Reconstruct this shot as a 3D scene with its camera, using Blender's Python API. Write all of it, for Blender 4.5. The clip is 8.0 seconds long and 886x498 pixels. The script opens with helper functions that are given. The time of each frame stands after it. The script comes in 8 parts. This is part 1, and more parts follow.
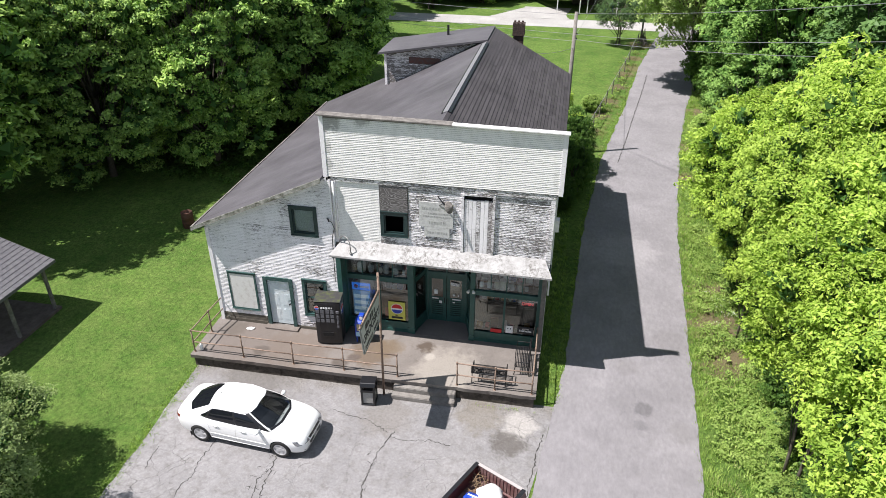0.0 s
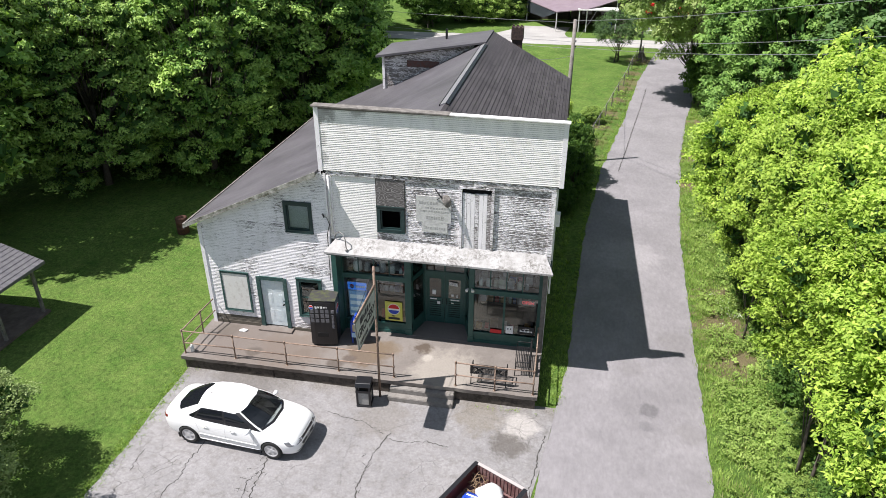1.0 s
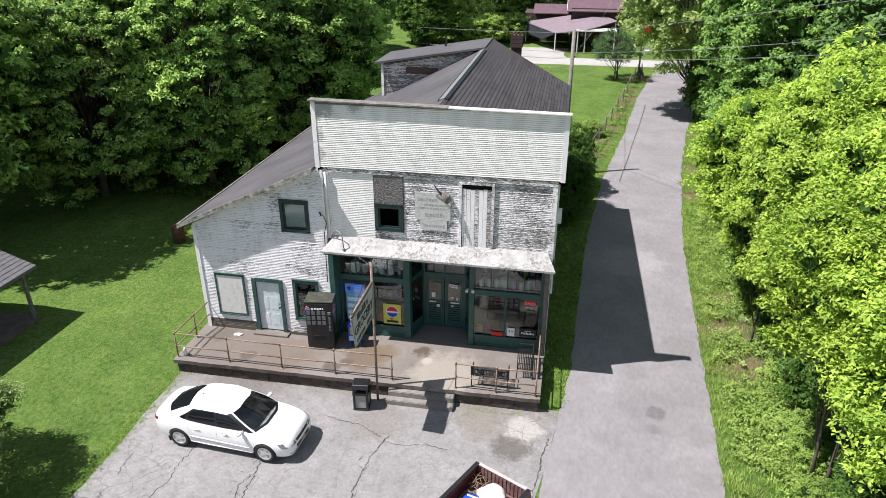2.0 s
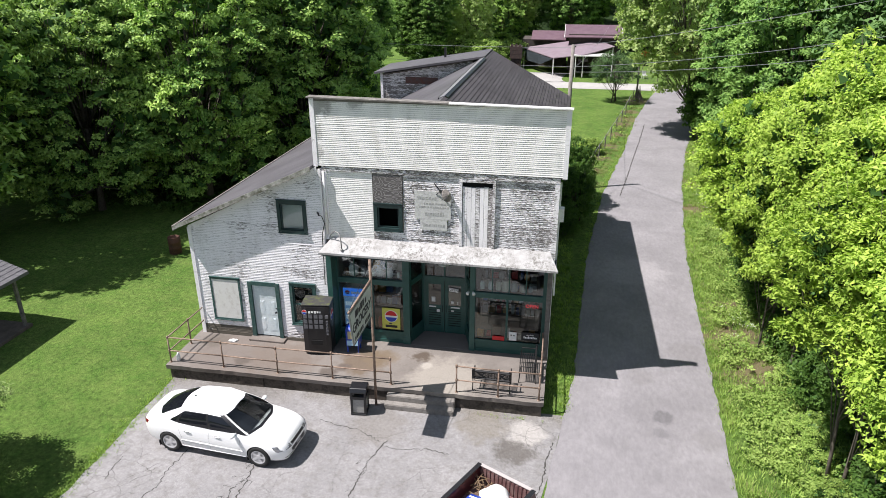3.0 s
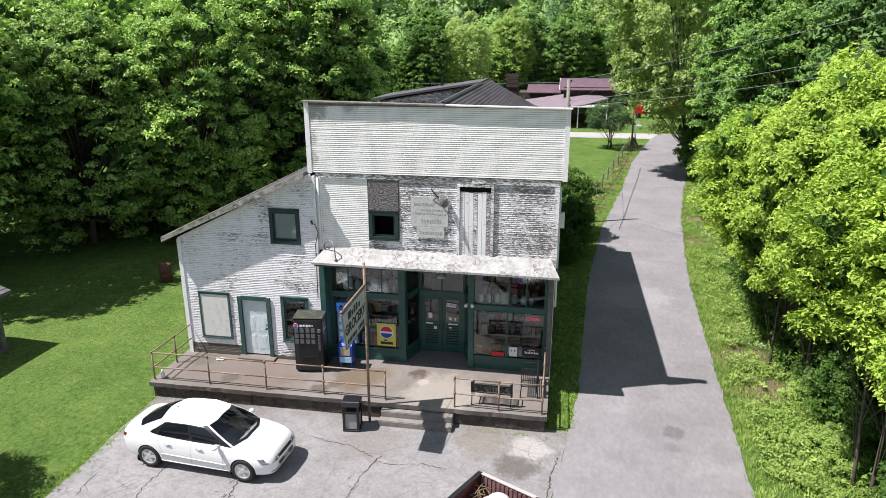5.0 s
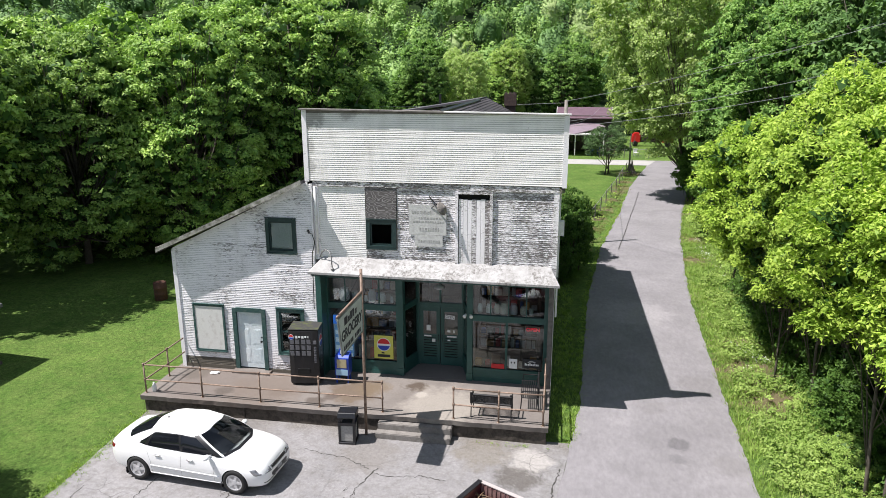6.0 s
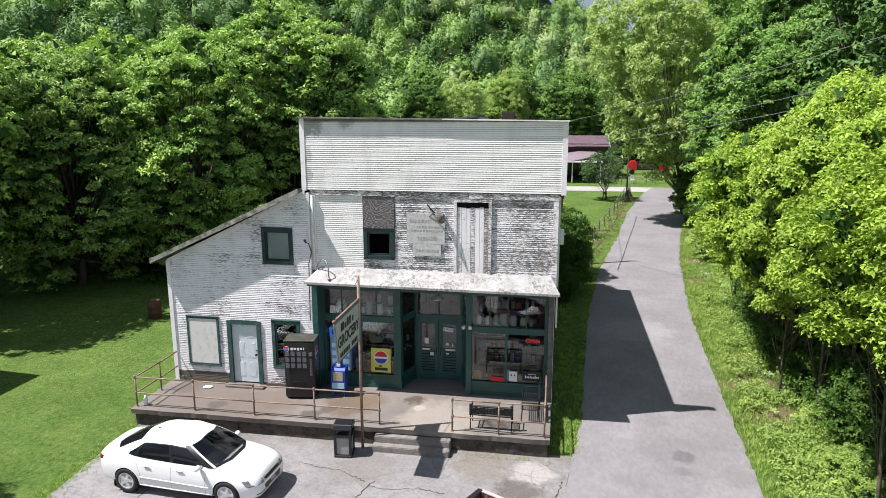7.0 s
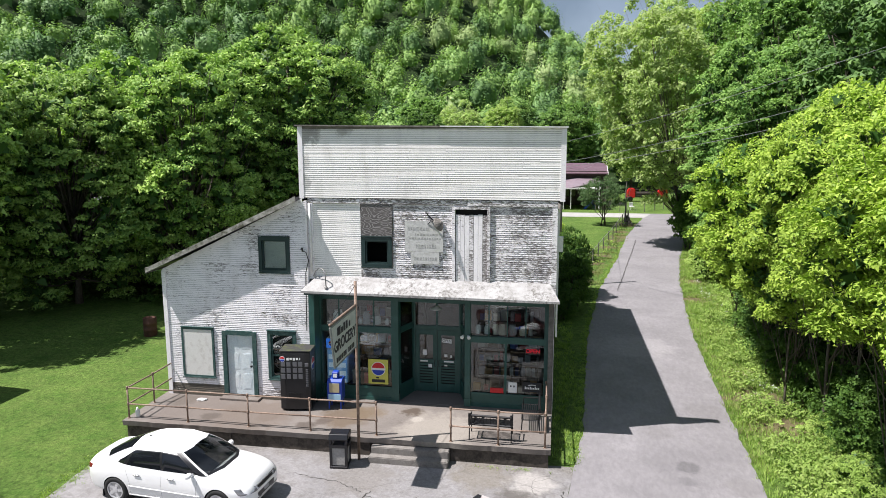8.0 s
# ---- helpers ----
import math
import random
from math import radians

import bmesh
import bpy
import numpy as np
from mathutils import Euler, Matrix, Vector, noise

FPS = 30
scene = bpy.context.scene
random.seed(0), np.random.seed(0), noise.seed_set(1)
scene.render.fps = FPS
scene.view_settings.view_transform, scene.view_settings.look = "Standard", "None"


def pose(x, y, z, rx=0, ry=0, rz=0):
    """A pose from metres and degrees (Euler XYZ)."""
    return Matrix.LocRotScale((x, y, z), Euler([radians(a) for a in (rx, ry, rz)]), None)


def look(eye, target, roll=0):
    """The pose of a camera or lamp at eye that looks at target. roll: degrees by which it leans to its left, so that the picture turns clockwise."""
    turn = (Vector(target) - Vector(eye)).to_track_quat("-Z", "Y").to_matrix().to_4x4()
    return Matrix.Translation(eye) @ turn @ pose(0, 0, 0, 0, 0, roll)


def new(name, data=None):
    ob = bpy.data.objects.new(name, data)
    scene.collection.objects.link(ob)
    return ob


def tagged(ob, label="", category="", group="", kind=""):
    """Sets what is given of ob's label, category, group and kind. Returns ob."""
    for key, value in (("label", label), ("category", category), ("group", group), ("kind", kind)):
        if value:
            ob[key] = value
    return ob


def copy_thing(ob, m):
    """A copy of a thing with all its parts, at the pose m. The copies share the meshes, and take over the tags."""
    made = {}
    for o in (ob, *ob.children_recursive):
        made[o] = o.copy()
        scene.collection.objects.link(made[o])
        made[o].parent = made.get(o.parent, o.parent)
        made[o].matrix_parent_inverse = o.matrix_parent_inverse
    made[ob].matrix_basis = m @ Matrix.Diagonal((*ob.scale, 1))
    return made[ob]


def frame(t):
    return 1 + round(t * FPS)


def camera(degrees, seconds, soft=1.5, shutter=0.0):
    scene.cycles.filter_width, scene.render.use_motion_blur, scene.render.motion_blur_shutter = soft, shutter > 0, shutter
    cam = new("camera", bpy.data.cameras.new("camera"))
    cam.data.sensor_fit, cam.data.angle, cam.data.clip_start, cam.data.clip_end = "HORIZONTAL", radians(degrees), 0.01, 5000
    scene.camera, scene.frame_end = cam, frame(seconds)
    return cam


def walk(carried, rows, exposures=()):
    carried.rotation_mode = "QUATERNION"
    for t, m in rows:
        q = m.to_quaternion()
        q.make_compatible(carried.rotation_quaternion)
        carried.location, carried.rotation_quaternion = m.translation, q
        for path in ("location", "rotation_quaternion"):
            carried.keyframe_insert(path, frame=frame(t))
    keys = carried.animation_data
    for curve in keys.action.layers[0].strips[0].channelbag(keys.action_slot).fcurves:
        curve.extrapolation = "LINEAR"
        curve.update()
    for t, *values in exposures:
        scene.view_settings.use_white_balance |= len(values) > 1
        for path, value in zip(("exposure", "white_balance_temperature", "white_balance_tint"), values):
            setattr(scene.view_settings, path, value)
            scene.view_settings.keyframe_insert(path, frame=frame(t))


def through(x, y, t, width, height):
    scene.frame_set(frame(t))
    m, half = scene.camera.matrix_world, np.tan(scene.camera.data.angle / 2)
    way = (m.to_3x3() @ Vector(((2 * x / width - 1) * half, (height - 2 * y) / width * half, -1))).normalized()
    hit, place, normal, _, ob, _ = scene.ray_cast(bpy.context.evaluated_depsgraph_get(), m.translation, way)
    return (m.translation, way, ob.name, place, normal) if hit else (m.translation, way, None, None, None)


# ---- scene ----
cam = camera(67.1, 8.0, soft=0.65)
PATH = [
    (0, (3.836, -20.181, 16.745), (3.522, -18.481, 15.739), 0.3),
    (0.5, (3.865, -20.184, 16.127), (3.548, -18.463, 15.158), 0.2),
    (1, (3.917, -20.143, 15.534), (3.595, -18.406, 14.596), 0.2),
    (1.5, (3.965, -20.127, 14.979), (3.638, -18.373, 14.076), 0.1),
    (3, (3.915, -20.172, 13.265), (3.581, -18.359, 12.488), 0.0),
    (3.5, (3.919, -20.161, 12.743), (3.582, -18.331, 12.01), 0.0),
    (4, (3.933, -20.151, 12.269), (3.594, -18.305, 11.579), 0.0),
    (5.5, (3.915, -20.104, 10.922), (3.577, -18.212, 10.37), -0.1),
    (6, (3.907, -20.072, 10.524), (3.569, -18.166, 10.02), -0.1),
    (6.5, (3.891, -20.031, 10.13), (3.554, -18.113, 9.675), -0.1),
    (7, (3.868, -19.989, 9.739), (3.533, -18.059, 9.331), -0.1),
    (7.5, (3.873, -19.976, 9.357), (3.538, -18.038, 8.997), -0.1),
    (8, (3.883, -19.945, 8.956), (3.548, -17.998, 8.644), -0.1),
]
walk(cam, [(t, look(eye, target, roll)) for t, eye, target, roll in PATH])

# ---- world, sun ----
SUN_FROM = Vector((-5.13, -1.85, 9.47)).normalized()
world = bpy.data.worlds.new("sky")
scene.world = world
world.use_nodes = True
wn = world.node_tree.nodes
sky = wn.new("ShaderNodeTexSky")
sky.sky_type = "NISHITA"
sky.sun_disc = False
sky.sun_elevation = math.asin(SUN_FROM.z)
sky.sun_rotation = math.atan2(SUN_FROM.x, SUN_FROM.y)
sky.air_density, sky.dust_density = 1.0, 1.5
# thin bright fair-weather cloud over the blue
cloud = wn.new("ShaderNodeTexNoise")
cloud.inputs["Scale"].default_value = 2.6
cloud.inputs["Detail"].default_value = 6.0
cover = wn.new("ShaderNodeValToRGB")
cover.color_ramp.elements[0].color = (0.22, 0.22, 0.22, 1)
cover.color_ramp.elements[0].position, cover.color_ramp.elements[1].position = 0.40, 0.66
veil = wn.new("ShaderNodeMix")
veil.data_type = "RGBA"
veil.inputs[7].default_value = (7.2, 8.7, 11.2, 1.0)
world.node_tree.links.new(wn.new("ShaderNodeTexCoord").outputs["Generated"], cloud.inputs["Vector"])
world.node_tree.links.new(cloud.outputs[0], cover.inputs[0])
world.node_tree.links.new(cover.outputs[0], veil.inputs[0])
world.node_tree.links.new(sky.outputs[0], veil.inputs[6])
world.node_tree.links.new(veil.outputs[2], wn["Background"].inputs[0])
wn["Background"].inputs[1].default_value = 0.042
sun = new("sun", bpy.data.lights.new("sun", "SUN"))
sun.data.energy = 5.0
sun.data.angle = radians(0.55)
sun.data.color = (1.0, 0.955, 0.945)
sun.matrix_world = look(SUN_FROM * 60, (0, 0, 0))
scene.view_settings.exposure = 0.80

# ---- small builders ----
R = random.Random(4)


def box(bm, x0, x1, y0, y1, z0, z1, m=None):
    co = [(x, y, z) for z in (z0, z1) for x, y in ((x0, y0), (x1, y0), (x1, y1), (x0, y1))]
    v = [bm.verts.new(m @ Vector(c) if m else c) for c in co]
    for f in ((3, 2, 1, 0), (4, 5, 6, 7), (0, 1, 5, 4), (1, 2, 6, 5), (2, 3, 7, 6), (3, 0, 4, 7)):
        bm.faces.new([v[i] for i in f])
    return v


def prism(bm, outline, lo, hi, axis="y"):
    """An outline in two axes, pulled along the third from lo to hi."""
    def at(a, b, c):
        return {"y": (a, c, b), "x": (c, a, b), "z": (a, b, c)}[axis]
    p = [bm.verts.new(at(a, b, lo)) for a, b in outline]
    q = [bm.verts.new(at(a, b, hi)) for a, b in outline]
    n = len(outline)
    bm.faces.new(p[::-1])
    bm.faces.new(q)
    for i in range(n):
        bm.faces.new((p[i], p[(i + 1) % n], q[(i + 1) % n], q[i]))
    bmesh.ops.recalc_face_normals(bm, faces=bm.faces[:])


def tube(bm, pts, radii, n=8):
    """A round bar through the points."""
    pts = [Vector(p) for p in pts]
    if not isinstance(radii, (list, tuple)):
        radii = [radii] * len(pts)
    rings, side = [], None
    for i, p in enumerate(pts):
        d = (pts[min(i + 1, len(pts) - 1)] - pts[max(i - 1, 0)]).normalized()
        if side is None:
            side = d.orthogonal().normalized()
        side = (side - d * side.dot(d)).normalized()
        up = d.cross(side)
        rings.append([bm.verts.new(p + radii[i] * (math.cos(a) * side + math.sin(a) * up)) for a in (2 * math.pi * k / n for k in range(n))])
    for a, b in zip(rings, rings[1:]):
        for k in range(n):
            bm.faces.new((a[k], a[(k + 1) % n], b[(k + 1) % n], b[k]))
    bm.faces.new(rings[0][::-1])
    bm.faces.new(rings[-1])


def bevel(bm, w, seg=1):
    bmesh.ops.bevel(bm, geom=bm.edges[:], offset=w, segments=seg, affect="EDGES", clamp_overlap=True)


def mesh_of(name, bm, material, smooth=False):
    me = bpy.data.meshes.new(name)
    bm.to_mesh(me)
    bm.free()
    me.materials.append(material)
    if smooth:
        me.polygons.foreach_set("use_smooth", [True] * len(me.polygons))
    return me


def part(name, bm, material, parent, label="", smooth=False, m=None):
    ob = new(name, mesh_of(name, bm, material, smooth))
    ob.parent = parent
    if m:
        ob.matrix_basis = m
    return tagged(ob, label)


def bpart(name, boxes, material, parent, label="", w=0.0, m=None):
    """A part made of boxes."""
    bm = bmesh.new()
    for b in boxes:
        box(bm, *b)
    if w:
        bevel(bm, w)
    return part(name, bm, material, parent, label, m=m)


def bparts(name, boxes, material, parent, label="", w=0.0):
    """A part of its own for each box."""
    return [bpart(name, [b], material, parent, label, w) for b in boxes]


def thing(name, label, category, m=None, group="", kind=""):
    ob = new(name)
    ob.empty_display_size = 0.2
    if m:
        ob.matrix_basis = m
    return tagged(ob, label, category, group, kind)


def raw_mesh(name, verts, faces, material, smooth=False):
    """A mesh from arrays: verts (n, 3), faces (m, k)."""
    me = bpy.data.meshes.new(name)
    verts, faces = np.asarray(verts, np.float32), np.asarray(faces, np.int32)
    k = faces.shape[1]
    me.vertices.add(len(verts))
    me.vertices.foreach_set("co", verts.ravel())
    me.loops.add(faces.size)
    me.loops.foreach_set("vertex_index", faces.ravel())
    me.polygons.add(len(faces))
    me.polygons.foreach_set("loop_start", np.arange(0, faces.size, k, dtype=np.int32))
    me.polygons.foreach_set("use_smooth", np.full(len(faces), smooth))
    me.update(calc_edges=True)
    me.materials.append(material)
    return me

# ---- materials ----
class Nodes:
    """A small writer of node materials."""

    def __init__(self, name):
        self.m = bpy.data.materials.new(name)
        self.m.use_nodes = True
        self.t = self.m.node_tree
        self.b = self.t.nodes["Principled BSDF"]
        self.out = self.t.nodes["Material Output"]
        self.co = self.t.nodes.new("ShaderNodeTexCoord").outputs["Object"]

    def link(self, a, b):
        self.t.links.new(a, b)

    def put(self, value, socket):
        if isinstance(value, bpy.types.NodeSocket):
            self.link(value, socket)
        else:
            socket.default_value = value

    def mapped(self, scale, co=None):
        n = self.t.nodes.new("ShaderNodeMapping")
        n.inputs["Scale"].default_value = scale
        self.link(co or self.co, n.inputs[0])
        return n.outputs[0]

    def shift(self, co, amount):
        n = self.t.nodes.new("ShaderNodeVectorMath")
        n.operation = "ADD"
        self.link(co, n.inputs[0])
        self.link(amount, n.inputs[1])
        return n.outputs[0]

    def noise(self, scale, detail=4, rough=0.6, co=None, stretch=None, warp=0.0):
        n = self.t.nodes.new("ShaderNodeTexNoise")
        n.inputs["Scale"].default_value = scale
        n.inputs["Detail"].default_value = detail
        n.inputs["Roughness"].default_value = rough
        n.inputs["Distortion"].default_value = warp
        self.link(self.mapped(stretch, co) if stretch else (co or self.co), n.inputs["Vector"])
        return n.outputs[0]

    def cells(self, scale, feature="DISTANCE_TO_EDGE", co=None, out=0):
        n = self.t.nodes.new("ShaderNodeTexVoronoi")
        n.feature = feature
        n.inputs["Scale"].default_value = scale
        self.link(co or self.co, n.inputs["Vector"])
        return n.outputs[out]

    def ramp(self, fac, *stops):
        n = self.t.nodes.new("ShaderNodeValToRGB")
        e = n.color_ramp.elements
        while len(e) < len(stops):
            e.new(0.5)
        for k, (p, c) in zip(e, stops):
            k.position = p
            k.color = (c, c, c, 1) if isinstance(c, (int, float)) else (*c, 1)
        self.link(fac, n.inputs[0])
        return n.outputs[0]

    def mix(self, fac, a, b, kind="MIX"):
        n = self.t.nodes.new("ShaderNodeMix")
        n.data_type, n.blend_type = "RGBA", kind
        for v, s in ((fac, n.inputs[0]), (a, n.inputs[6]), (b, n.inputs[7])):
            if isinstance(v, (tuple, list)) and len(v) == 3:
                v = (*v, 1)
            self.put(v, s)
        return n.outputs[2]

    def math(self, op, a, b=0.0, clamp=False):
        n = self.t.nodes.new("ShaderNodeMath")
        n.operation, n.use_clamp = op, clamp
        self.put(a, n.inputs[0])
        self.put(b, n.inputs[1])
        return n.outputs[0]

    def spot(self, c, x, y, r, col, amount, rough=1.5, upright=False):
        """A ragged stain round (x, y)."""
        off = self.t.nodes.new("ShaderNodeVectorMath")
        off.operation = "SUBTRACT"
        self.link(self.co, off.inputs[0])
        off.inputs[1].default_value = (x, 0, y) if upright else (x, y, 0)
        ln = self.t.nodes.new("ShaderNodeVectorMath")
        ln.operation = "LENGTH"
        self.link(self.mapped((1, 0, 1) if upright else (1, 1, 0), off.outputs[0]), ln.inputs[0])
        rag = self.math("MULTIPLY", self.math("SUBTRACT", self.noise(2.4 / max(r, 0.6) ** 0.5, 6, 0.7), 0.5), rough * r)
        k = self.ramp(self.math("DIVIDE", self.math("ADD", ln.outputs["Value"], rag), r), (0.6, amount), (1.0, 0.0))
        return self.mix(k, c, col)

    def island(self):
        return self.t.nodes.new("ShaderNodeNewGeometry").outputs["Random Per Island"]

    def each(self):
        return self.t.nodes.new("ShaderNodeObjectInfo").outputs["Random"]

    def bump(self, height, strength=0.3, distance=0.02):
        n = self.t.nodes.new("ShaderNodeBump")
        n.inputs["Strength"].default_value = strength
        n.inputs["Distance"].default_value = distance
        self.link(height, n.inputs["Height"])
        self.link(n.outputs[0], self.b.inputs["Normal"])

    def done(self, colour, rough=0.7, metal=0.0, spec=0.5):
        if isinstance(colour, tuple) and len(colour) == 3:
            colour = (*colour, 1)
        self.put(colour, self.b.inputs["Base Color"])
        self.put(rough, self.b.inputs["Roughness"])
        self.put(metal, self.b.inputs["Metallic"])
        self.b.inputs["Specular IOR Level"].default_value = spec
        return self.m


def worn(name, colour, other, rough=0.6, scale=6.0, metal=0.0, amount=0.5, relief=0.15):
    """One colour with blotches of another, and a fine grain."""
    n = Nodes(name)
    big = n.ramp(n.noise(scale, 6, 0.7), (amount - 0.12, 0.0), (amount + 0.2, 1.0))
    fine = n.noise(scale * 14, 3)
    c = n.mix(big, colour, other)
    c = n.mix(0.25, c, n.ramp(fine, (0.3, 0.55), (0.7, 1.3)), "MULTIPLY")
    n.bump(fine, relief, 0.004)
    return n.done(c, rough, metal)


def plain(name, colour, rough=0.5, metal=0.0, grain=0.12):
    n = Nodes(name)
    c = n.mix(grain, colour, n.ramp(n.noise(9, 5), (0.3, 0.4), (0.7, 1.4)), "MULTIPLY")
    return n.done(c, rough, metal)


def peeling(name, amount, paint=(0.85, 0.82, 0.83), wood=(0.10, 0.09, 0.085), stains=()):
    """White paint that flakes off grey boards along the grain."""
    n = Nodes(name)
    isl = n.math("FRACT", n.math("ADD", n.island(), n.each()))
    off = n.t.nodes.new("ShaderNodeCombineXYZ")
    n.link(n.math("MULTIPLY", isl, 37.0), off.inputs[0])
    n.link(n.math("MULTIPLY", isl, 11.0), off.inputs[2])
    co = n.shift(n.co, off.outputs[0])
    flakes = n.noise(1.0, 7, 0.75, co, (7.0, 7.0, 34))
    area = n.noise(0.75, 3, 0.6)
    fine = n.noise(1.0, 5, 0.7, co, (18, 18, 70))
    s = n.math("ADD", n.math("MULTIPLY", flakes, 0.8), n.math("ADD", n.math("MULTIPLY", area, 0.35), n.math("MULTIPLY", fine, 0.22)))
    s = n.math("ADD", s, n.math("MULTIPLY", isl, 0.07))
    t = 0.92 - amount
    mask = n.ramp(s, (max(0.0, t - 0.03), 0.0), (t + 0.05, 1.0))
    dirt = n.ramp(n.noise(1.0, 6, 0.7, None, (2.2, 2.2, 0.55)), (0.48, 0.0), (0.82, 0.5))
    white = n.mix(dirt, paint, (0.42, 0.40, 0.35))
    white = n.mix(n.math("MULTIPLY", isl, 0.16), white, (0.60, 0.60, 0.60))
    for x, z, r, amount in stains:
        white = n.spot(white, x, z, r, (0.13, 0.12, 0.10), amount, 2.6, True)
    bare = n.mix(n.ramp(fine, (0.3, 0.0), (0.7, 1.0)), wood, tuple(k * 2.0 for k in wood))
    n.bump(n.math("SUBTRACT", fine, n.math("MULTIPLY", mask, 1.2)), 0.5, 0.004)
    return n.done(n.mix(mask, white, bare), 0.75, 0, 0.3)


def glassy(name, tint=(0.9, 0.95, 0.95), rough=0.02):
    n = Nodes(name)
    mixer = n.t.nodes.new("ShaderNodeMixShader")
    clear = n.t.nodes.new("ShaderNodeBsdfTransparent")
    gloss = n.t.nodes.new("ShaderNodeBsdfGlossy")
    fres = n.t.nodes.new("ShaderNodeFresnel")
    fres.inputs[0].default_value = 1.5
    clear.inputs[0].default_value = (*tint, 1)
    gloss.inputs["Roughness"].default_value = rough
    n.link(n.math("MULTIPLY", fres.outputs[0], 1.7, True), mixer.inputs[0])
    n.link(clear.outputs[0], mixer.inputs[1])
    n.link(gloss.outputs[0], mixer.inputs[2])
    n.link(mixer.outputs[0], n.out.inputs["Surface"])
    return n.m


def leafy(name, dark, light, through=0.45, patch_scale=0.55):
    n = Nodes(name)
    isl = n.island()
    patch = n.noise(patch_scale, 3, 0.6)
    f = n.math("ADD", n.math("MULTIPLY", isl, 0.55), n.math("MULTIPLY", n.ramp(patch, (0.3, 0.0), (0.7, 1.0)), 0.45))
    c = n.mix(f, dark, light)
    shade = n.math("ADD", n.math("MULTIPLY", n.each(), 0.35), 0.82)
    c = n.mix(1.0, c, n.mix(shade, (0, 0, 0), (1, 1, 1)), "MULTIPLY")
    n.done(c, 0.5, 0, 0.13)
    tr = n.t.nodes.new("ShaderNodeBsdfTranslucent")
    n.link(n.mix(1.0, c, (1.1, 1.3, 0.55), "MULTIPLY"), tr.inputs[0])
    mixer = n.t.nodes.new("ShaderNodeMixShader")
    mixer.inputs[0].default_value = through
    n.link(n.b.outputs[0], mixer.inputs[1])
    n.link(tr.outputs[0], mixer.inputs[2])
    n.link(mixer.outputs[0], n.out.inputs["Surface"])
    return n.m


SIDING_CLEAN = peeling("siding_clean", 0.05, (0.86, 0.835, 0.80), stains=((-3.85, 9.4, 0.55, 0.6), (-2.6, 9.5, 0.35, 0.5), (-3.9, 8.4, 0.3, 0.35), (-3.95, 7.8, 0.3, 0.4)))
SIDING_MID = peeling("siding_mid", 0.118)
SIDING_BAD = peeling("siding_bad", 0.205)
TRIM_WHITE = peeling("trim_white", 0.08)
SIDING_ROT = peeling("siding_rotten", 0.34, (0.55, 0.53, 0.47), (0.07, 0.062, 0.05))
GREEN = worn("green_paint", (0.016, 0.072, 0.060), (0.034, 0.10, 0.088), 0.45, 3.0, amount=0.55)
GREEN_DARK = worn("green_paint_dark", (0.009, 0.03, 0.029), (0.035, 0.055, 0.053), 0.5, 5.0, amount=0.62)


def plywood():
    """Grey rotary-cut face with a flowing figure."""
    n = Nodes("weathered_plywood")
    flow = n.noise(1.0, 2, 0.5, None, (1.1, 1.0, 2.6))
    rings = n.math("SINE", n.math("MULTIPLY", flow, 120.0))
    c = n.mix(n.ramp(rings, (0.2, 0.0), (0.9, 1.0)), (0.10, 0.092, 0.09), (0.30, 0.285, 0.28))
    c = n.mix(n.ramp(n.noise(2.5, 5, 0.7), (0.4, 0.0), (0.7, 0.6)), c, (0.14, 0.13, 0.125))
    return n.done(c, 0.85, 0, 0.2)


PLYWOOD = plywood()
GREEN_WORN = worn("weathered_green_trim", (0.020, 0.066, 0.060), (0.10, 0.13, 0.12), 0.65, 9.0, amount=0.58, relief=0.3)
BARE = worn("grey_bare_wood", (0.11, 0.10, 0.09), (0.24, 0.22, 0.20), 0.85, 5.0)
GLASS = glassy("window_glass")
GLASS_DARK = glassy("tinted_glass", (0.16, 0.18, 0.2))
DARK_ROOM = plain("dark_interior", (0.035, 0.032, 0.03), 0.9)
BLACK = plain("black_plastic", (0.012, 0.012, 0.014), 0.35)
RUST_PIPE = worn("rusty_pipe", (0.30, 0.22, 0.17), (0.13, 0.08, 0.055), 0.65, 12.0, 0.2)
IRON = plain("black_iron", (0.012, 0.012, 0.013), 0.5, 0.3)
WHITE_METAL = worn("white_metal", (0.72, 0.71, 0.69), (0.5, 0.47, 0.43), 0.4, 4.0, amount=0.62)
PALE_BLUE = worn("pale_blue_paint", (0.58, 0.66, 0.69), (0.72, 0.75, 0.75), 0.55, 1.6)
WHITE_BOARD = worn("white_board", (0.66, 0.65, 0.62), (0.42, 0.38, 0.34), 0.8, 5.0, amount=0.62)


def roof_felt():
    n = Nodes("roof_felt")
    big = n.noise(0.5, 5, 0.65)
    streak = n.noise(1.0, 4, 0.6, None, (0.4, 2.2, 0.4))
    c = n.mix(n.ramp(big, (0.3, 0.0), (0.7, 1.0)), (0.055, 0.051, 0.056), (0.10, 0.094, 0.102))
    c = n.mix(n.ramp(streak, (0.52, 0.0), (0.75, 0.3)), c, (0.16, 0.152, 0.162))
    wrinkle = n.noise(2.2, 4, 0.6, None, (1.0, 2.4, 1.0), 0.4)
    n.bump(wrinkle, 0.5, 0.04)
    return n.done(c, 0.55)


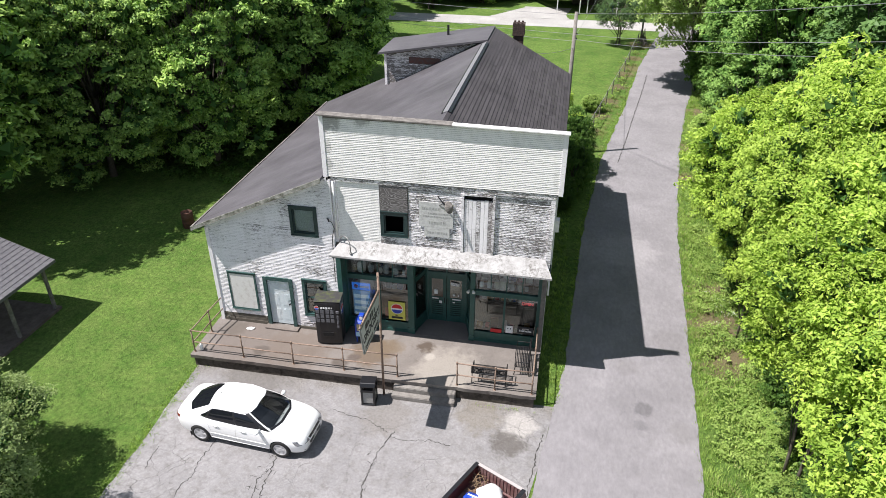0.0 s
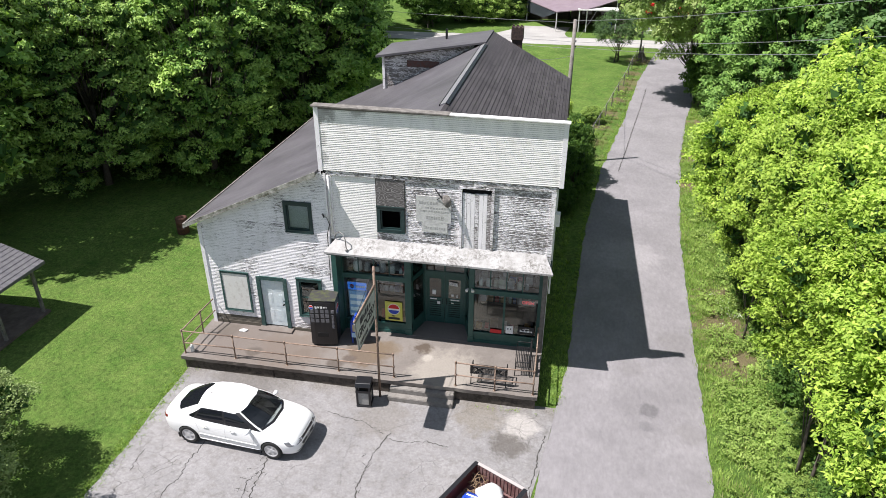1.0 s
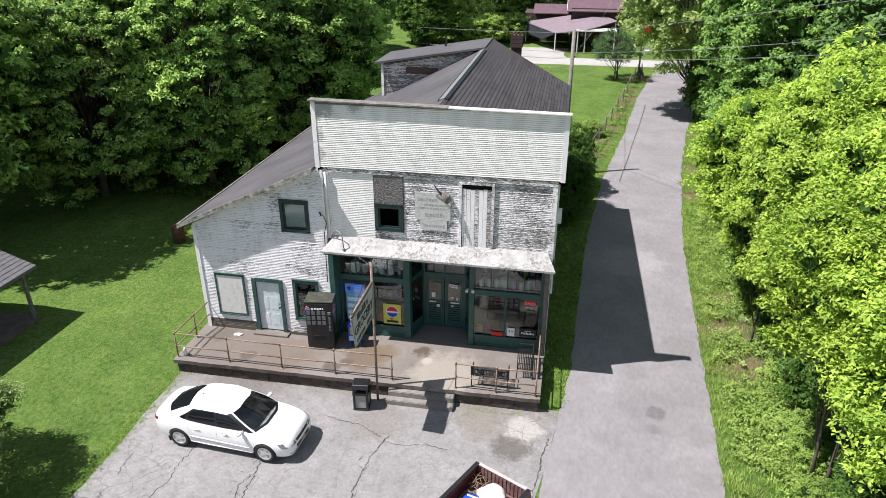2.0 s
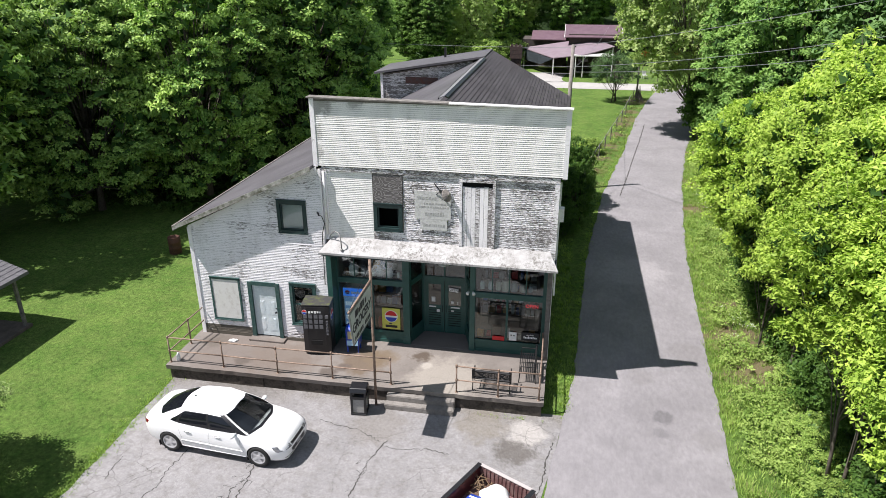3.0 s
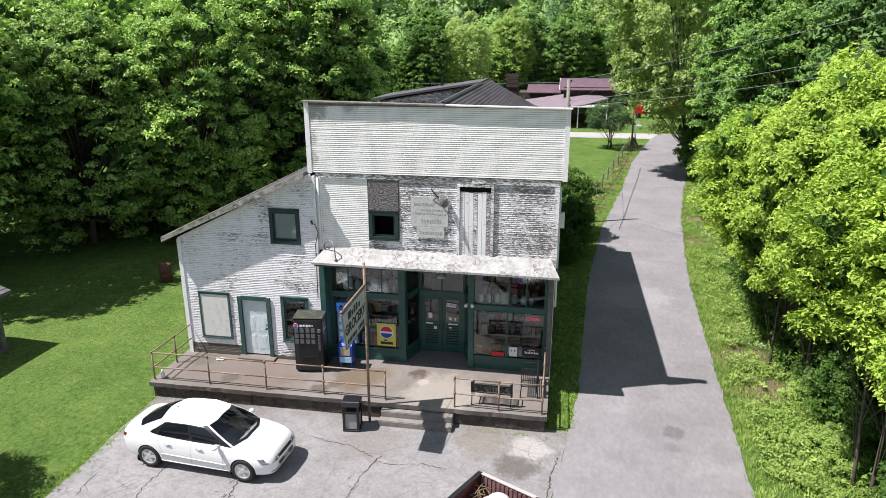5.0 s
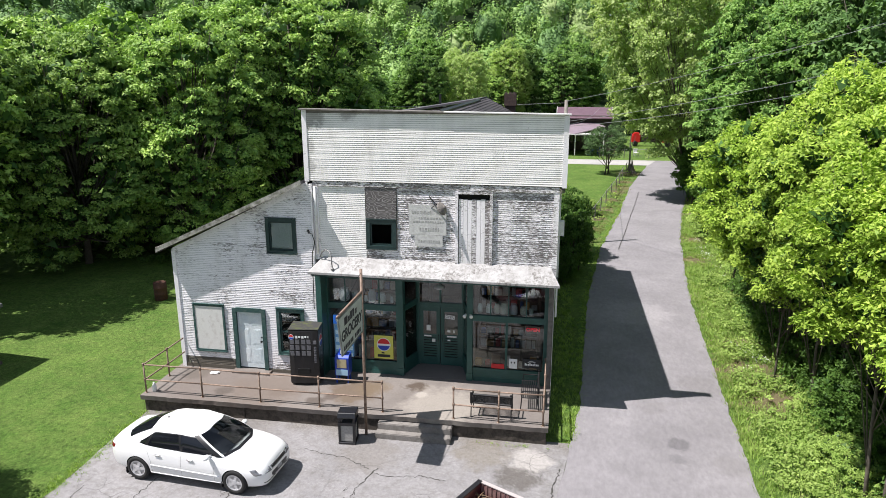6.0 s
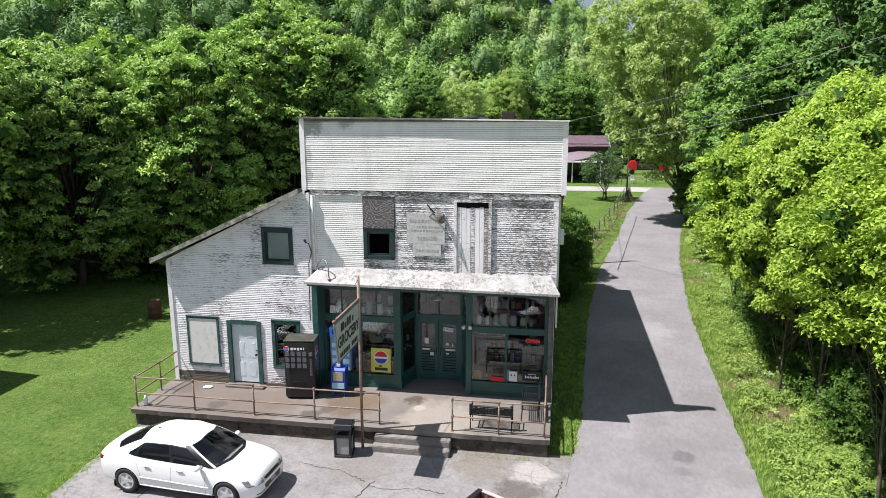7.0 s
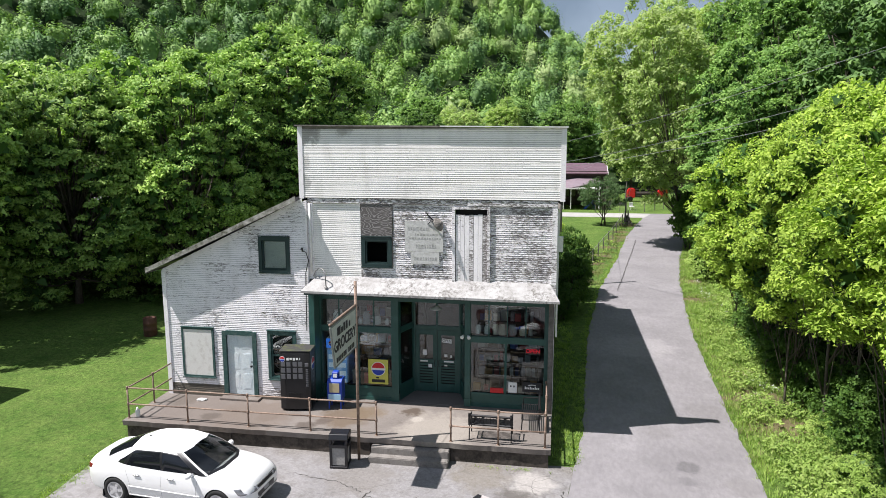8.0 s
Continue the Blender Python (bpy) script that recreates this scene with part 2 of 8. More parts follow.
def roof_metal():
    n = Nodes("roof_metal")
    c = n.mix(n.ramp(n.noise(1.2, 5, 0.7), (0.35, 0.0), (0.7, 1.0)), (0.045, 0.041, 0.044), (0.075, 0.069, 0.072))
    c = n.mix(n.ramp(n.noise(7, 4), (0.55, 0.0), (0.8, 0.35)), c, (0.10, 0.08, 0.07))
    return n.done(c, 0.5, 0.1)


def concrete(name, base, dark, scale=1.0, cracks=0.0, stains=0.5, spots=(), band=None, along=1.0, grain=1.0):
    n = Nodes(name)
    big = n.noise(0.55 * scale, 6, 0.68, None, None, 0.3)
    mid = n.noise(3.2 * scale, 5, 0.7, None, (1, along, 1))
    fine = n.noise(55, 3, 0.7)
    blot = n.noise(11 * scale, 5, 0.75, None, (1, along, 1))
    c = n.mix(n.ramp(big, (0.36, 0.0), (0.66, 1.0)), base, tuple(k * 0.78 for k in base))
    c = n.mix(n.ramp(mid, (stains, 0.0), (stains + 0.22, 0.7)), c, dark)
    if band:
        # a gravelly strip along y = band[0], fading over band[1]
        sep = n.t.nodes.new("ShaderNodeSeparateXYZ")
        n.link(n.co, sep.inputs[0])
        d = n.math("ADD", n.math("SUBTRACT", sep.outputs[1], band[0]), n.math("MULTIPLY", n.math("SUBTRACT", n.noise(1.1, 5, 0.7), 0.5), 2.2))
        k = n.ramp(n.math("DIVIDE", d, band[1]), (0.0, 0.0), (1.0, 0.8))
        c = n.mix(k, c, n.mix(n.ramp(n.noise(26, 3, 0.8), (0.35, 0.0), (0.65, 1.0)), band[2], band[3]))
    for spot in spots:
        c = n.spot(c, *spot)
    c = n.mix(0.45 * grain, c, n.ramp(blot, (0.3, 0.6), (0.7, 1.3)), "MULTIPLY")
    c = n.mix(0.4 * grain, c, n.ramp(fine, (0.25, 0.5), (0.75, 1.4)), "MULTIPLY")
    h = fine
    if cracks:
        wob = n.noise(1.1, 4, 0.6)
        vm = n.t.nodes.new("ShaderNodeMix")
        vm.data_type = "RGBA"
        vm.inputs[0].default_value = 0.3
        n.link(n.co, vm.inputs[6])
        n.link(n.t.nodes[wob.node.name].outputs[1], vm.inputs[7])
        e = n.cells(0.17, co=vm.outputs[2])
        e2 = n.cells(2.2, co=vm.outputs[2])
        line = n.math("MULTIPLY", n.ramp(e, (0.0, 1.0), (0.003, 0.0)), 0.35)
        line2 = n.math("MULTIPLY", n.ramp(e2, (0.0, 1.0), (0.02, 0.0)), n.ramp(n.noise(0.35, 2), (0.5, 0.0), (0.6, 1.0)))
        k = n.math("MULTIPLY", n.math("MAXIMUM", line, line2), cracks)
        k = n.math("MULTIPLY", k, n.ramp(n.noise(2.3, 4, 0.7), (0.35, 0.2), (0.6, 1.0)))
        c = n.mix(k, c, (0.07, 0.065, 0.06))
        h = n.math("SUBTRACT", fine, n.math("MULTIPLY", k, 2.0))
    n.bump(h, 0.3, 0.01)
    return n.done(c, 0.85, 0, 0.3)


def awning_paint():
    """White paint on tin, specked and scratched down to rust."""
    n = Nodes("awning_paint")
    speck = n.ramp(n.noise(9, 7, 0.82), (0.47, 0.0), (0.57, 0.9))
    patch = n.ramp(n.noise(1.3, 5, 0.7), (0.42, 0.15), (0.62, 1.0))
    run = n.ramp(n.noise(1.0, 5, 0.75, None, (9, 1.2, 1.2)), (0.60, 0.0), (0.75, 0.6))
    c = n.mix(n.ramp(n.noise(2.2, 5, 0.7), (0.4, 0.0), (0.75, 1.0)), (0.40, 0.395, 0.39), (0.25, 0.24, 0.23))
    c = n.mix(n.math("MULTIPLY", speck, patch), c, (0.10, 0.09, 0.08))
    c = n.mix(run, c, (0.20, 0.18, 0.15))
    n.bump(speck, 0.3, 0.004)
    return n.done(c, 0.6, 0, 0.3)


AWNING = awning_paint()
ROOF_FELT, ROOF_METAL = roof_felt(), roof_metal()
LOT = concrete("lot_paving", (0.258, 0.249, 0.250), (0.15, 0.14, 0.13), 1.0, 0.9, 0.48, ((3.1, -4.1, 0.75, (0.09, 0.08, 0.07), 0.75), (3.4, -3.2, 0.7, (0.36, 0.34, 0.32), 0.8), (-1.2, -3.7, 1.1, (0.17, 0.155, 0.14), 0.6), (2.0, -3.0, 1.0, (0.17, 0.15, 0.12), 0.6), (-6.5, -2.9, 1.6, (0.13, 0.12, 0.11), 0.7)), (-3.1, 0.8, (0.09, 0.083, 0.072), (0.26, 0.24, 0.22)), 1.0, 1.15)
ROAD = concrete("road_asphalt", (0.24, 0.228, 0.236), (0.19, 0.18, 0.186), 0.7, 0.12, 0.56, ((7.58, -1.66, 0.42, (0.10, 0.095, 0.10), 0.6), (7.5, -2.5, 0.3, (0.12, 0.115, 0.12), 0.5), (7.2, 0.6, 0.6, (0.16, 0.15, 0.15), 0.4), (9.0, 2.5, 0.9, (0.17, 0.16, 0.16), 0.5), (8.9, -2.6, 0.6, (0.18, 0.17, 0.17), 0.5), (6.6, -7.5, 0.8, (0.30, 0.29, 0.295), 0.5), (7.6, 9.5, 1.8, (0.30, 0.285, 0.29), 0.5)), None, 0.45, 0.9)
PORCH = concrete("porch_concrete", (0.20, 0.177, 0.16), (0.125, 0.105, 0.09), 1.4, 0.3, 0.55, ((-2.4, -1.0, 1.0, (0.12, 0.085, 0.055), 0.75), (-0.43, -0.36, 0.42, (0.075, 0.055, 0.04), 0.85), (-0.2, -0.9, 0.25, (0.40, 0.37, 0.33), 0.7), (-4.8, -1.5, 0.4, (0.10, 0.08, 0.065), 0.7), (-7.2, -1.4, 1.8, (0.15, 0.125, 0.11), 0.8), (-5.3, -1.4, 1.5, (0.15, 0.12, 0.10), 0.75), (-3.4, -1.9, 0.35, (0.07, 0.055, 0.045), 0.7), (-3.0, -1.5, 0.3, (0.08, 0.06, 0.05), 0.7), (-1.9, -0.7, 0.7, (0.15, 0.11, 0.07), 0.6), (0.6, -1.5, 1.4, (0.33, 0.30, 0.26), 0.6), (-6.6, -1.7, 0.35, (0.085, 0.07, 0.06), 0.7), (-8.2, -0.6, 0.6, (0.10, 0.085, 0.07), 0.6)), None, 1.0, 0.6)
# front face, coloured much darker than the slab top
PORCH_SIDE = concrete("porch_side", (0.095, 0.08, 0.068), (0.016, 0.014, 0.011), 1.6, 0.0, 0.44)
STEP = concrete("step_concrete", (0.235, 0.218, 0.20), (0.12, 0.105, 0.09), 1.8, 0.0, 0.5)
PALE_ROAD = concrete("pale_gravel_road", (0.40, 0.385, 0.37), (0.30, 0.28, 0.26), 0.6, 0.0, 0.6)


def grass_ground():
    n = Nodes("grass_ground")
    big = n.noise(0.16, 5, 0.6)
    mid = n.noise(1.4, 5, 0.7)
    tuft = n.noise(7.0, 4, 0.7, None, (1, 0.8, 1))
    fine = n.noise(24, 4, 0.75, None, (1, 0.7, 1))
    c = n.mix(n.ramp(big, (0.3, 0.0), (0.7, 1.0)), (0.054, 0.118, 0.020), (0.094, 0.165, 0.033))
    c = n.mix(n.ramp(mid, (0.35, 0.0), (0.75, 0.75)), c, (0.145, 0.195, 0.055))
    c = n.mix(0.85, c, n.ramp(tuft, (0.28, 0.45), (0.72, 1.6)), "MULTIPLY")
    c = n.mix(0.7, c, n.ramp(n.noise(0.45, 4, 0.65), (0.3, (0.75, 0.8, 0.7)), (0.7, (1.35, 1.28, 1.2))), "MULTIPLY")
    c = n.mix(0.8, c, n.ramp(fine, (0.25, 0.3), (0.75, 1.65)), "MULTIPLY")
    for x, y, r in ((10.9, 4.2, 1.3), (11.3, 1.7, 1.4), (11.1, 6.4, 1.0), (11.6, 19.0, 1.1), (12.4, 24.0, 1.0), (13.9, 31.5, 1.2)):
        c = n.spot(c, x, y, r, (0.17, 0.12, 0.08), 0.8, 4.5)
    # bare earth under the trees, coloured extra dark for the shade there
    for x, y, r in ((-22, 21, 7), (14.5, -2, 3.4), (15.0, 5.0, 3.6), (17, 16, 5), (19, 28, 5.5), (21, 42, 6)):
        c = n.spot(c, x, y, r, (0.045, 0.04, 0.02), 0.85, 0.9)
    for x, y, r in ((5.9, 26.2, 0.8), (6.6, 29.5, 0.9), (7.3, 33.0, 0.9), (8.1, 37.0, 0.9), (8.9, 41.0, 1.0), (10.0, 46.5, 1.0), (11.0, 52.0, 1.5)):
        c = n.spot(c, x, y, r, (0.16, 0.12, 0.075), 0.8, 2.5)
    c = n.spot(c, 9.6, 43.0, 1.3, (0.16, 0.13, 0.07), 0.7)
    n.bump(n.math("ADD", fine, tuft), 0.9, 0.07)
    return n.done(c, 0.9, 0, 0.15)


# woodland floor, coloured extra dark to paint the shade between crowns
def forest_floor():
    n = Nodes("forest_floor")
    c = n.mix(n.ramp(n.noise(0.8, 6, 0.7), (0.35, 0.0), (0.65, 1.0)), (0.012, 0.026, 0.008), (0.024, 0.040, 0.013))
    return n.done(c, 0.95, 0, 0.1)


GRASS = grass_ground()
FLOOR_LEAF = forest_floor()
BARK = worn("bark", (0.075, 0.06, 0.045), (0.14, 0.12, 0.10), 0.9, 8.0, relief=0.6)
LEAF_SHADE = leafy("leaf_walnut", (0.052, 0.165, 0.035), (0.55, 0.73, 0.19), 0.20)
# dark leaf colour in place of the shade deep inside the crowns
LEAF_INNER_SHADE = leafy("leaf_inner_shade", (0.03, 0.075, 0.016), (0.06, 0.13, 0.03), 0.0)
LEAF_ORCHARD = leafy("leaf_orchard", (0.035, 0.085, 0.03), (0.15, 0.24, 0.09), 0.16)
LEAF_BRIGHT = leafy("leaf_yellow_green", (0.10, 0.21, 0.02), (0.56, 0.70, 0.13), 0.30, 0.95)
LEAF_MAPLE = leafy("leaf_maple", (0.055, 0.15, 0.032), (0.33, 0.50, 0.13), 0.22)
LEAF_PALE = leafy("leaf_pale", (0.26, 0.36, 0.12), (0.62, 0.72, 0.30), 0.40)
# maple leaves coloured darker, in place of shade on the right-hand slope
LEAF_MAPLE_SHADE = leafy("leaf_maple_shade", (0.035, 0.09, 0.03), (0.20, 0.33, 0.10), 0.2)
# dark shrub green, with the shade under the canopy put into its colour
LEAF_UNDER = leafy("leaf_undergrowth", (0.03, 0.075, 0.015), (0.13, 0.23, 0.045), 0.25)
LEAF_WEED = leafy("leaf_weed", (0.14, 0.26, 0.045), (0.45, 0.56, 0.16), 0.3, 0.9)
LEAF_FAR_DARK = leafy("leaf_far_dark", (0.045, 0.11, 0.04), (0.22, 0.36, 0.12), 0.15, 0.6)
LEAF_FAR = leafy("leaf_far", (0.09, 0.20, 0.05), (0.38, 0.55, 0.17), 0.15, 0.6)
LEAF_FAR_LIGHT = leafy("leaf_far_light", (0.12, 0.25, 0.06), (0.42, 0.58, 0.17), 0.15, 0.6)
LEAF_FAR_PALE = leafy("leaf_far_pale", (0.17, 0.26, 0.09), (0.45, 0.55, 0.24), 0.15, 0.6)
PETAL = leafy("white_petals", (0.5, 0.55, 0.4), (0.8, 0.8, 0.76), 0.2)
LEAF_GREY = leafy("leaf_grey_green", (0.10, 0.16, 0.05), (0.36, 0.44, 0.18), 0.3)
LEAF_DRY = leafy("dry_stems", (0.16, 0.17, 0.06), (0.42, 0.38, 0.20), 0.2)

# ---- ground ----
def smooth(t):
    t = np.clip(t, 0.0, 1.0)
    return t * t * (3 - 2 * t)


def height(x, y):
    """The valley floor, rising slowly, and the wooded slopes round it."""
    x, y = np.asarray(x, float), np.asarray(y, float)
    z = 0.010 * np.clip(y - 4, 0, 80)
    crest = 92 - 62 * smooth((x + 50) / 85.0)
    z = z + crest * smooth((y - 92) / 210.0)
    z = z + 46 * smooth((-x - 42) / 150.0) + 62 * smooth((x - 24) / 130.0) * smooth((y + 60) / 70.0)
    return z


def ground_z(x, y):
    return float(height(x, y))


def steps(*spans):
    out = []
    for a, b, d in spans:
        out += list(np.arange(a, b, d))
    return np.array(out + [spans[-1][1]])


gx = steps((-900, -200, 70), (-200, -40, 10), (-40, 40, 1.6), (40, 200, 10), (200, 900, 70))
gy = steps((-500, -60, 55), (-60, 70, 1.6), (70, 330, 8), (330, 1200, 87))
GX, GY = np.meshgrid(gx, gy)
GZ = height(GX, GY)
nx, ny = len(gx), len(gy)
idx = np.arange(nx * ny).reshape(ny, nx)
quads = np.stack([idx[:-1, :-1], idx[:-1, 1:], idx[1:, 1:], idx[1:, :-1]], -1).reshape(-1, 4)
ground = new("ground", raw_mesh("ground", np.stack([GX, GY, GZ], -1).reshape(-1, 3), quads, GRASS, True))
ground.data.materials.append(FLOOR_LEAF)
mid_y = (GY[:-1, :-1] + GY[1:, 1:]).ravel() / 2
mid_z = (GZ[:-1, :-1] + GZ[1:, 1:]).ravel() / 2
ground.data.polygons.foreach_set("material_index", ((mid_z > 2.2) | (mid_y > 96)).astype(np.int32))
tagged(ground, "sunny mown green lawn and valley floor", "ground", kind="structure")


def strip(name, left, right, ys, lift, material, label, sub=40, thick=0.08):
    """A paved strip between two edges given as (y, x) stations."""
    yy = np.linspace(ys[0], ys[1], sub)
    lx = np.interp(yy, [p[0] for p in left], [p[1] for p in left])
    rx = np.interp(yy, [p[0] for p in right], [p[1] for p in right])
    wob = np.array([noise.noise(Vector((0.0, y * 0.9, 3.3))) + 0.6 * noise.noise(Vector((7.0, y * 3.1, 3.3))) + 0.12 * noise.noise(Vector((9.0, y * 7.7, 3.3))) for y in yy]) * 0.09
    cols = 7
    V = []
    for i, y in enumerate(yy):
        for k in range(cols):
            u = k / (cols - 1)
            x = (lx[i] + wob[i]) * (1 - u) + (rx[i] - wob[i]) * u
            crown = 0.03 * (1 - (2 * u - 1) ** 2) if lift > 0.02 else 0
            V.append((x, y, ground_z(x, y) + lift + crown - (thick if k in (0, cols - 1) else 0) * 0.0))
    n = len(yy)
    F = [(i * cols + k, i * cols + k + 1, (i + 1) * cols + k + 1, (i + 1) * cols + k) for i in range(n - 1) for k in range(cols - 1)]
    # turned-down edges
    base = len(V)
    for i in range(n):
        for k in (0, cols - 1):
            x, y, z = V[i * cols + k]
            V.append((x + (-0.05 if k == 0 else 0.05), y, z - thick))
    for i in range(n - 1):
        F.append((base + 2 * i, i * cols, (i + 1) * cols, base + 2 * i + 2))
        F.append((i * cols + cols - 1, base + 2 * i + 1, base + 2 * i + 3, (i + 1) * cols + cols - 1))
    ob = new(name, raw_mesh(name, V, F, material))
    return tagged(ob, label, name.split("_")[0], kind="structure")


ROAD_L = [(-60, -8.0), (-14, 2.55), (-6.1, 4.0), (-3.6, 4.35), (0.3, 4.85), (10.7, 5.4), (20.7, 6.5), (32.7, 8.6), (43, 10.2), (51.9, 12.0), (58, 13.4), (90, 24.0)]
ROAD_R = [(-60, -1.5), (-14, 7.9), (-4.9, 9.2), (-0.5, 9.5), (4.5, 9.78), (12.9, 10.35), (24, 11.7), (33.7, 13.4), (46, 16.1), (58, 18.6), (90, 30.0)]
lane = strip("road", ROAD_L, ROAD_R, (-60, 62.4), 0.024, ROAD, "sun-bleached grey asphalt lane", 620)
# unseen paving added behind the camera so the windows mirror grey, not lawn
lot = strip("pavement_lot", [(-60, -40), (-14, -14.0), (-11, -9.1), (-8.6, -8.85), (-2.2, -8.95)], [(p[0], p[1] - 0.02) for p in ROAD_L], (-60, -2.1), 0.012, LOT, "cracked grey paved forecourt", 290)
strip("road_far", [(58.5, -60), (62.8, -60)], [(58.5, 16.5), (62.8, 17.5)], (58.5, 62.8), 0.02, PALE_ROAD, "pale gravel side road", 6)

CRACK = plain("open_crack", (0.045, 0.042, 0.038), 0.95)


def crack(parent, pts, lift, width, seed):
    """A ragged open joint between two slabs of paving."""
    rc = random.Random(seed)
    V = []
    for (xa, ya), (xb, yb) in zip(pts, pts[1:]):
        n = max(2, int(math.hypot(xb - xa, yb - ya) / 0.07))
        nx_, ny_ = -(yb - ya), xb - xa
        ln = math.hypot(nx_, ny_)
        for k in range(n):
            u = k / n
            j, w = rc.gauss(0, 0.022), width * rc.uniform(0.2, 1.0)
            x, y = xa + (xb - xa) * u + nx_ / ln * j, ya + (yb - ya) * u + ny_ / ln * j
            V += [(x - nx_ / ln * w / 2, y - ny_ / ln * w / 2, ground_z(x, y) + lift), (x + nx_ / ln * w / 2, y + ny_ / ln * w / 2, ground_z(x, y) + lift)]
    F = [(2 * i, 2 * i + 1, 2 * i + 3, 2 * i + 2) for i in range(len(V) // 2 - 1)]
    ob = new("crack", raw_mesh("crack", V, F, CRACK))
    ob.parent = parent


for k, (pts, w) in enumerate((
        ([(-6.45, -5.7), (-6.6, -6.7), (-6.5, -7.3), (-6.7, -7.7), (-6.6, -8.3), (-6.9, -10.0)], 0.035),
        ([(-0.75, -4.3), (-1.06, -5.3), (-1.1, -6.0), (-1.17, -6.7), (-1.05, -7.2), (-1.3, -9.5)], 0.05),
        ([(-0.83, -4.55), (-0.23, -4.64), (0.5, -4.45), (1.3, -4.6)], 0.035), ([(-3.1, -3.7), (-2.4, -3.86), (-1.8, -3.93), (-0.9, -4.4)], 0.03),
        ([(-8.2, -6.4), (-8.2, -6.9), (-8.1, -7.4)], 0.03), ([(4.25, -3.5), (4.05, -4.3), (3.95, -5.38), (3.83, -6.2), (3.6, -8.0)], 0.05),
        ([(-4.25, -5.8), (-4.18, -6.6), (-4.17, -7.1), (-4.1, -7.8), (-4.3, -9.5)], 0.045), ([(-4.18, -6.5), (-4.43, -7.1), (-4.31, -7.8), (-4.6, -9.2)], 0.04))):
    crack(lot, pts, 0.0165, w, k)
rc = random.Random(77)
for k in range(34):
    # the crazed patches beside the two long joints
    x, y = ((-4.3 + rc.uniform(-0.28, 0.28), rc.uniform(-8.6, -6.0)) if k % 3 else (-1.15 + rc.uniform(-0.2, 0.2), rc.uniform(-7.6, -5.4)))
    a = rc.uniform(0, 6.28)
    d = rc.uniform(0.08, 0.2)
    crack(lot, [(x, y), (x + d * math.cos(a), y + d * math.sin(a)), (x + d * math.cos(a) + 0.1 * math.cos(a + 1.2), y + d * math.sin(a) + 0.1 * math.sin(a + 1.2))], 0.0165, 0.022, 100 + k)
crack(lane, [(7.55, 20.5), (8.3, 25.0), (9.0, 29.5), (9.9, 35.0), (10.8, 41.0)], 0.056, 0.07, 40)

strip("pavement_drive", [(62.6, -6.2), (65, -4.6), (69, -2.2)], [(62.6, 3.6), (65, 3.0), (69, 3.6)], (62.6, 69.5), 0.02, PALE_ROAD, "pale gravel drive before the far carport", 14)

# ---- the store ----
FLOOR = 0.58
store = thing("store_building", "old two-storey white clapboard country store with false front", "building")


def minus(x0, x1, cuts):
    """The spans of x0..x1 that the cuts leave."""
    out = [(x0, x1)]
    for a, b in cuts:
        nxt = []
        for p, q in out:
            if b <= p or a >= q:
                nxt.append((p, q))
            else:
                if a > p:
                    nxt.append((p, a))
                if b < q:
                    nxt.append((b, q))
        out = nxt
    return [(p, q) for p, q in out if q - p > 0.02]


def siding(name, x0, x1, z0, z1, y, openings, material, label="", pitch=0.063, left=None, m=None, lengths=(2.2, 4.4), pieces=False):
    """Lapped boards on a wall that faces -y, one row above the other."""
    bm = bmesh.new()
    if pieces:
        skin = new(name)
        skin.parent = store
        tagged(skin, label)
    z = z0
    while z < z1 - 0.02:
        top = min(z + pitch, z1) - 0.013
        zm = (z + top) / 2
        a = max(x0, left(z)) if left else x0
        cuts = [(o[0], o[1]) for o in openings if o[2] < zm < o[3]]
        for p, q in minus(a, x1, cuts):
            s = p
            while s < q - 0.01:
                e = min(q, s + R.uniform(*lengths))
                if q - e < 0.5:
                    e = q
                d = R.uniform(-0.0025, 0.0015)
                t = R.uniform(-0.002, 0.002)
                co = [(s, y, z), (e, y, z), (e, y, top + 0.004), (s, y, top + 0.004),
                      (s, y - 0.0105 + d, z + t), (e, y - 0.0105 + d, z - t), (e, y - 0.002, top + 0.004), (s, y - 0.002, top + 0.004)]
                v = [bm.verts.new(c) for c in co]
                for f in ((4, 5, 6, 7), (0, 1, 5, 4), (1, 2, 6, 5), (3, 0, 4, 7), (2, 3, 7, 6)):
                    bm.faces.new([v[i] for i in f])
                if pieces:
                    part("board", bm, material, skin)
                    bm = bmesh.new()
                s = e + 0.004
        z += pitch
    if pieces:
        bm.free()
        return skin
    return part(name, bm, material, store, label, m=m)


def wall(name, x0, x1, z0, z1, y0, y1, openings, material=BARE, left=None):
    """A wall of blocks that leaves the openings free."""
    bm = bmesh.new()
    zs = sorted({z0, z1, *[o[2] for o in openings], *[o[3] for o in openings]})
    zs = [z for z in zs if z0 <= z <= z1]
    if left:
        fine = []
        for a, b in zip(zs, zs[1:]):
            k = max(1, int((b - a) / 0.12))
            fine += [a + (b - a) * i / k for i in range(k)]
        zs = fine + [zs[-1]]
    for a, b in zip(zs, zs[1:]):
        zm = (a + b) / 2
        s = max(x0, left(b)) if left else x0
        for p, q in minus(s, x1, [(o[0], o[1]) for o in openings if o[2] < zm < o[3]]):
            box(bm, p, q, y0, y1, a, b)
    return part(name, bm, material, store)


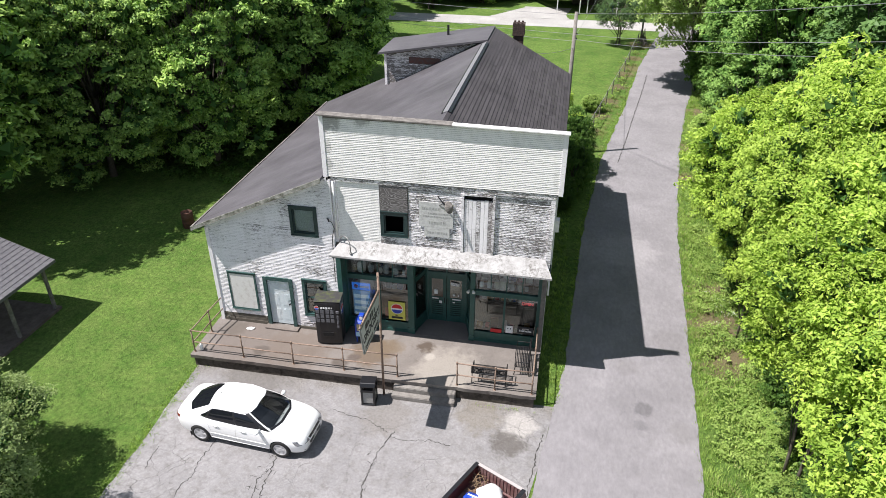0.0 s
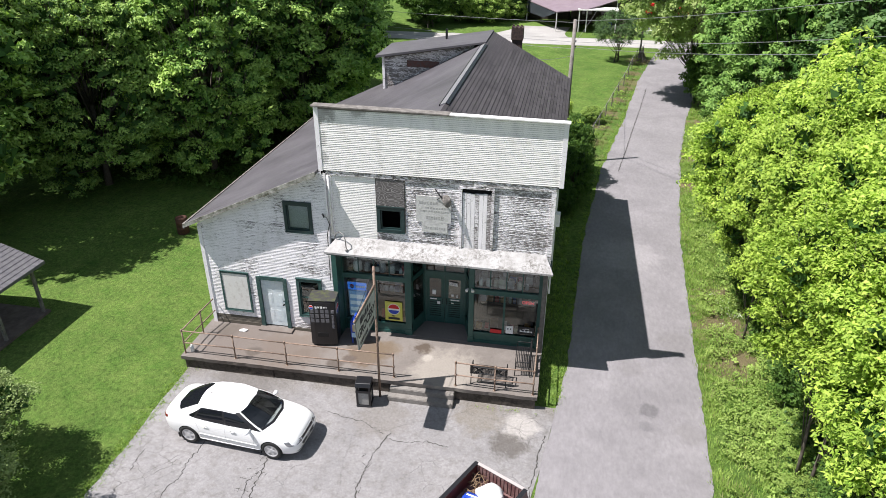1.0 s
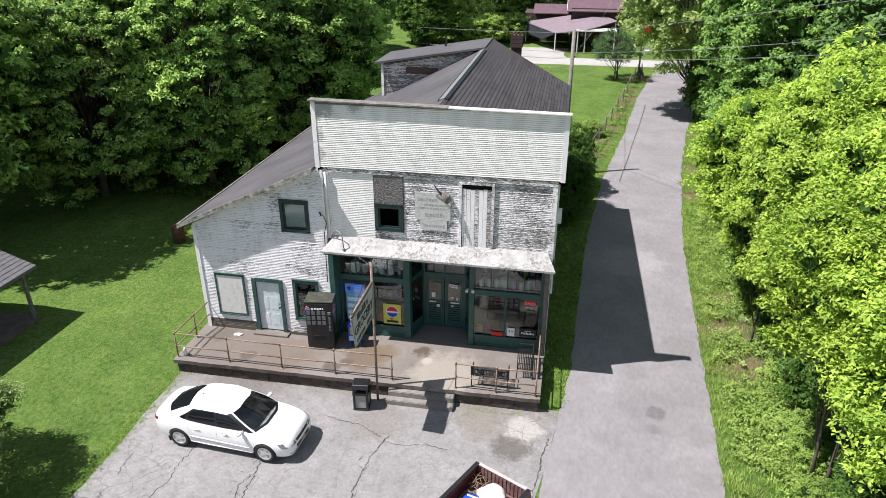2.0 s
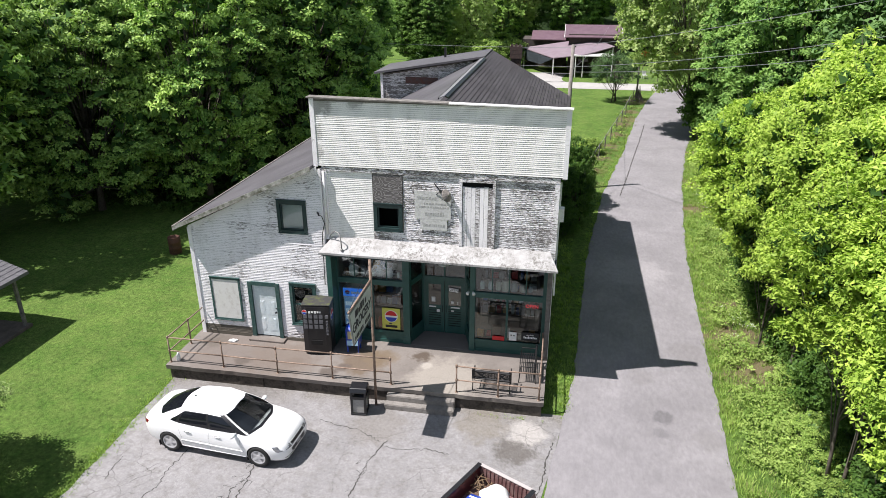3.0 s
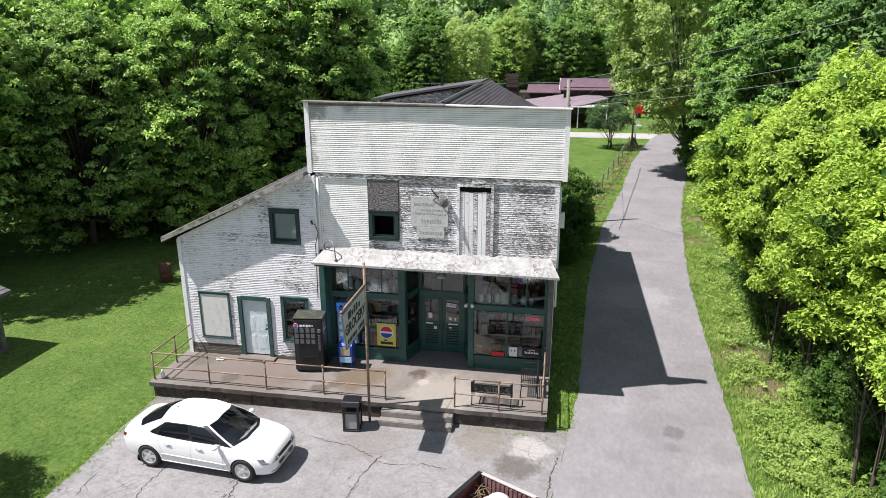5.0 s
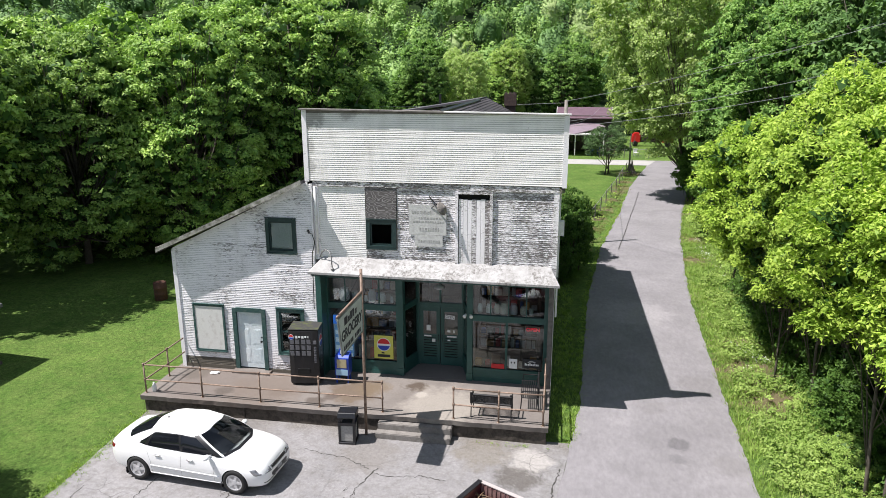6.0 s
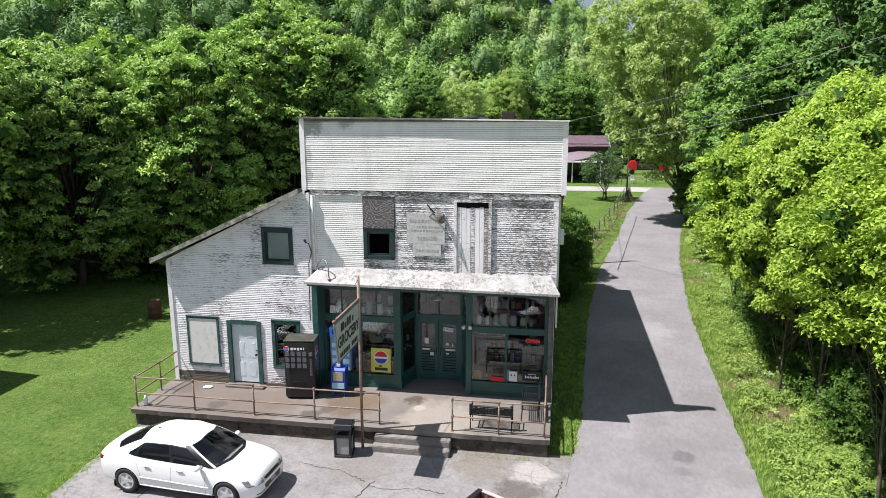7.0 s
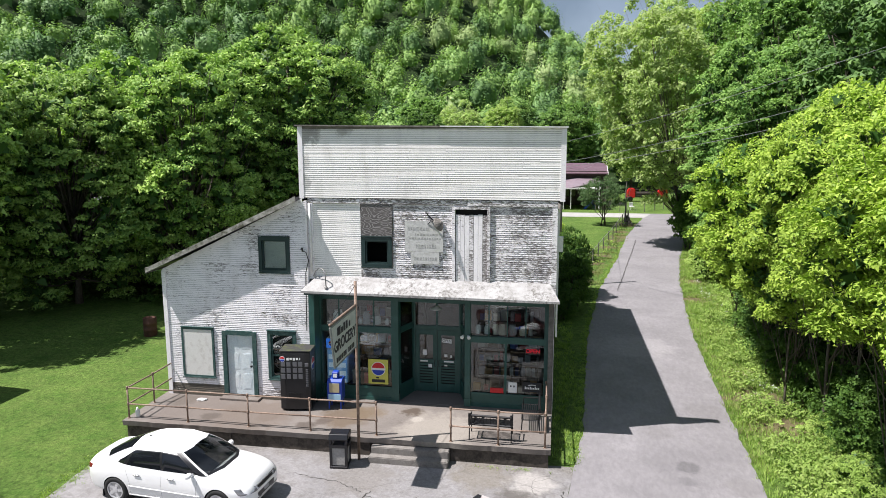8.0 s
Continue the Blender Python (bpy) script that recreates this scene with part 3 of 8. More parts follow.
# upper front
U_WIN = (-2.12, -1.18, 5.17, 6.07)
U_PLY = (-2.13, -1.15, 6.07, 7.27)
U_DOOR = (0.82, 1.82, 4.78, 7.0)
wall("wall", -3.86, 3.86, 4.4, 7.3, 0.02, 0.2, [U_WIN, U_DOOR])
siding("siding", -3.72, -2.16, 4.72, 7.24, 0.02, [U_WIN, U_PLY], SIDING_CLEAN, "sound white boards", lengths=(1.6, 1.7), pieces=True)
siding("siding", -1.12, 3.74, 4.72, 7.24, 0.02, [U_WIN, U_PLY, U_DOOR], SIDING_BAD, "badly flaking white boards", lengths=(1.6, 3.4), pieces=True)
siding("siding", -2.16, -1.12, 4.72, 5.15, 0.02, [U_PLY], SIDING_BAD)
bpart("corner_board", [(-3.87, -3.7, -0.04, 0.06, 4.7, 7.12)], SIDING_MID, store)
bpart("corner_filler", [(-3.93, -3.872, -0.108, 0.02, 4.4, 7.2)], SIDING_MID, store)
bpart("corner_board", [(3.74, 3.9, -0.03, 0.1, 4.4, 7.28)], SIDING_BAD, store)
bpart("frieze_board", [(-3.86, -1.5, -0.035, 0.02, 7.13, 7.29), (-1.49, 1.2, -0.03, 0.02, 7.12, 7.28), (1.21, 3.9, -0.04, 0.02, 7.1, 7.27)], SIDING_BAD, store)

# false front
bm = bmesh.new()
prism(bm, [(-4.08, 7.28), (4.08, 7.28), (4.08, 9.39), (-4.08, 9.49)], -0.052, 0.12)
part("false_front", bm, BARE, store)
siding("siding", -3.96, 3.96, 7.3, 8.86, -0.05, [], SIDING_CLEAN, "white boards of the false front", lengths=(3.0, 5.0), pieces=True)
siding("siding", -3.96, 3.96, 8.86, 9.4, -0.05, [], SIDING_CLEAN, "", lengths=(3.0, 5.0))
bpart("corner_board", [(-4.1, -3.95, -0.075, 0.02, 7.26, 9.488)], SIDING_MID, store)
bpart("corner_board", [(3.95, 4.1, -0.075, 0.02, 7.26, 9.385)], TRIM_WHITE, store)
def top_z(x):
    return 9.492 - 0.1 * (x + 4.08) / 8.16


for x0, x1 in ((-4.16, -1.6), (-1.59, 0.42)):
    bm = bmesh.new()
    prism(bm, [(x0, top_z(x0)), (x1, top_z(x1)), (x1, top_z(x1) + 0.04), (x0, top_z(x0) + 0.04)], -0.17 + R.uniform(0, 0.02), 0.2)
    part("coping", bm, BARE, store, "weathered grey board coping")
bm = bmesh.new()
prism(bm, [(0.4, top_z(0.4) + 0.008), (4.14, top_z(4.14) + 0.008), (4.14, top_z(4.14) + 0.04), (0.4, top_z(0.4) + 0.042)], -0.17, 0.1)
part("coping", bm, WHITE_METAL, store, "white metal coping")

# lean-to front
SLOPE = (7.25 - 4.83) / (8.98 - 3.95)


def rake(z):
    return -8.95 if z < 4.8 else -8.95 + (z - 4.8) / SLOPE


L_WIN = (-5.50, -4.49, 4.9, 6.02)
L_BLIND = (-8.38, -7.26, 1.26, 2.92)
L_DOOR = (-6.92, -5.76, 0.64, 2.86)
L_LOW = (-5.33, -4.38, 1.32, 2.92)
LEAN_HOLES = [L_WIN, L_BLIND, L_DOOR, L_LOW]
wall("wall", -8.92, -3.88, 0.3, 7.2, -0.1, 0.08, LEAN_HOLES, left=rake)
siding("siding", -8.86, -3.9, 3.0, 7.18, -0.1, LEAN_HOLES, SIDING_MID, "flaking white lean-to boards", left=rake, lengths=(1.8, 4.0))
siding("siding", -8.86, -3.9, 0.98, 3.0, -0.1, LEAN_HOLES, SIDING_MID, "", lengths=(1.8, 4.0))
siding("siding", -5.74, -3.9, 0.72, 0.98, -0.1, LEAN_HOLES, SIDING_BAD, "", lengths=(1.2, 2.0))
siding("siding", -8.86, -7.0, 0.62, 0.98, -0.1, LEAN_HOLES, SIDING_ROT, "rotten mossy boards", lengths=(0.8, 1.6))
bpart("corner_board", [(-8.98, -8.84, -0.14, 0.04, 0.45, 4.82)], TRIM_WHITE, store)
bpart("corner_board", [(-3.9, -3.72, -0.13, 0.36, 0.6, 4.27)], GREEN, store, "dark green corner board")

# side walls and back
BACK = 14.4
wall("wall", 3.70, 3.86, 0.0, 7.25, 0.2, BACK, [])
bm = bmesh.new()
for k in range(108):
    z = 0.35 + 0.064 * k
    v = [bm.verts.new(c) for c in ((3.86, 0.1, z), (3.86, BACK, z), (3.87, 0.1, z), (3.87, BACK, z), (3.863, 0.1, z + 0.066), (3.863, BACK, z + 0.066))]
    for f in ((2, 3, 5, 4), (0, 2, 4), (1, 5, 3), (0, 1, 3, 2)):
        bm.faces.new([v[i] for i in f])
part("siding", bm, SIDING_MID, store)
wall("wall", -8.92, -8.76, 0.0, 4.8, 0.08, BACK, [])
wall("wall", -8.76, 3.7, 0.0, 7.2, BACK - 0.15, BACK, [], left=rake)

# roofs
RIDGE, EAVE_X, EAVE_Z = 9.42, 4.05, 7.22
bm = bmesh.new()
prism(bm, [(0.0, RIDGE), (EAVE_X, EAVE_Z), (EAVE_X, EAVE_Z - 0.1), (0.0, RIDGE - 0.12)], 0.2, 14.75)
part("roof", bm, ROOF_METAL, store, "dark grey shingled roof slope")
# lapped shingle courses, parallel to the ridge
def shingle_grey():
    n = Nodes("roof_shingles")
    c = n.mix(n.island(), (0.036, 0.032, 0.034), (0.066, 0.060, 0.063))
    c = n.mix(n.ramp(n.noise(0.9, 5, 0.7), (0.35, 0.0), (0.7, 0.7)), c, (0.085, 0.077, 0.08))
    c = n.mix(0.4, c, n.ramp(n.noise(30, 3, 0.7), (0.3, 0.5), (0.7, 1.4)), "MULTIPLY")
    return n.done(c, 0.75, 0, 0.3)


bm = bmesh.new()
COURSES = 31
for k in range(COURSES):
    u0, u1 = (k + 1) / COURSES, k / COURSES
    y = 0.2
    while y < 14.74:
        e = min(14.75, y + R.uniform(1.6, 3.2))
        lift = 0.02 + R.uniform(0, 0.006)
        low = (EAVE_X * u0, RIDGE + (EAVE_Z - RIDGE) * u0)
        top = (EAVE_X * u1, RIDGE + (EAVE_Z - RIDGE) * u1)
        v = [bm.verts.new(c) for c in ((low[0], y, low[1] + lift), (low[0], e - 0.008, low[1] + lift), (top[0], e - 0.008, top[1] + 0.004), (top[0], y, top[1] + 0.004), (low[0] - 0.012, y, low[1] + 0.002), (low[0] - 0.012, e - 0.008, low[1] + 0.002))]
        bm.faces.new(v[:4])
        bm.faces.new((v[4], v[5], v[1], v[0]))
        y = e
courses = part("shingling", bm, shingle_grey(), store, "dark grey lapped shingle courses")
courses["kind"] = "stuff"
bm = bmesh.new()
prism(bm, [(0.0, RIDGE), (-4.1, 7.33), (-9.3, 4.93), (-9.3, 4.83), (-4.1, 7.22), (0.0, RIDGE - 0.12)], 0.2, 14.75)
part("roof", bm, ROOF_FELT, store, "dark wrinkled roofing felt slope")
bm = bmesh.new()
prism(bm, [(-4.12, 7.32), (-9.3, 4.925), (-9.3, 4.825), (-4.12, 7.21)], -0.42, 0.2)
part("roof", bm, ROOF_FELT, store)
bm = bmesh.new()
prism(bm, [(-4.1, 7.36), (-9.34, 4.95), (-9.34, 4.80), (-4.1, 7.19)], -0.455, -0.425)
part("rake_board", bm, worn("mossy_white_board", (0.46, 0.45, 0.41), (0.07, 0.07, 0.045), 0.85, 4.5, amount=0.44), store, "white flaking mossy rake board")
bm = bmesh.new()
prism(bm, [(-4.0, 7.27), (-8.95, 4.88), (-8.95, 4.70), (-4.0, 7.05)], -0.118, -0.1)
part("gable_board", bm, SIDING_MID, store)
bm = bmesh.new()
prism(bm, [(-9.36, 4.96), (-9.30, 4.96), (-9.30, 4.78), (-9.36, 4.78)], -0.45, 14.75)
part("eave_board", bm, BARE, store)
for name, x0, x1, up, mat, label in (("ridge_cap", -0.16, 0.02, 0.05, plain("pale_flashing", (0.24, 0.235, 0.25), 0.45, 0.3), "pale metal ridge flashing"), ("ridge_edge", -0.2, -0.165, 0.06, BLACK, "black flashing edge"), ("ridge_edge", 0.03, 0.13, 0.06, BLACK, "black flashing edge")):
    bm = bmesh.new()
    drop0, drop1 = (-0.51 * x0 if x0 < 0 else 0.54 * x0), (-0.51 * x1 if x1 < 0 else 0.54 * x1)
    prism(bm, [(x0, RIDGE - drop0 - 0.01), (x0, RIDGE - drop0 + up), (x1, RIDGE - drop1 + up), (x1, RIDGE - drop1 - 0.01)], 1.25, 11.3)
    part(name, bm, mat, store, label)

# dormer on the far end of the left slope
bm = bmesh.new()
prism(bm, [(-0.5, RIDGE - 0.18), (-5.1, 8.45), (-5.1, 6.95)], 12.2, 14.4)
dormer = part("dormer", bm, BARE, store, "grey weathered boarded dormer")
bm = bmesh.new()
prism(bm, [(0.02, RIDGE + 0.05), (-5.35, 8.62), (-5.35, 8.52), (0.02, RIDGE - 0.04)], 11.7, 14.9)
part("dormer_roof", bm, ROOF_FELT, store)
siding("siding", -5.12, -0.6, 6.95, 9.2, 12.2, [], SIDING_BAD, "", left=lambda z: -5.12 if z < 8.36 else -5.12 + (z - 8.36) / 0.172)
bpart("red_boards", [(-3.9, -2.3, 12.165, 12.188, 8.05, 8.36)], worn("faded_red_boards", (0.13, 0.05, 0.04), (0.10, 0.085, 0.08), 0.85, 6.0, amount=0.5), store, "patch of faded red boards")
bpart("dormer_corner", [(-5.16, -5.04, 12.15, 12.3, 6.9, 8.5)], SIDING_MID, store)
bpart("vent_pipe", [(-2.3, -2.2, 13.9, 14.0, 8.9, 9.6)], BLACK, store)

# chimney at the back
bm = bmesh.new()
for k in range(13):
    o = 0.0 if k < 10 else 0.05
    box(bm, 0.95 - o, 1.45 + o, 14.95 - o, 15.45 + o, 7.0 + k * 0.2, 7.19 + k * 0.2)
box(bm, 0.97, 1.43, 14.97, 15.43, 3.0, 9.55)
SOOT = worn("sooty_brick", (0.03, 0.022, 0.02), (0.10, 0.06, 0.05), 0.9, 9.0)
part("chimney", bm, SOOT, store, "sooty dark brick chimney")
bparts("chimney_cap", [(0.92 + 0.2 * k, 1.02 + 0.2 * k, y, y + 0.12, 9.6, 9.66) for k in range(3) for y in (14.92, 15.36)], SOOT, store)
# low rear wing that carries the chimney
bpart("rear_wing", [(0.2, 3.0, BACK, 16.2, 0.0, 6.2)], SIDING_MID, store)

# awning over the shop front
bm = bmesh.new()
top = [(-3.62, -0.0, 4.80), (3.72, -0.0, 4.78)]
low = [(-3.98, -0.56, 4.41), (4.02, -0.56, 4.36)]
v = [bm.verts.new(c) for c in (top[0], top[1], low[1], low[0])]
v2 = [bm.verts.new((c[0], c[1], c[2] - 0.07)) for c in (top[0], top[1], low[1], low[0])]
bm.faces.new(v[::-1]); bm.faces.new(v2)
for i in range(4):
    bm.faces.new((v[i], v[(i + 1) % 4], v2[(i + 1) % 4], v2[i]))
bmesh.ops.recalc_face_normals(bm, faces=bm.faces[:])
part("awning", bm, AWNING, store, "white flaking metal pent roof")
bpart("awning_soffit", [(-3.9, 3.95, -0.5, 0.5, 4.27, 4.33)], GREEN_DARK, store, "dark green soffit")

# ---- openings of the upper floor and the lean-to ----
BLIND = plain("cream_blind", (0.62, 0.61, 0.58), 0.9)
# near-black sheets in place of the darkness of unlit rooms behind openings
ROOM_BLACK = plain("dark_void", (0.012, 0.011, 0.011), 0.95)


def lathe(bm, profile, n=14, m=None):
    """A round body from (radius, height) pairs."""
    rings = []
    for r, z in profile:
        ring = [Vector((r * math.cos(2 * math.pi * k / n), r * math.sin(2 * math.pi * k / n), z)) for k in range(n)]
        rings.append([bm.verts.new(m @ c if m else c) for c in ring])
    for a, b in zip(rings, rings[1:]):
        for k in range(n):
            bm.faces.new((a[k], a[(k + 1) % n], b[(k + 1) % n], b[k]))
    bm.faces.new(rings[0][::-1])
    bm.faces.new(rings[-1])


def lettering(body, size, material, parent, m, name="lettering", depth=0.004, bold=0.0):
    cu = bpy.data.curves.new(name, "FONT")
    cu.body, cu.size, cu.extrude, cu.offset = body, size, depth, bold
    cu.align_x, cu.align_y = "CENTER", "CENTER"
    tmp = bpy.data.objects.new("tmp", cu)
    scene.collection.objects.link(tmp)
    me = bpy.data.meshes.new_from_object(tmp.evaluated_get(bpy.context.evaluated_depsgraph_get()))
    bpy.data.objects.remove(tmp)
    me.materials.clear()
    me.materials.append(material)
    ob = new(name, me)
    ob.parent = parent
    ob.matrix_basis = m
    return ob


def window(hole, y, material, frame_w=0.11, sash=True, backing=None, mid=True, glazed=True):
    """A framed sash window in an opening of a wall that faces -y."""
    x0, x1, z0, z1 = hole
    w = new("window")
    w.parent = store
    f = frame_w
    bpart("frame", [(x0 - 0.02, x0 + f, y - 0.05, y + 0.1, z0, z1), (x1 - f, x1 + 0.02, y - 0.05, y + 0.1, z0, z1), (x0 + f, x1 - f, y - 0.05, y + 0.1, z1 - f, z1 + 0.02), (x0 + f, x1 - f, y - 0.05, y + 0.1, z0 - 0.02, z0 + f * 0.7)], material, w)
    bpart("sill", [(x0 - 0.03, x1 + 0.03, y - 0.075, y + 0.02, z0 - 0.05, z0 - 0.022)], material, w)
    bpart("head", [(x0 - 0.03, x1 + 0.03, y - 0.07, y + 0.02, z1 + 0.022, z1 + 0.045)], material, w)
    if sash:
        s = 0.05
        a, b, c, d = x0 + f, x1 - f, z0 + f * 0.7, z1 - f
        zm = (c + d) / 2
        bars = [(a, a + s, y + 0.01, y + 0.05, c, d), (b - s, b, y + 0.01, y + 0.05, c, d), (a + s, b - s, y + 0.01, y + 0.05, c, c + s), (a + s, b - s, y + 0.01, y + 0.05, d - s, d)]
        if mid:
            bars.append((a + s, b - s, y + 0.005, y + 0.05, zm - s / 2, zm + s / 2))
        bpart("sash", bars, material, w)
        if glazed:
            pane = bpart("pane", [(a + s, b - s, y + 0.026, y + 0.031, c + s, d - s)], GLASS, w)
            pane.visible_shadow = False
    if backing:
        # BLIND makes a blind; ROOM_BLACK stands in for an unlit room
        bpart("blind", [(x0 + f, x1 - f, y + 0.075, y + 0.085, z0 + f * 0.7, z1 - f)], backing, w)
    return w


window(U_WIN, 0.02, GREEN_DARK, 0.1, True, None, False, False)
bpart("dark_room", [(-2.4, -0.9, 1.2, 1.25, 4.6, 6.8), (-2.45, -2.4, 0.21, 1.2, 4.6, 6.8), (-0.9, -0.85, 0.21, 1.2, 4.6, 6.8), (-2.4, -0.9, 0.21, 1.2, 6.8, 6.85)], ROOM_BLACK, store)
window(L_WIN, -0.1, GREEN_DARK, 0.09, True, BLIND, False)
window(L_LOW, -0.1, GREEN_WORN, 0.09, True, ROOM_BLACK, True)
# plywood sheet over the upper half of the old window
bpart("plywood_sheet", [(U_PLY[0] + 0.01, U_PLY[1], -0.012, 0.02, U_PLY[2], 7.12)], PLYWOOD, store, "grey weathered plywood sheet")
# boarded upper door: frame, dark gap and upright boards
bpart("door_frame", [(0.74, 0.83, -0.05, 0.06, 4.76, 7.06), (1.81, 1.9, -0.05, 0.06, 4.76, 7.06), (0.83, 1.81, -0.05, 0.06, 6.99, 7.06)], SIDING_BAD, store)
bpart("door_recess", [(0.82, 1.82, 0.12, 0.16, 4.78, 7.0)], ROOM_BLACK, store)
boarded = new("boarded_door")
boarded.parent = store
for k in range(7):
    x = 0.85 + 0.137 * k
    bpart("board", [(x, x + 0.13, -0.02 + R.uniform(0, 0.012), 0.035, 4.76 + R.uniform(-0.03, 0.02), 6.83 + R.uniform(-0.03, 0.02))], SIDING_MID if k % 3 else SIDING_BAD, boarded)
# blind window of the lean-to
bw = window(L_BLIND, -0.1, GREEN_WORN, 0.05, False)
bpart("panel", [(L_BLIND[0] + 0.05, L_BLIND[1] - 0.05, -0.135, -0.06, L_BLIND[2] + 0.035, L_BLIND[3] - 0.05)], WHITE_BOARD, bw, "white flaking panel")
# lean-to door
x0, x1, z0, z1 = L_DOOR
side_door = new("door")
side_door.parent = store
tagged(side_door, "pale blue panelled door")
bpart("frame", [(x0 - 0.02, x0 + 0.12, -0.16, 0.0, z0, z1), (x1 - 0.12, x1 + 0.02, -0.16, 0.0, z0, z1), (x0 + 0.12, x1 - 0.12, -0.16, 0.0, z1 - 0.12, z1 + 0.03)], GREEN_WORN, side_door)
dx0, dx1, dz0, dz1 = x0 + 0.12, x1 - 0.12, z0 + 0.05, z1 - 0.12
bm = bmesh.new()
box(bm, dx0, dx1, -0.07, -0.02, dz0, dz1)
cx = (dx0 + dx1) / 2
for a, b in ((dx0 + 0.1, cx - 0.05), (cx + 0.05, dx1 - 0.1)):
    for c, d in ((dz0 + 0.18, dz0 + 0.72), (dz0 + 0.86, dz0 + 1.42), (dz0 + 1.56, dz1 - 0.12)):
        box(bm, a, b, -0.074, -0.07, c, d)
        box(bm, a + 0.04, b - 0.04, -0.077, -0.074, c + 0.04, d - 0.04)
part("leaf", bm, PALE_BLUE, side_door)
bm = bmesh.new()
lathe(bm, [(0.02, 0), (0.02, 0.05), (0.035, 0.06), (0.035, 0.09), (0.015, 0.1)], 10, pose(dx1 - 0.07, -0.07, dz0 + 1.0, 90))
part("handle", bm, IRON, side_door)
bm = bmesh.new()
lathe(bm, [(0.02, 0), (0.022, 0.03), (0.01, 0.035)], 10, pose(dx1 - 0.07, -0.07, dz0 + 1.14, 90))
part("lock", bm, IRON, side_door)
bpart("threshold", [(x0 - 0.08, x1 + 0.12, -0.42, -0.1, FLOOR, FLOOR + 0.07)], PORCH, store, "worn concrete door step", 0.01)
# patch of bare boards under the lean-to's blind window
bparts("base_board", [(-8.9, -6.98, -0.13, -0.1, 0.58, 0.72), (-5.7, -3.9, -0.13, -0.1, 0.58, 0.7)], SIDING_ROT, store)

# faded painted sign plates on the upper front: unreadable writing as bars
FADED = worn("faded_sign", (0.54, 0.54, 0.52), (0.30, 0.29, 0.28), 0.75, 9.0, amount=0.58)
FADED_INK = worn("faded_ink", (0.26, 0.26, 0.25), (0.5, 0.5, 0.48), 0.8, 14.0)
plate = thing("wall_sign", "faded white painted sign with worn-off writing on the wall", "sign")
bpart("panel", [(-0.74, 0.46, -0.028, -0.006, 5.66, 6.62), (-0.56, 0.34, -0.028, -0.006, 5.28, 5.655)], FADED, plate)
for zz, a, b, h in ((6.38, -0.64, 0.0, 0.1), (6.2, -0.42, 0.36, 0.07), (6.08, -0.6, 0.4, 0.06), (5.84, -0.4, 0.22, 0.13), (5.45, -0.46, 0.26, 0.1)):
    bars = []
    u = a
    while u < b:
        w = R.uniform(0.03, 0.09)
        bars.append((u, min(b, u + w), -0.031, -0.029, zz - h / 2, zz + h / 2 * R.uniform(0.6, 1)))
        u += w + 0.025
    bpart("faded_bar", bars, FADED_INK, plate)
# broken gooseneck lamp above it
lamp = thing("wall_lamp", "bent rusty gooseneck lamp with a broken shade", "lamp")
bm = bmesh.new()
tube(bm, [(-0.08, -0.01, 6.88), (0.0, -0.09, 6.82), (0.12, -0.14, 6.70), (0.24, -0.15, 6.62)], 0.02, 7)
tube(bm, [(-0.02, -0.03, 6.52), (0.1, -0.08, 6.62), (0.22, -0.12, 6.60)], 0.012, 6)
part("arm", bm, IRON, lamp)
bm = bmesh.new()
lathe(bm, [(0.04, 0.12), (0.08, 0.08), (0.2, 0.0), (0.22, -0.04), (0.19, -0.02), (0.03, 0.07)], 14, pose(0.36, -0.15, 6.55, 20, 62, 0))
part("shade", bm, BARE, lamp)
# downspout and service mast
bm = bmesh.new()
tube(bm, [(-3.79, -0.075, 7.12), (-3.78, -0.08, 6.0), (-3.77, -0.09, 4.92)], 0.042, 8)
part("downspout", bm, WHITE_METAL, store, smooth=True)
bm = bmesh.new()
tube(bm, [(-3.70, -0.12, 4.80), (-3.62, -0.16, 4.96), (-3.46, -0.25, 5.10), (-3.30, -0.36, 5.08), (-3.20, -0.44, 4.92), (-3.17, -0.47, 4.56)], 0.018, 7)
lathe(bm, [(0.05, 0.0), (0.06, 0.02), (0.03, 0.06)], 8, Matrix.Translation((-3.17, -0.47, 4.50)))
part("vent_hook", bm, plain("grey_conduit", (0.22, 0.215, 0.21), 0.5, 0.3), store, "bent grey conduit", True)
bm = bmesh.new()
tube(bm, [(-4.05, -0.13, 5.7), (-4.02, -0.2, 5.62), (-3.9, -0.2, 5.58), (-3.84, -0.15, 5.3), (-3.95, -0.14, 4.9), (-3.98, -0.14, 3.0)], 0.014, 6)
tube(bm, [(-4.08, -0.12, 5.66), (-4.02, -0.22, 5.7), (-3.98, -0.24, 5.6)], 0.03, 6)
part("service_cable", bm, IRON, store)
bm = bmesh.new()
box(bm, 3.88, 4.08, 0.35, 0.6, 5.7, 6.15)
box(bm, 3.9, 3.96, 0.45, 0.5, 3.0, 7.0)
part("meter_box", bm, WHITE_METAL, store, "grey meter box")

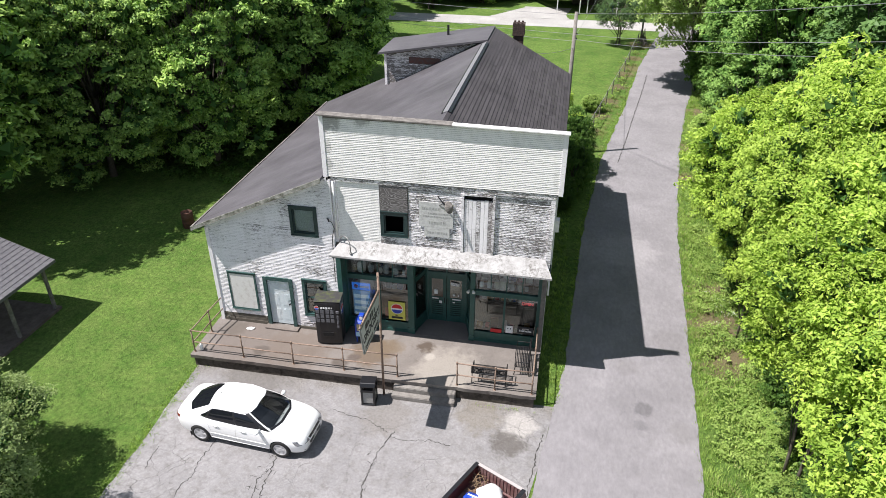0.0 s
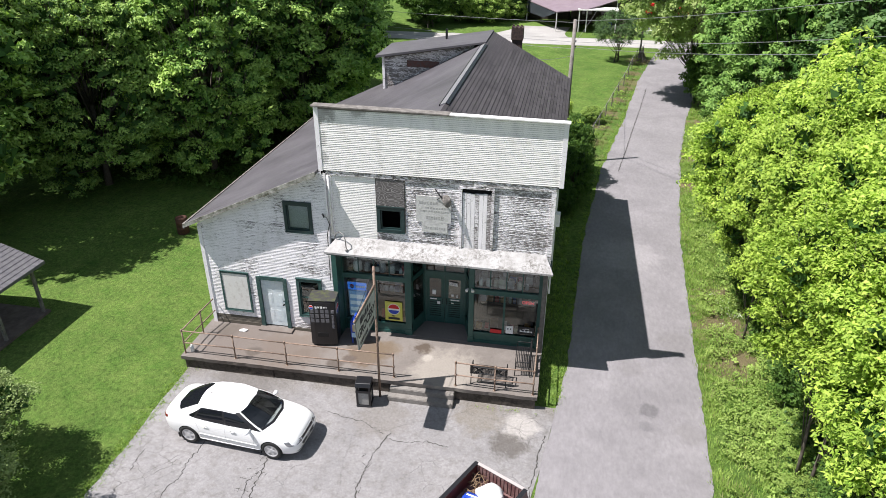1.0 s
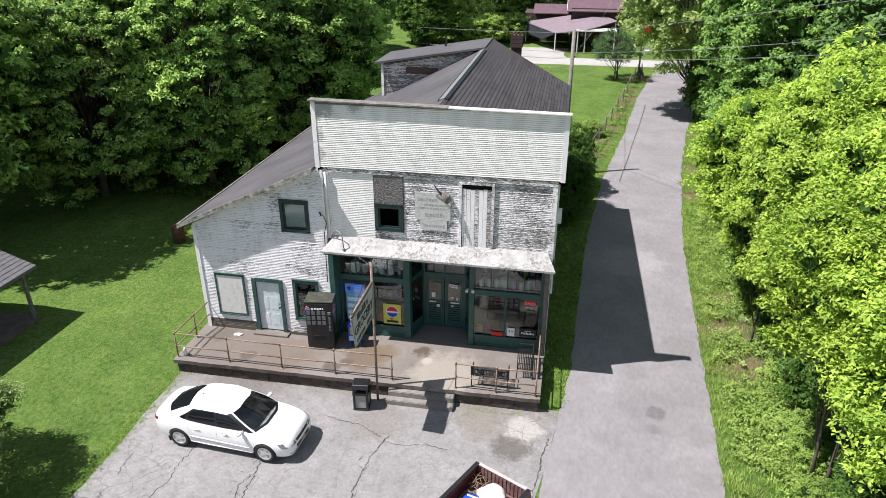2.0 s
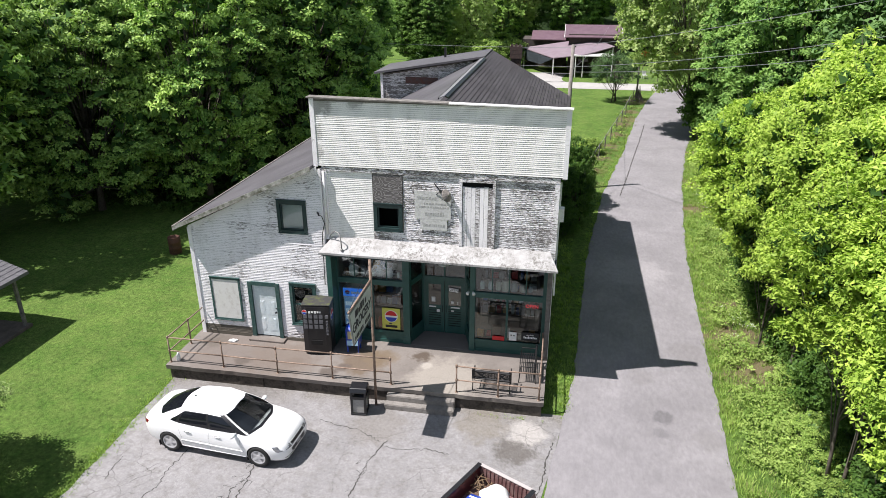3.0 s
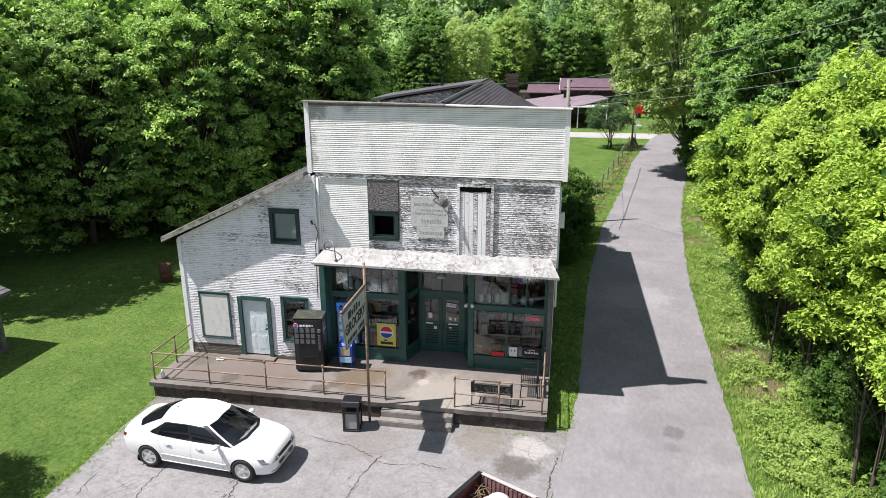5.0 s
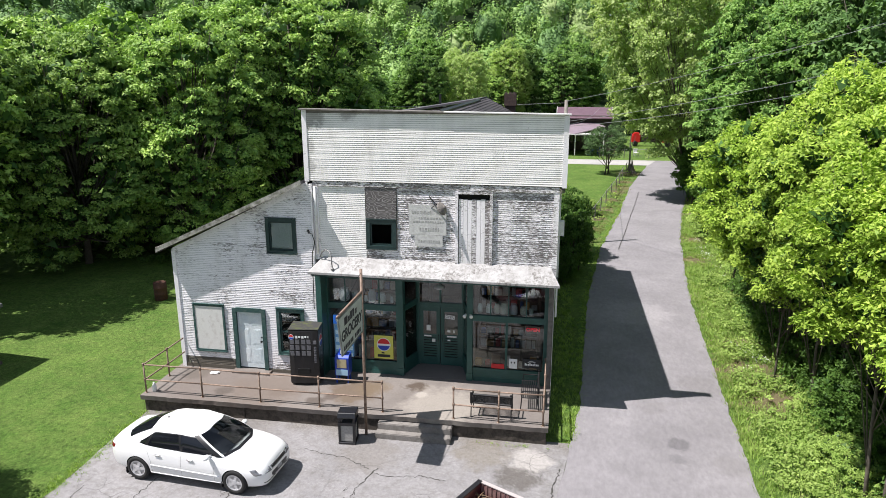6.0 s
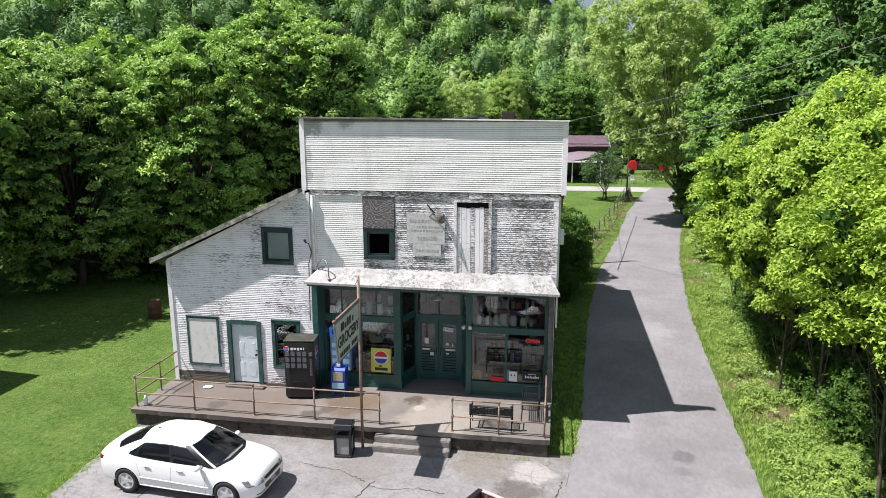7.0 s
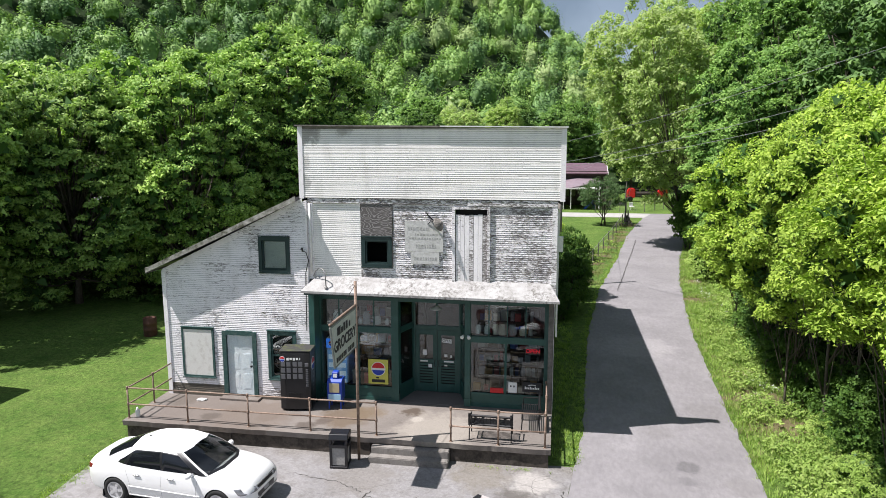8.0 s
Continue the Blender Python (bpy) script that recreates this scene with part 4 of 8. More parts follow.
# ---- shop front ----
SF = 0.43
bparts("base_panel", [(-3.84, -1.08, SF, SF + 0.12, FLOOR, 1.02), (1.08, 3.84, SF, SF + 0.12, FLOOR, 1.02)], GREEN, store)
bparts("base_moulding", [(-3.68, -1.3, SF - 0.03, SF + 0.0, 0.98, 1.06), (1.28, 3.6, SF - 0.03, SF + 0.0, 0.98, 1.06), (-3.68, -1.3, SF - 0.02, SF, FLOOR, 0.7), (1.28, 3.6, SF - 0.02, SF, FLOOR, 0.7)], GREEN, store)
for a, b in ((-3.86, -3.68), (-1.32, -1.08), (1.08, 1.26), (3.58, 3.86)):
    bpart("pilaster", [(a, b, SF - 0.06, SF + 0.14, FLOOR + 0.001, 4.27), (a - 0.015, b + 0.015, SF - 0.075, SF + 0.13, 0.6, 0.85)], GREEN, store)
bpart("header", [(-3.85, 3.85, SF - 0.02, SF + 0.13, 3.95, 4.27)], GREEN, store)


def shop_window(x0, x1, rail, splits):
    w = new("shop_window")
    w.parent = store
    bpart("transom_bar", [(x0, x1, SF - 0.035, SF + 0.1, rail - 0.1, rail + 0.1)], GREEN, w)
    t = [(x0 + (x1 - x0) * k / 4 - 0.018, x0 + (x1 - x0) * k / 4 + 0.018, SF + 0.01, SF + 0.06, rail + 0.1, 3.95) for k in (1, 2, 3)]
    bparts("mullion", t, GREEN, w)
    bparts("mullion", [(s - 0.035, s + 0.035, SF, SF + 0.08, 1.02, rail - 0.1) for s in splits], GREEN, w)
    for a, b in ((1.02, rail - 0.1), (rail + 0.1, 3.95)):
        pane = bpart("pane", [(x0, x1, SF + 0.03, SF + 0.036, a, b)], GLASS, w)
        pane.visible_shadow = False


shop_window(-3.68, -1.32, 2.98, (-2.45,))
shop_window(1.26, 3.58, 2.82, (2.38,))

# recessed entry
DY = 1.4
bpart("entry_floor", [(-1.3, 1.3, SF - 0.05, DY + 0.2, FLOOR - 0.02, FLOOR + 0.012)], plain("entry_boards", (0.16, 0.14, 0.13), 0.8), store)
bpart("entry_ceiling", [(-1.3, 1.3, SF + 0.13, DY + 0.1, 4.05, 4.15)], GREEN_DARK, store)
for sgn in (-1, 1):
    m = Matrix.Translation((sgn * 1.1, SF + 0.12, 0)) @ Matrix.Rotation(radians(sgn * 18), 4, "Z")
    boxes = [(-0.03, 0.03, 0, 0.92, FLOOR, 1.1), (-0.03, 0.03, 0, 0.92, 2.85, 3.05), (-0.03, 0.03, 0, 0.06, 1.1, 4.05), (-0.03, 0.03, 0.86, 0.92, 1.1, 4.05), (-0.03, 0.03, 0, 0.92, 3.9, 4.05)]
    bpart("entry_side", boxes, GREEN, store, m=m)
    pane = bpart("pane", [(-0.004, 0.004, 0.06, 0.86, 1.1, 3.9)], GLASS, store, m=m)
    pane.visible_shadow = False
bpart("door_frame", [(-0.86, -0.74, DY, DY + 0.12, FLOOR, 4.05), (0.74, 0.86, DY, DY + 0.12, FLOOR, 4.05), (-0.74, 0.74, DY, DY + 0.12, 2.78, 2.92), (-0.74, 0.74, DY, DY + 0.12, 3.92, 4.05), (-0.03, 0.03, DY, DY + 0.1, 2.92, 3.92)], GREEN, store)
pane = bpart("pane", [(-0.74, -0.03, DY + 0.04, DY + 0.046, 2.92, 3.92), (0.03, 0.74, DY + 0.04, DY + 0.046, 2.92, 3.92)], GLASS, store)
pane.visible_shadow = False
for sgn in (-1, 1):
    d = new("shop_door")
    d.parent = store
    a, b = (-0.735, -0.01) if sgn < 0 else (0.01, 0.735)
    bm = bmesh.new()
    for bx in ((a, a + 0.13, FLOOR + 0.03, 2.77), (b - 0.13, b, FLOOR + 0.03, 2.77), (a + 0.13, b - 0.13, 2.6, 2.77), (a + 0.13, b - 0.13, FLOOR + 0.03, FLOOR + 0.32), (a + 0.13, b - 0.13, 1.62, 1.74)):
        box(bm, bx[0], bx[1], DY + 0.02, DY + 0.07, bx[2], bx[3])
    for k in range(7):
        z = 0.94 + 0.098 * k
        box(bm, a + 0.13, b - 0.13, DY + 0.03, DY + 0.05, z, z + 0.06)
    part("leaf", bm, GREEN, d)
    bpart("back_panel", [(a + 0.13, b - 0.13, DY + 0.055, DY + 0.065, 0.9, 1.62)], ROOM_BLACK, d)
    pane = bpart("pane", [(a + 0.13, b - 0.13, DY + 0.04, DY + 0.046, 1.74, 2.6)], GLASS, d)
    pane.visible_shadow = False
    bm = bmesh.new()
    tube(bm, [(sgn * 0.07, DY + 0.02, 1.5), (sgn * 0.07, DY - 0.05, 1.52), (sgn * 0.07, DY - 0.05, 1.72), (sgn * 0.07, DY + 0.02, 1.74)], 0.012, 6)
    part("handle", bm, IRON, d)

# shop room behind the glass
WOOD_FLOOR = worn("shop_floor", (0.10, 0.065, 0.04), (0.05, 0.035, 0.025), 0.6, 3.0)
SHOP_WALL = worn("shop_wall", (0.16, 0.13, 0.105), (0.09, 0.075, 0.065), 0.85, 2.0)
bpart("shop_floor", [(-3.7, 3.7, SF + 0.12, 9.0, 0.5, FLOOR)], WOOD_FLOOR, store)
bpart("shop_wall", [(-3.78, -3.7, SF + 0.13, 9.0, 0.5, 4.3), (3.64, 3.7, SF + 0.13, 9.0, 0.5, 4.3), (-3.7, 3.7, 9.0, 9.1, 0.5, 4.3)], SHOP_WALL, store)
bpart("shop_ceiling", [(-3.7, 3.7, SF + 0.14, 9.0, 4.22, 4.27)], SHOP_WALL, store)
bpart("upper_floor", [(-3.85, 3.85, 0.2, BACK - 0.2, 4.42, 4.5)], BARE, store)
bpart("wall", [(-3.9, -3.78, 0.1, BACK, 0.3, 4.4)], BARE, store)

# ---- porch ----
EDGE = -2.33
porch = thing("porch", "worn concrete porch slab with stained top", "porch", kind="structure")
bm = bmesh.new()
n = 200
pts = []
xs = np.linspace(-9.12, 3.86, n)
for lift in (0, 1):
    row = []
    for i, x in enumerate(xs):
        j = 0.03 * noise.noise(Vector((x * 1.7, 2.0, 0.3 * lift))) + 0.03 * max(0.0, noise.noise(Vector((x * 4.3, 5.0, lift * 0.2)))) + 0.003 * noise.noise(Vector((x * 13, 2.0, 0)))
        row.append((bm.verts.new((x, EDGE - 0.12 * (1 - i / (n - 1)) + j - 0.02 * lift, FLOOR - 0.16 * (1 - lift))), bm.verts.new((x, SF + 0.02, FLOOR - 0.16 * (1 - lift)))))
    pts.append(row)
lo, hi = pts
for i in range(n - 1):
    bm.faces.new((hi[i][0], hi[i + 1][0], hi[i + 1][1], hi[i][1]))
    bm.faces.new((lo[i][0], lo[i + 1][0], hi[i + 1][0], hi[i][0]))
    bm.faces.new((lo[i][0], lo[i][1], lo[i + 1][1], lo[i + 1][0]))
for i in (0, n - 1):
    bm.faces.new((lo[i][0], hi[i][0], hi[i][1], lo[i][1]))
bmesh.ops.recalc_face_normals(bm, faces=bm.faces[:])
part("slab", bm, PORCH, porch)
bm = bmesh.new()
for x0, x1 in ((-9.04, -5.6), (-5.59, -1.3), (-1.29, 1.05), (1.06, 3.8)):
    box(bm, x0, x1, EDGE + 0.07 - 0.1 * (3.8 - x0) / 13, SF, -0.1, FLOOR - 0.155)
part("foundation", bm, PORCH_SIDE, porch, "dark blotched concrete face below the slab lip")
steps_thing = thing("porch_steps", "two worn concrete steps up to the porch", "steps", kind="structure")
for k, (d, zt) in enumerate(((0.25, 0.39), (0.48, 0.195))):
    bm = bmesh.new()
    box(bm, -1.22 - 0.02 * k, 1.03 + 0.01 * k, EDGE - d + 0.02, EDGE + 0.05 - (0.24 if k else 0), -0.05, zt)
    bevel(bm, 0.02, 2)
    part("step", bm, STEP, steps_thing)

# railings of pipe
def railing(name, posts, label, start=None, end=None):
    """Posts joined by two rails; start and end carry the rails on without a post."""
    ob = thing(name, label, "railing", group="porch railings")
    for x, y in posts:
        bm = bmesh.new()
        tube(bm, [(x, y, FLOOR - 0.02), (x, y, FLOOR + 1.0)], 0.026, 8)
        for z in (0.98, 0.46):
            lathe(bm, [(0.034, FLOOR + z - 0.05), (0.038, FLOOR + z - 0.04), (0.038, FLOOR + z + 0.04), (0.034, FLOOR + z + 0.05)], 8, Matrix.Translation((x, y, 0)))
        lathe(bm, [(0.055, FLOOR), (0.055, FLOOR + 0.012)], 8, Matrix.Translation((x, y, 0)))
        part("post", bm, RUST_PIPE, ob, smooth=True)
    line = ([start] if start else []) + [(*p, 0.0) for p in posts] + ([end] if end else [])
    for h in (0.98, 0.46):
        for a, b in zip(line, line[1:]):
            bm = bmesh.new()
            tube(bm, [(a[0], a[1], FLOOR + h + a[2]), (b[0], b[1], FLOOR + h + b[2])], 0.024, 8)
            part("rail", bm, RUST_PIPE, ob, smooth=True)
    return ob


railing("pipe_railing", [(-9.02, -2.26), (-7.06, -2.24), (-5.08, -2.25), (-3.15, -2.22), (-1.14, -2.2)], "rusty brown pipe railing along the porch front")
railing("pipe_railing", [(-8.98, -1.0)], "rusty brown pipe railing at the porch end", (-9.02, -2.26, 0.0), (-8.86, -0.16, 0.08))
railing("pipe_railing", [(1.05, -2.23), (2.40, -2.25), (3.70, -2.22)], "rusty brown pipe railing beside the steps")
railing("pipe_railing", [(3.70, -0.9), (3.68, 0.3)], "rusty brown pipe railing on the porch side", (3.70, -2.22, 0.0))

# ---- the white car ----
from mathutils.bvhtree import BVHTree

CAR_PAINT = Nodes("white_car_paint")
CAR_PAINT.b.inputs["Coat Weight"].default_value = 0.8
CAR_PAINT.b.inputs["Coat Roughness"].default_value = 0.04
CAR_PAINT = CAR_PAINT.done((0.80, 0.80, 0.79), 0.35)
CAR_GLASS = plain("car_glass", (0.008, 0.009, 0.012), 0.04, 0, 0.0)
RUBBER = plain("tyre_rubber", (0.014, 0.014, 0.014), 0.8)
ALLOY = plain("alloy", (0.62, 0.62, 0.63), 0.35, 0.5)
HUB_SHADE = plain("wheel_shadow", (0.006, 0.006, 0.006), 0.9)
CHROME = plain("chrome", (0.7, 0.7, 0.7), 0.12, 1.0, 0.0)
SEAM = plain("dark_seam", (0.16, 0.16, 0.16), 0.6)
CAR_SCREEN = glassy("windscreen_glass", (0.30, 0.34, 0.35))
CAR_TRIM = plain("grey_cabin_cloth", (0.16, 0.155, 0.15), 0.9)
HANDLE_SHADE = plain("shade_and_plate_grey", (0.34, 0.34, 0.34), 0.5)
HEADLAMP = worn("headlight_lens", (0.34, 0.34, 0.35), (0.08, 0.08, 0.085), 0.1, 7.0, 0.5, 0.5, 0.0)
TAIL_LENS = plain("tail_lens", (0.14, 0.012, 0.012), 0.15)



def wheel(parent, x, y, side, r=0.325, width=0.21):
    w = new("wheel")
    w.parent = parent
    w.matrix_basis = pose(x, y, r, 90 * side, 0, 0)
    bm = bmesh.new()
    h = width / 2
    lathe(bm, [(r * 0.66, -h), (r * 0.93, -h), (r, -h * 0.72), (r, h * 0.72), (r * 0.93, h), (r * 0.68, h), (r * 0.66, h * 0.7)], 28)
    part("tyre", bm, RUBBER, w, smooth=True)
    bm = bmesh.new()
    lathe(bm, [(r * 0.66, -h * 0.9), (r * 0.67, h * 0.93), (r * 0.61, h * 0.93), (r * 0.58, h * 0.25), (0.02, h * 0.25)], 28)
    # near-black disc painted in place of the shade between the spokes
    part("hub_back", bm, HUB_SHADE, w)
    bm = bmesh.new()
    lathe(bm, [(r * 0.67, h * 0.8), (r * 0.675, h * 0.95), (r * 0.60, h * 0.95), (r * 0.60, h * 0.8)], 28)
    for k in range(5):
        a = 2 * math.pi * k / 5
        box(bm, 0.03, r * 0.63, -0.038, 0.038, h * 0.3, h * 0.86, Matrix.Rotation(a, 4, "Z"))
    lathe(bm, [(0.065, h * 0.3), (0.065, h * 0.9), (0.02, h * 0.92)], 12)
    part("rim", bm, ALLOY, w)


def loft(bm, sections):
    rows = [[bm.verts.new(p) for p in s] for s in sections]
    for a, b in zip(rows, rows[1:]):
        for i in range(len(a)):
            k = (i + 1) % len(a)
            bm.faces.new((a[i], b[i], b[k], a[k]))
    bm.faces.new(rows[0])
    bm.faces.new(rows[-1][::-1])
    bmesh.ops.recalc_face_normals(bm, faces=bm.faces[:])


def cut_body(bm, cutter, materials, levels=2):
    """Round a cage, then take the cutter's volume out of it."""
    tmp = []
    for b, ms in ((bm, materials[:1]), (cutter, materials[1:])):
        me = bpy.data.meshes.new("tmp")
        b.to_mesh(me)
        b.free()
        for mt in ms:
            me.materials.append(mt)
        ob = bpy.data.objects.new("tmp", me)
        scene.collection.objects.link(ob)
        tmp.append(ob)
    mod = tmp[0].modifiers.new("round", "SUBSURF")
    mod.levels = mod.render_levels = levels
    mod = tmp[0].modifiers.new("cut", "BOOLEAN")
    mod.operation, mod.object, mod.solver, mod.material_mode = "DIFFERENCE", tmp[1], "EXACT", "TRANSFER"
    deps = bpy.context.evaluated_depsgraph_get()
    me = bpy.data.meshes.new_from_object(tmp[0].evaluated_get(deps))
    for ob in tmp:
        bpy.data.objects.remove(ob)
    me.polygons.foreach_set("use_smooth", [True] * len(me.polygons))
    me.set_sharp_from_angle(angle=radians(32))
    return me


def sedan():
    car = thing("sedan_car", "white four-door sedan parked on the forecourt", "car", pose(-5.42, -5.14, 0.03, 0, 0, -3.6))
    #        x     sill  shoulder top  w_sill w_mid w_shoulder w_top
    rows = [(-2.36, 0.42, 0.80, 0.86, 0.50, 0.58, 0.54, 0.34),
            (-2.31, 0.30, 0.93, 1.02, 0.66, 0.73, 0.66, 0.46),
            (-2.16, 0.25, 0.98, 1.075, 0.76, 0.82, 0.73, 0.56),
            (-1.88, 0.23, 0.99, 1.085, 0.83, 0.875, 0.78, 0.62),
            (-1.45, 0.21, 0.98, 1.05, 0.85, 0.89, 0.81, 0.66),
            (-0.60, 0.19, 0.955, 0.985, 0.85, 0.89, 0.83, 0.70),
            (0.30, 0.19, 0.935, 0.965, 0.85, 0.89, 0.83, 0.70),
            (0.95, 0.19, 0.925, 0.975, 0.85, 0.89, 0.82, 0.68),
            (1.30, 0.20, 0.905, 0.985, 0.85, 0.89, 0.80, 0.60),
            (1.70, 0.21, 0.855, 0.945, 0.84, 0.88, 0.77, 0.52),
            (1.97, 0.22, 0.79, 0.885, 0.80, 0.84, 0.72, 0.46),
            (2.14, 0.23, 0.725, 0.81, 0.73, 0.775, 0.65, 0.42),
            (2.24, 0.25, 0.63, 0.70, 0.64, 0.68, 0.58, 0.38),
            (2.28, 0.32, 0.50, 0.55, 0.54, 0.57, 0.50, 0.32)]
    sec = []
    for x, zs, zb, zt, ws, wm, wb, wt in rows:
        half = [(x, ws - 0.12, zs - 0.02), (x, ws - 0.01, zs), (x, ws + (wm - ws) * 0.6, zs + 0.3 * (zb - zs)), (x, wm, zs + 0.52 * (zb - zs)), (x, wm - 0.012, zs + 0.76 * (zb - zs)),
                (x, wb + 0.035, zb - 0.035), (x, wb, zb), (x, wt, zt - 0.014), (x, wt * 0.5, zt + 0.004)]
        sec.append(half + [(a, -b, c) for a, b, c in half[::-1]])
    bm = bmesh.new()
    loft(bm, sec)
    cutter = bmesh.new()
    for x in (1.43, -1.43):
        for side in (1, -1):
            lathe(cutter, [(0.362, 0.0), (0.362, 0.5)], 36, pose(x, side * 0.60, 0.335, -90 * side))
    bmesh.ops.recalc_face_normals(cutter, faces=cutter.faces[:])
    body = new("body", cut_body(bm, cutter, (CAR_PAINT, BLACK)))
    body.parent = car
    skin = BVHTree.FromPolygons([v.co.copy() for v in body.data.vertices], [tuple(p.vertices) for p in body.data.polygons])

    def onto(p, d, lift):
        """The point on the skin that p meets along d, lifted off it."""
        at, nor, k, far = skin.ray_cast(Vector(p), Vector(d).normalized())
        if at is None:
            at, nor, k, far = skin.find_nearest(Vector(p))
        return at + (nor if nor.dot(Vector(d)) < 0 else -nor) * lift

    def decal(name, corners, d, material, label="", lift=0.006, n=(8, 5)):
        """A sheet of four corners laid on the skin along d, with a turned-in rim."""
        a, b, c, e = [Vector(p) for p in corners]
        bm = bmesh.new()
        grid = [[bm.verts.new(onto(a.lerp(b, i / n[0]).lerp(e.lerp(c, i / n[0]), k / n[1]), d, lift if 0 < i < n[0] and 0 < k < n[1] else -0.002)) for i in range(n[0] + 1)] for k in range(n[1] + 1)]
        for p, q in zip(grid, grid[1:]):
            for i in range(n[0]):
                bm.faces.new((p[i], p[i + 1], q[i + 1], q[i]))
        bmesh.ops.recalc_face_normals(bm, faces=bm.faces[:])
        ob = part(name, bm, material, car, label, True)
        return ob

    def line_on(name, pts, d, r, material, lift=0.0, n=10):
        bm = bmesh.new()
        pts = [Vector(p) for p in pts]
        out = []
        for a, b in zip(pts, pts[1:]):
            out += [onto(a.lerp(b, k / n), d, lift) for k in range(n)]
        tube(bm, out + [onto(pts[-1], d, lift)], r, 5)
        return part(name, bm, material, car, "", True)

    # cabin: belt ring and roof ring, front to back
    belt = [(1.34, 0.32, 0.985), (1.13, 0.72, 0.955), (0.90, 0.785, 0.945), (0.02, 0.81, 0.955), (-0.12, 0.81, 0.96), (-0.98, 0.795, 0.985), (-1.40, 0.745, 1.02), (-1.76, 0.60, 1.07), (-1.96, 0.28, 1.085)]
    roof = [(0.46, 0.28, 1.412), (0.36, 0.55, 1.39), (0.20, 0.615, 1.38), (-0.12, 0.645, 1.415), (-0.22, 0.645, 1.42), (-0.84, 0.625, 1.39), (-1.04, 0.60, 1.36), (-1.12, 0.52, 1.36), (-1.18, 0.25, 1.375)]

    def dense(ring):
        out = []
        for i in range(len(ring) - 1):
            p = [Vector(ring[max(0, min(len(ring) - 1, k))]) for k in (i - 1, i, i + 1, i + 2)]
            for q in range(4):
                t = q / 4
                out.append(tuple(0.5 * (2 * p[1] + (p[2] - p[0]) * t + (2 * p[0] - 5 * p[1] + 4 * p[2] - p[3]) * t * t + (3 * p[1] - p[0] - 3 * p[2] + p[3]) * t ** 3)))
        return out + [ring[-1]]
    belt, roof = dense(belt), dense(roof)

    def arch(k):
        """How far the side glass climbs from the belt to the roof."""
        t = (k - 8) / 16
        return 0.87 - 0.72 * max(0.0, (t - 0.80) / 0.20) ** 1.2

    def wall_strip(name, i, j, material, side, label="", lo=0.0, hi=1.0, inset=0.0):
        i, j = int(4 * i), int(4 * j)
        bm = bmesh.new()
        rows = []
        for k in range(i, j + 1):
            a, b = Vector(belt[k]), Vector(roof[k])
            col = []
            lo_k, hi_k = [arch(k) if e == "arch" else arch(k) + 0.05 if e == "rim" else e for e in (lo, hi)]
            for u in [lo_k + (hi_k - lo_k) * q / 6 for q in range(7)]:
                p = a.lerp(b, u)
                p.y += 0.035 * math.sin(math.pi * u) - inset
                p.z += 0.02 * math.sin(math.pi * u)
                col.append(bm.verts.new((p.x, p.y * side, p.z)))
            rows.append(col)
        for a, b in zip(rows, rows[1:]):
            for q in range(6):
                bm.faces.new((a[q], b[q], b[q + 1], a[q + 1]) if side > 0 else (a[q + 1], b[q + 1], b[q], a[q]))
        return part(name, bm, material, car, label, True)
    for side in (1, -1):
        wall_strip("pillar", 1, 1.25, CAR_PAINT, side)
        wall_strip("pillar_trim", 1.25, 2, BLACK, side)
        wall_strip("side_window", 2, 3.5, CAR_GLASS, side, "", 0.03, "arch")
        wall_strip("door_post", 3.5, 4, BLACK, side, "", 0.03, "arch")
        wall_strip("side_window", 4, 5.25, CAR_GLASS, side, "", 0.03, "arch")
        wall_strip("door_post", 5.25, 5.5, BLACK, side, "", 0.03, "arch")
        wall_strip("quarter_window", 5.5, 6, CAR_GLASS, side, "", 0.03, "arch")
        wall_strip("window_trim", 2, 6, BLACK, side, "", "arch", "rim")
        wall_strip("roof_rail", 2, 6, CAR_PAINT, side, "", "rim", 1.0)
        wall_strip("belt_strip", 2, 6, CAR_PAINT, side, "", -0.03, 0.03)
        wall_strip("pillar", 6, 7, CAR_PAINT, side)

    def cap(name, ring_a, ring_b, material, bulge, lo=0.0, hi=1.0):
        """A curved sheet between two mirrored edges."""
        bm = bmesh.new()
        ea = [(p[0], p[1], p[2]) for p in ring_a] + [(p[0], -p[1], p[2]) for p in ring_a[::-1]]
        eb = [(p[0], p[1], p[2]) for p in ring_b] + [(p[0], -p[1], p[2]) for p in ring_b[::-1]]
        rows = []
        for u in [lo + (hi - lo) * k / 6 for k in range(7)]:
            rows.append([bm.verts.new(Vector(a).lerp(Vector(b), u) + Vector((0, 0, bulge * math.sin(math.pi * u)))) for a, b in zip(ea, eb)])
        for a, b in zip(rows, rows[1:]):
            for q in range(len(a) - 1):
                bm.faces.new((a[q], a[q + 1], b[q + 1], b[q]))
        bmesh.ops.recalc_face_normals(bm, faces=bm.faces[:])
        return part(name, bm, material, car, "", True)
    screen = cap("windscreen", belt[4::-1], roof[4::-1], CAR_SCREEN, 0.03, 0.08, 1.0)
    screen.visible_shadow = False
    cap("cowl", belt[4::-1], roof[4::-1], BLACK, 0.03, 0.0, 0.08)
    cap("rear_window", belt[28:], roof[28:], CAR_GLASS, 0.03)
    bm = bmesh.new()
    sec = []
    for k in range(len(roof)):
        x, y, z = roof[k]
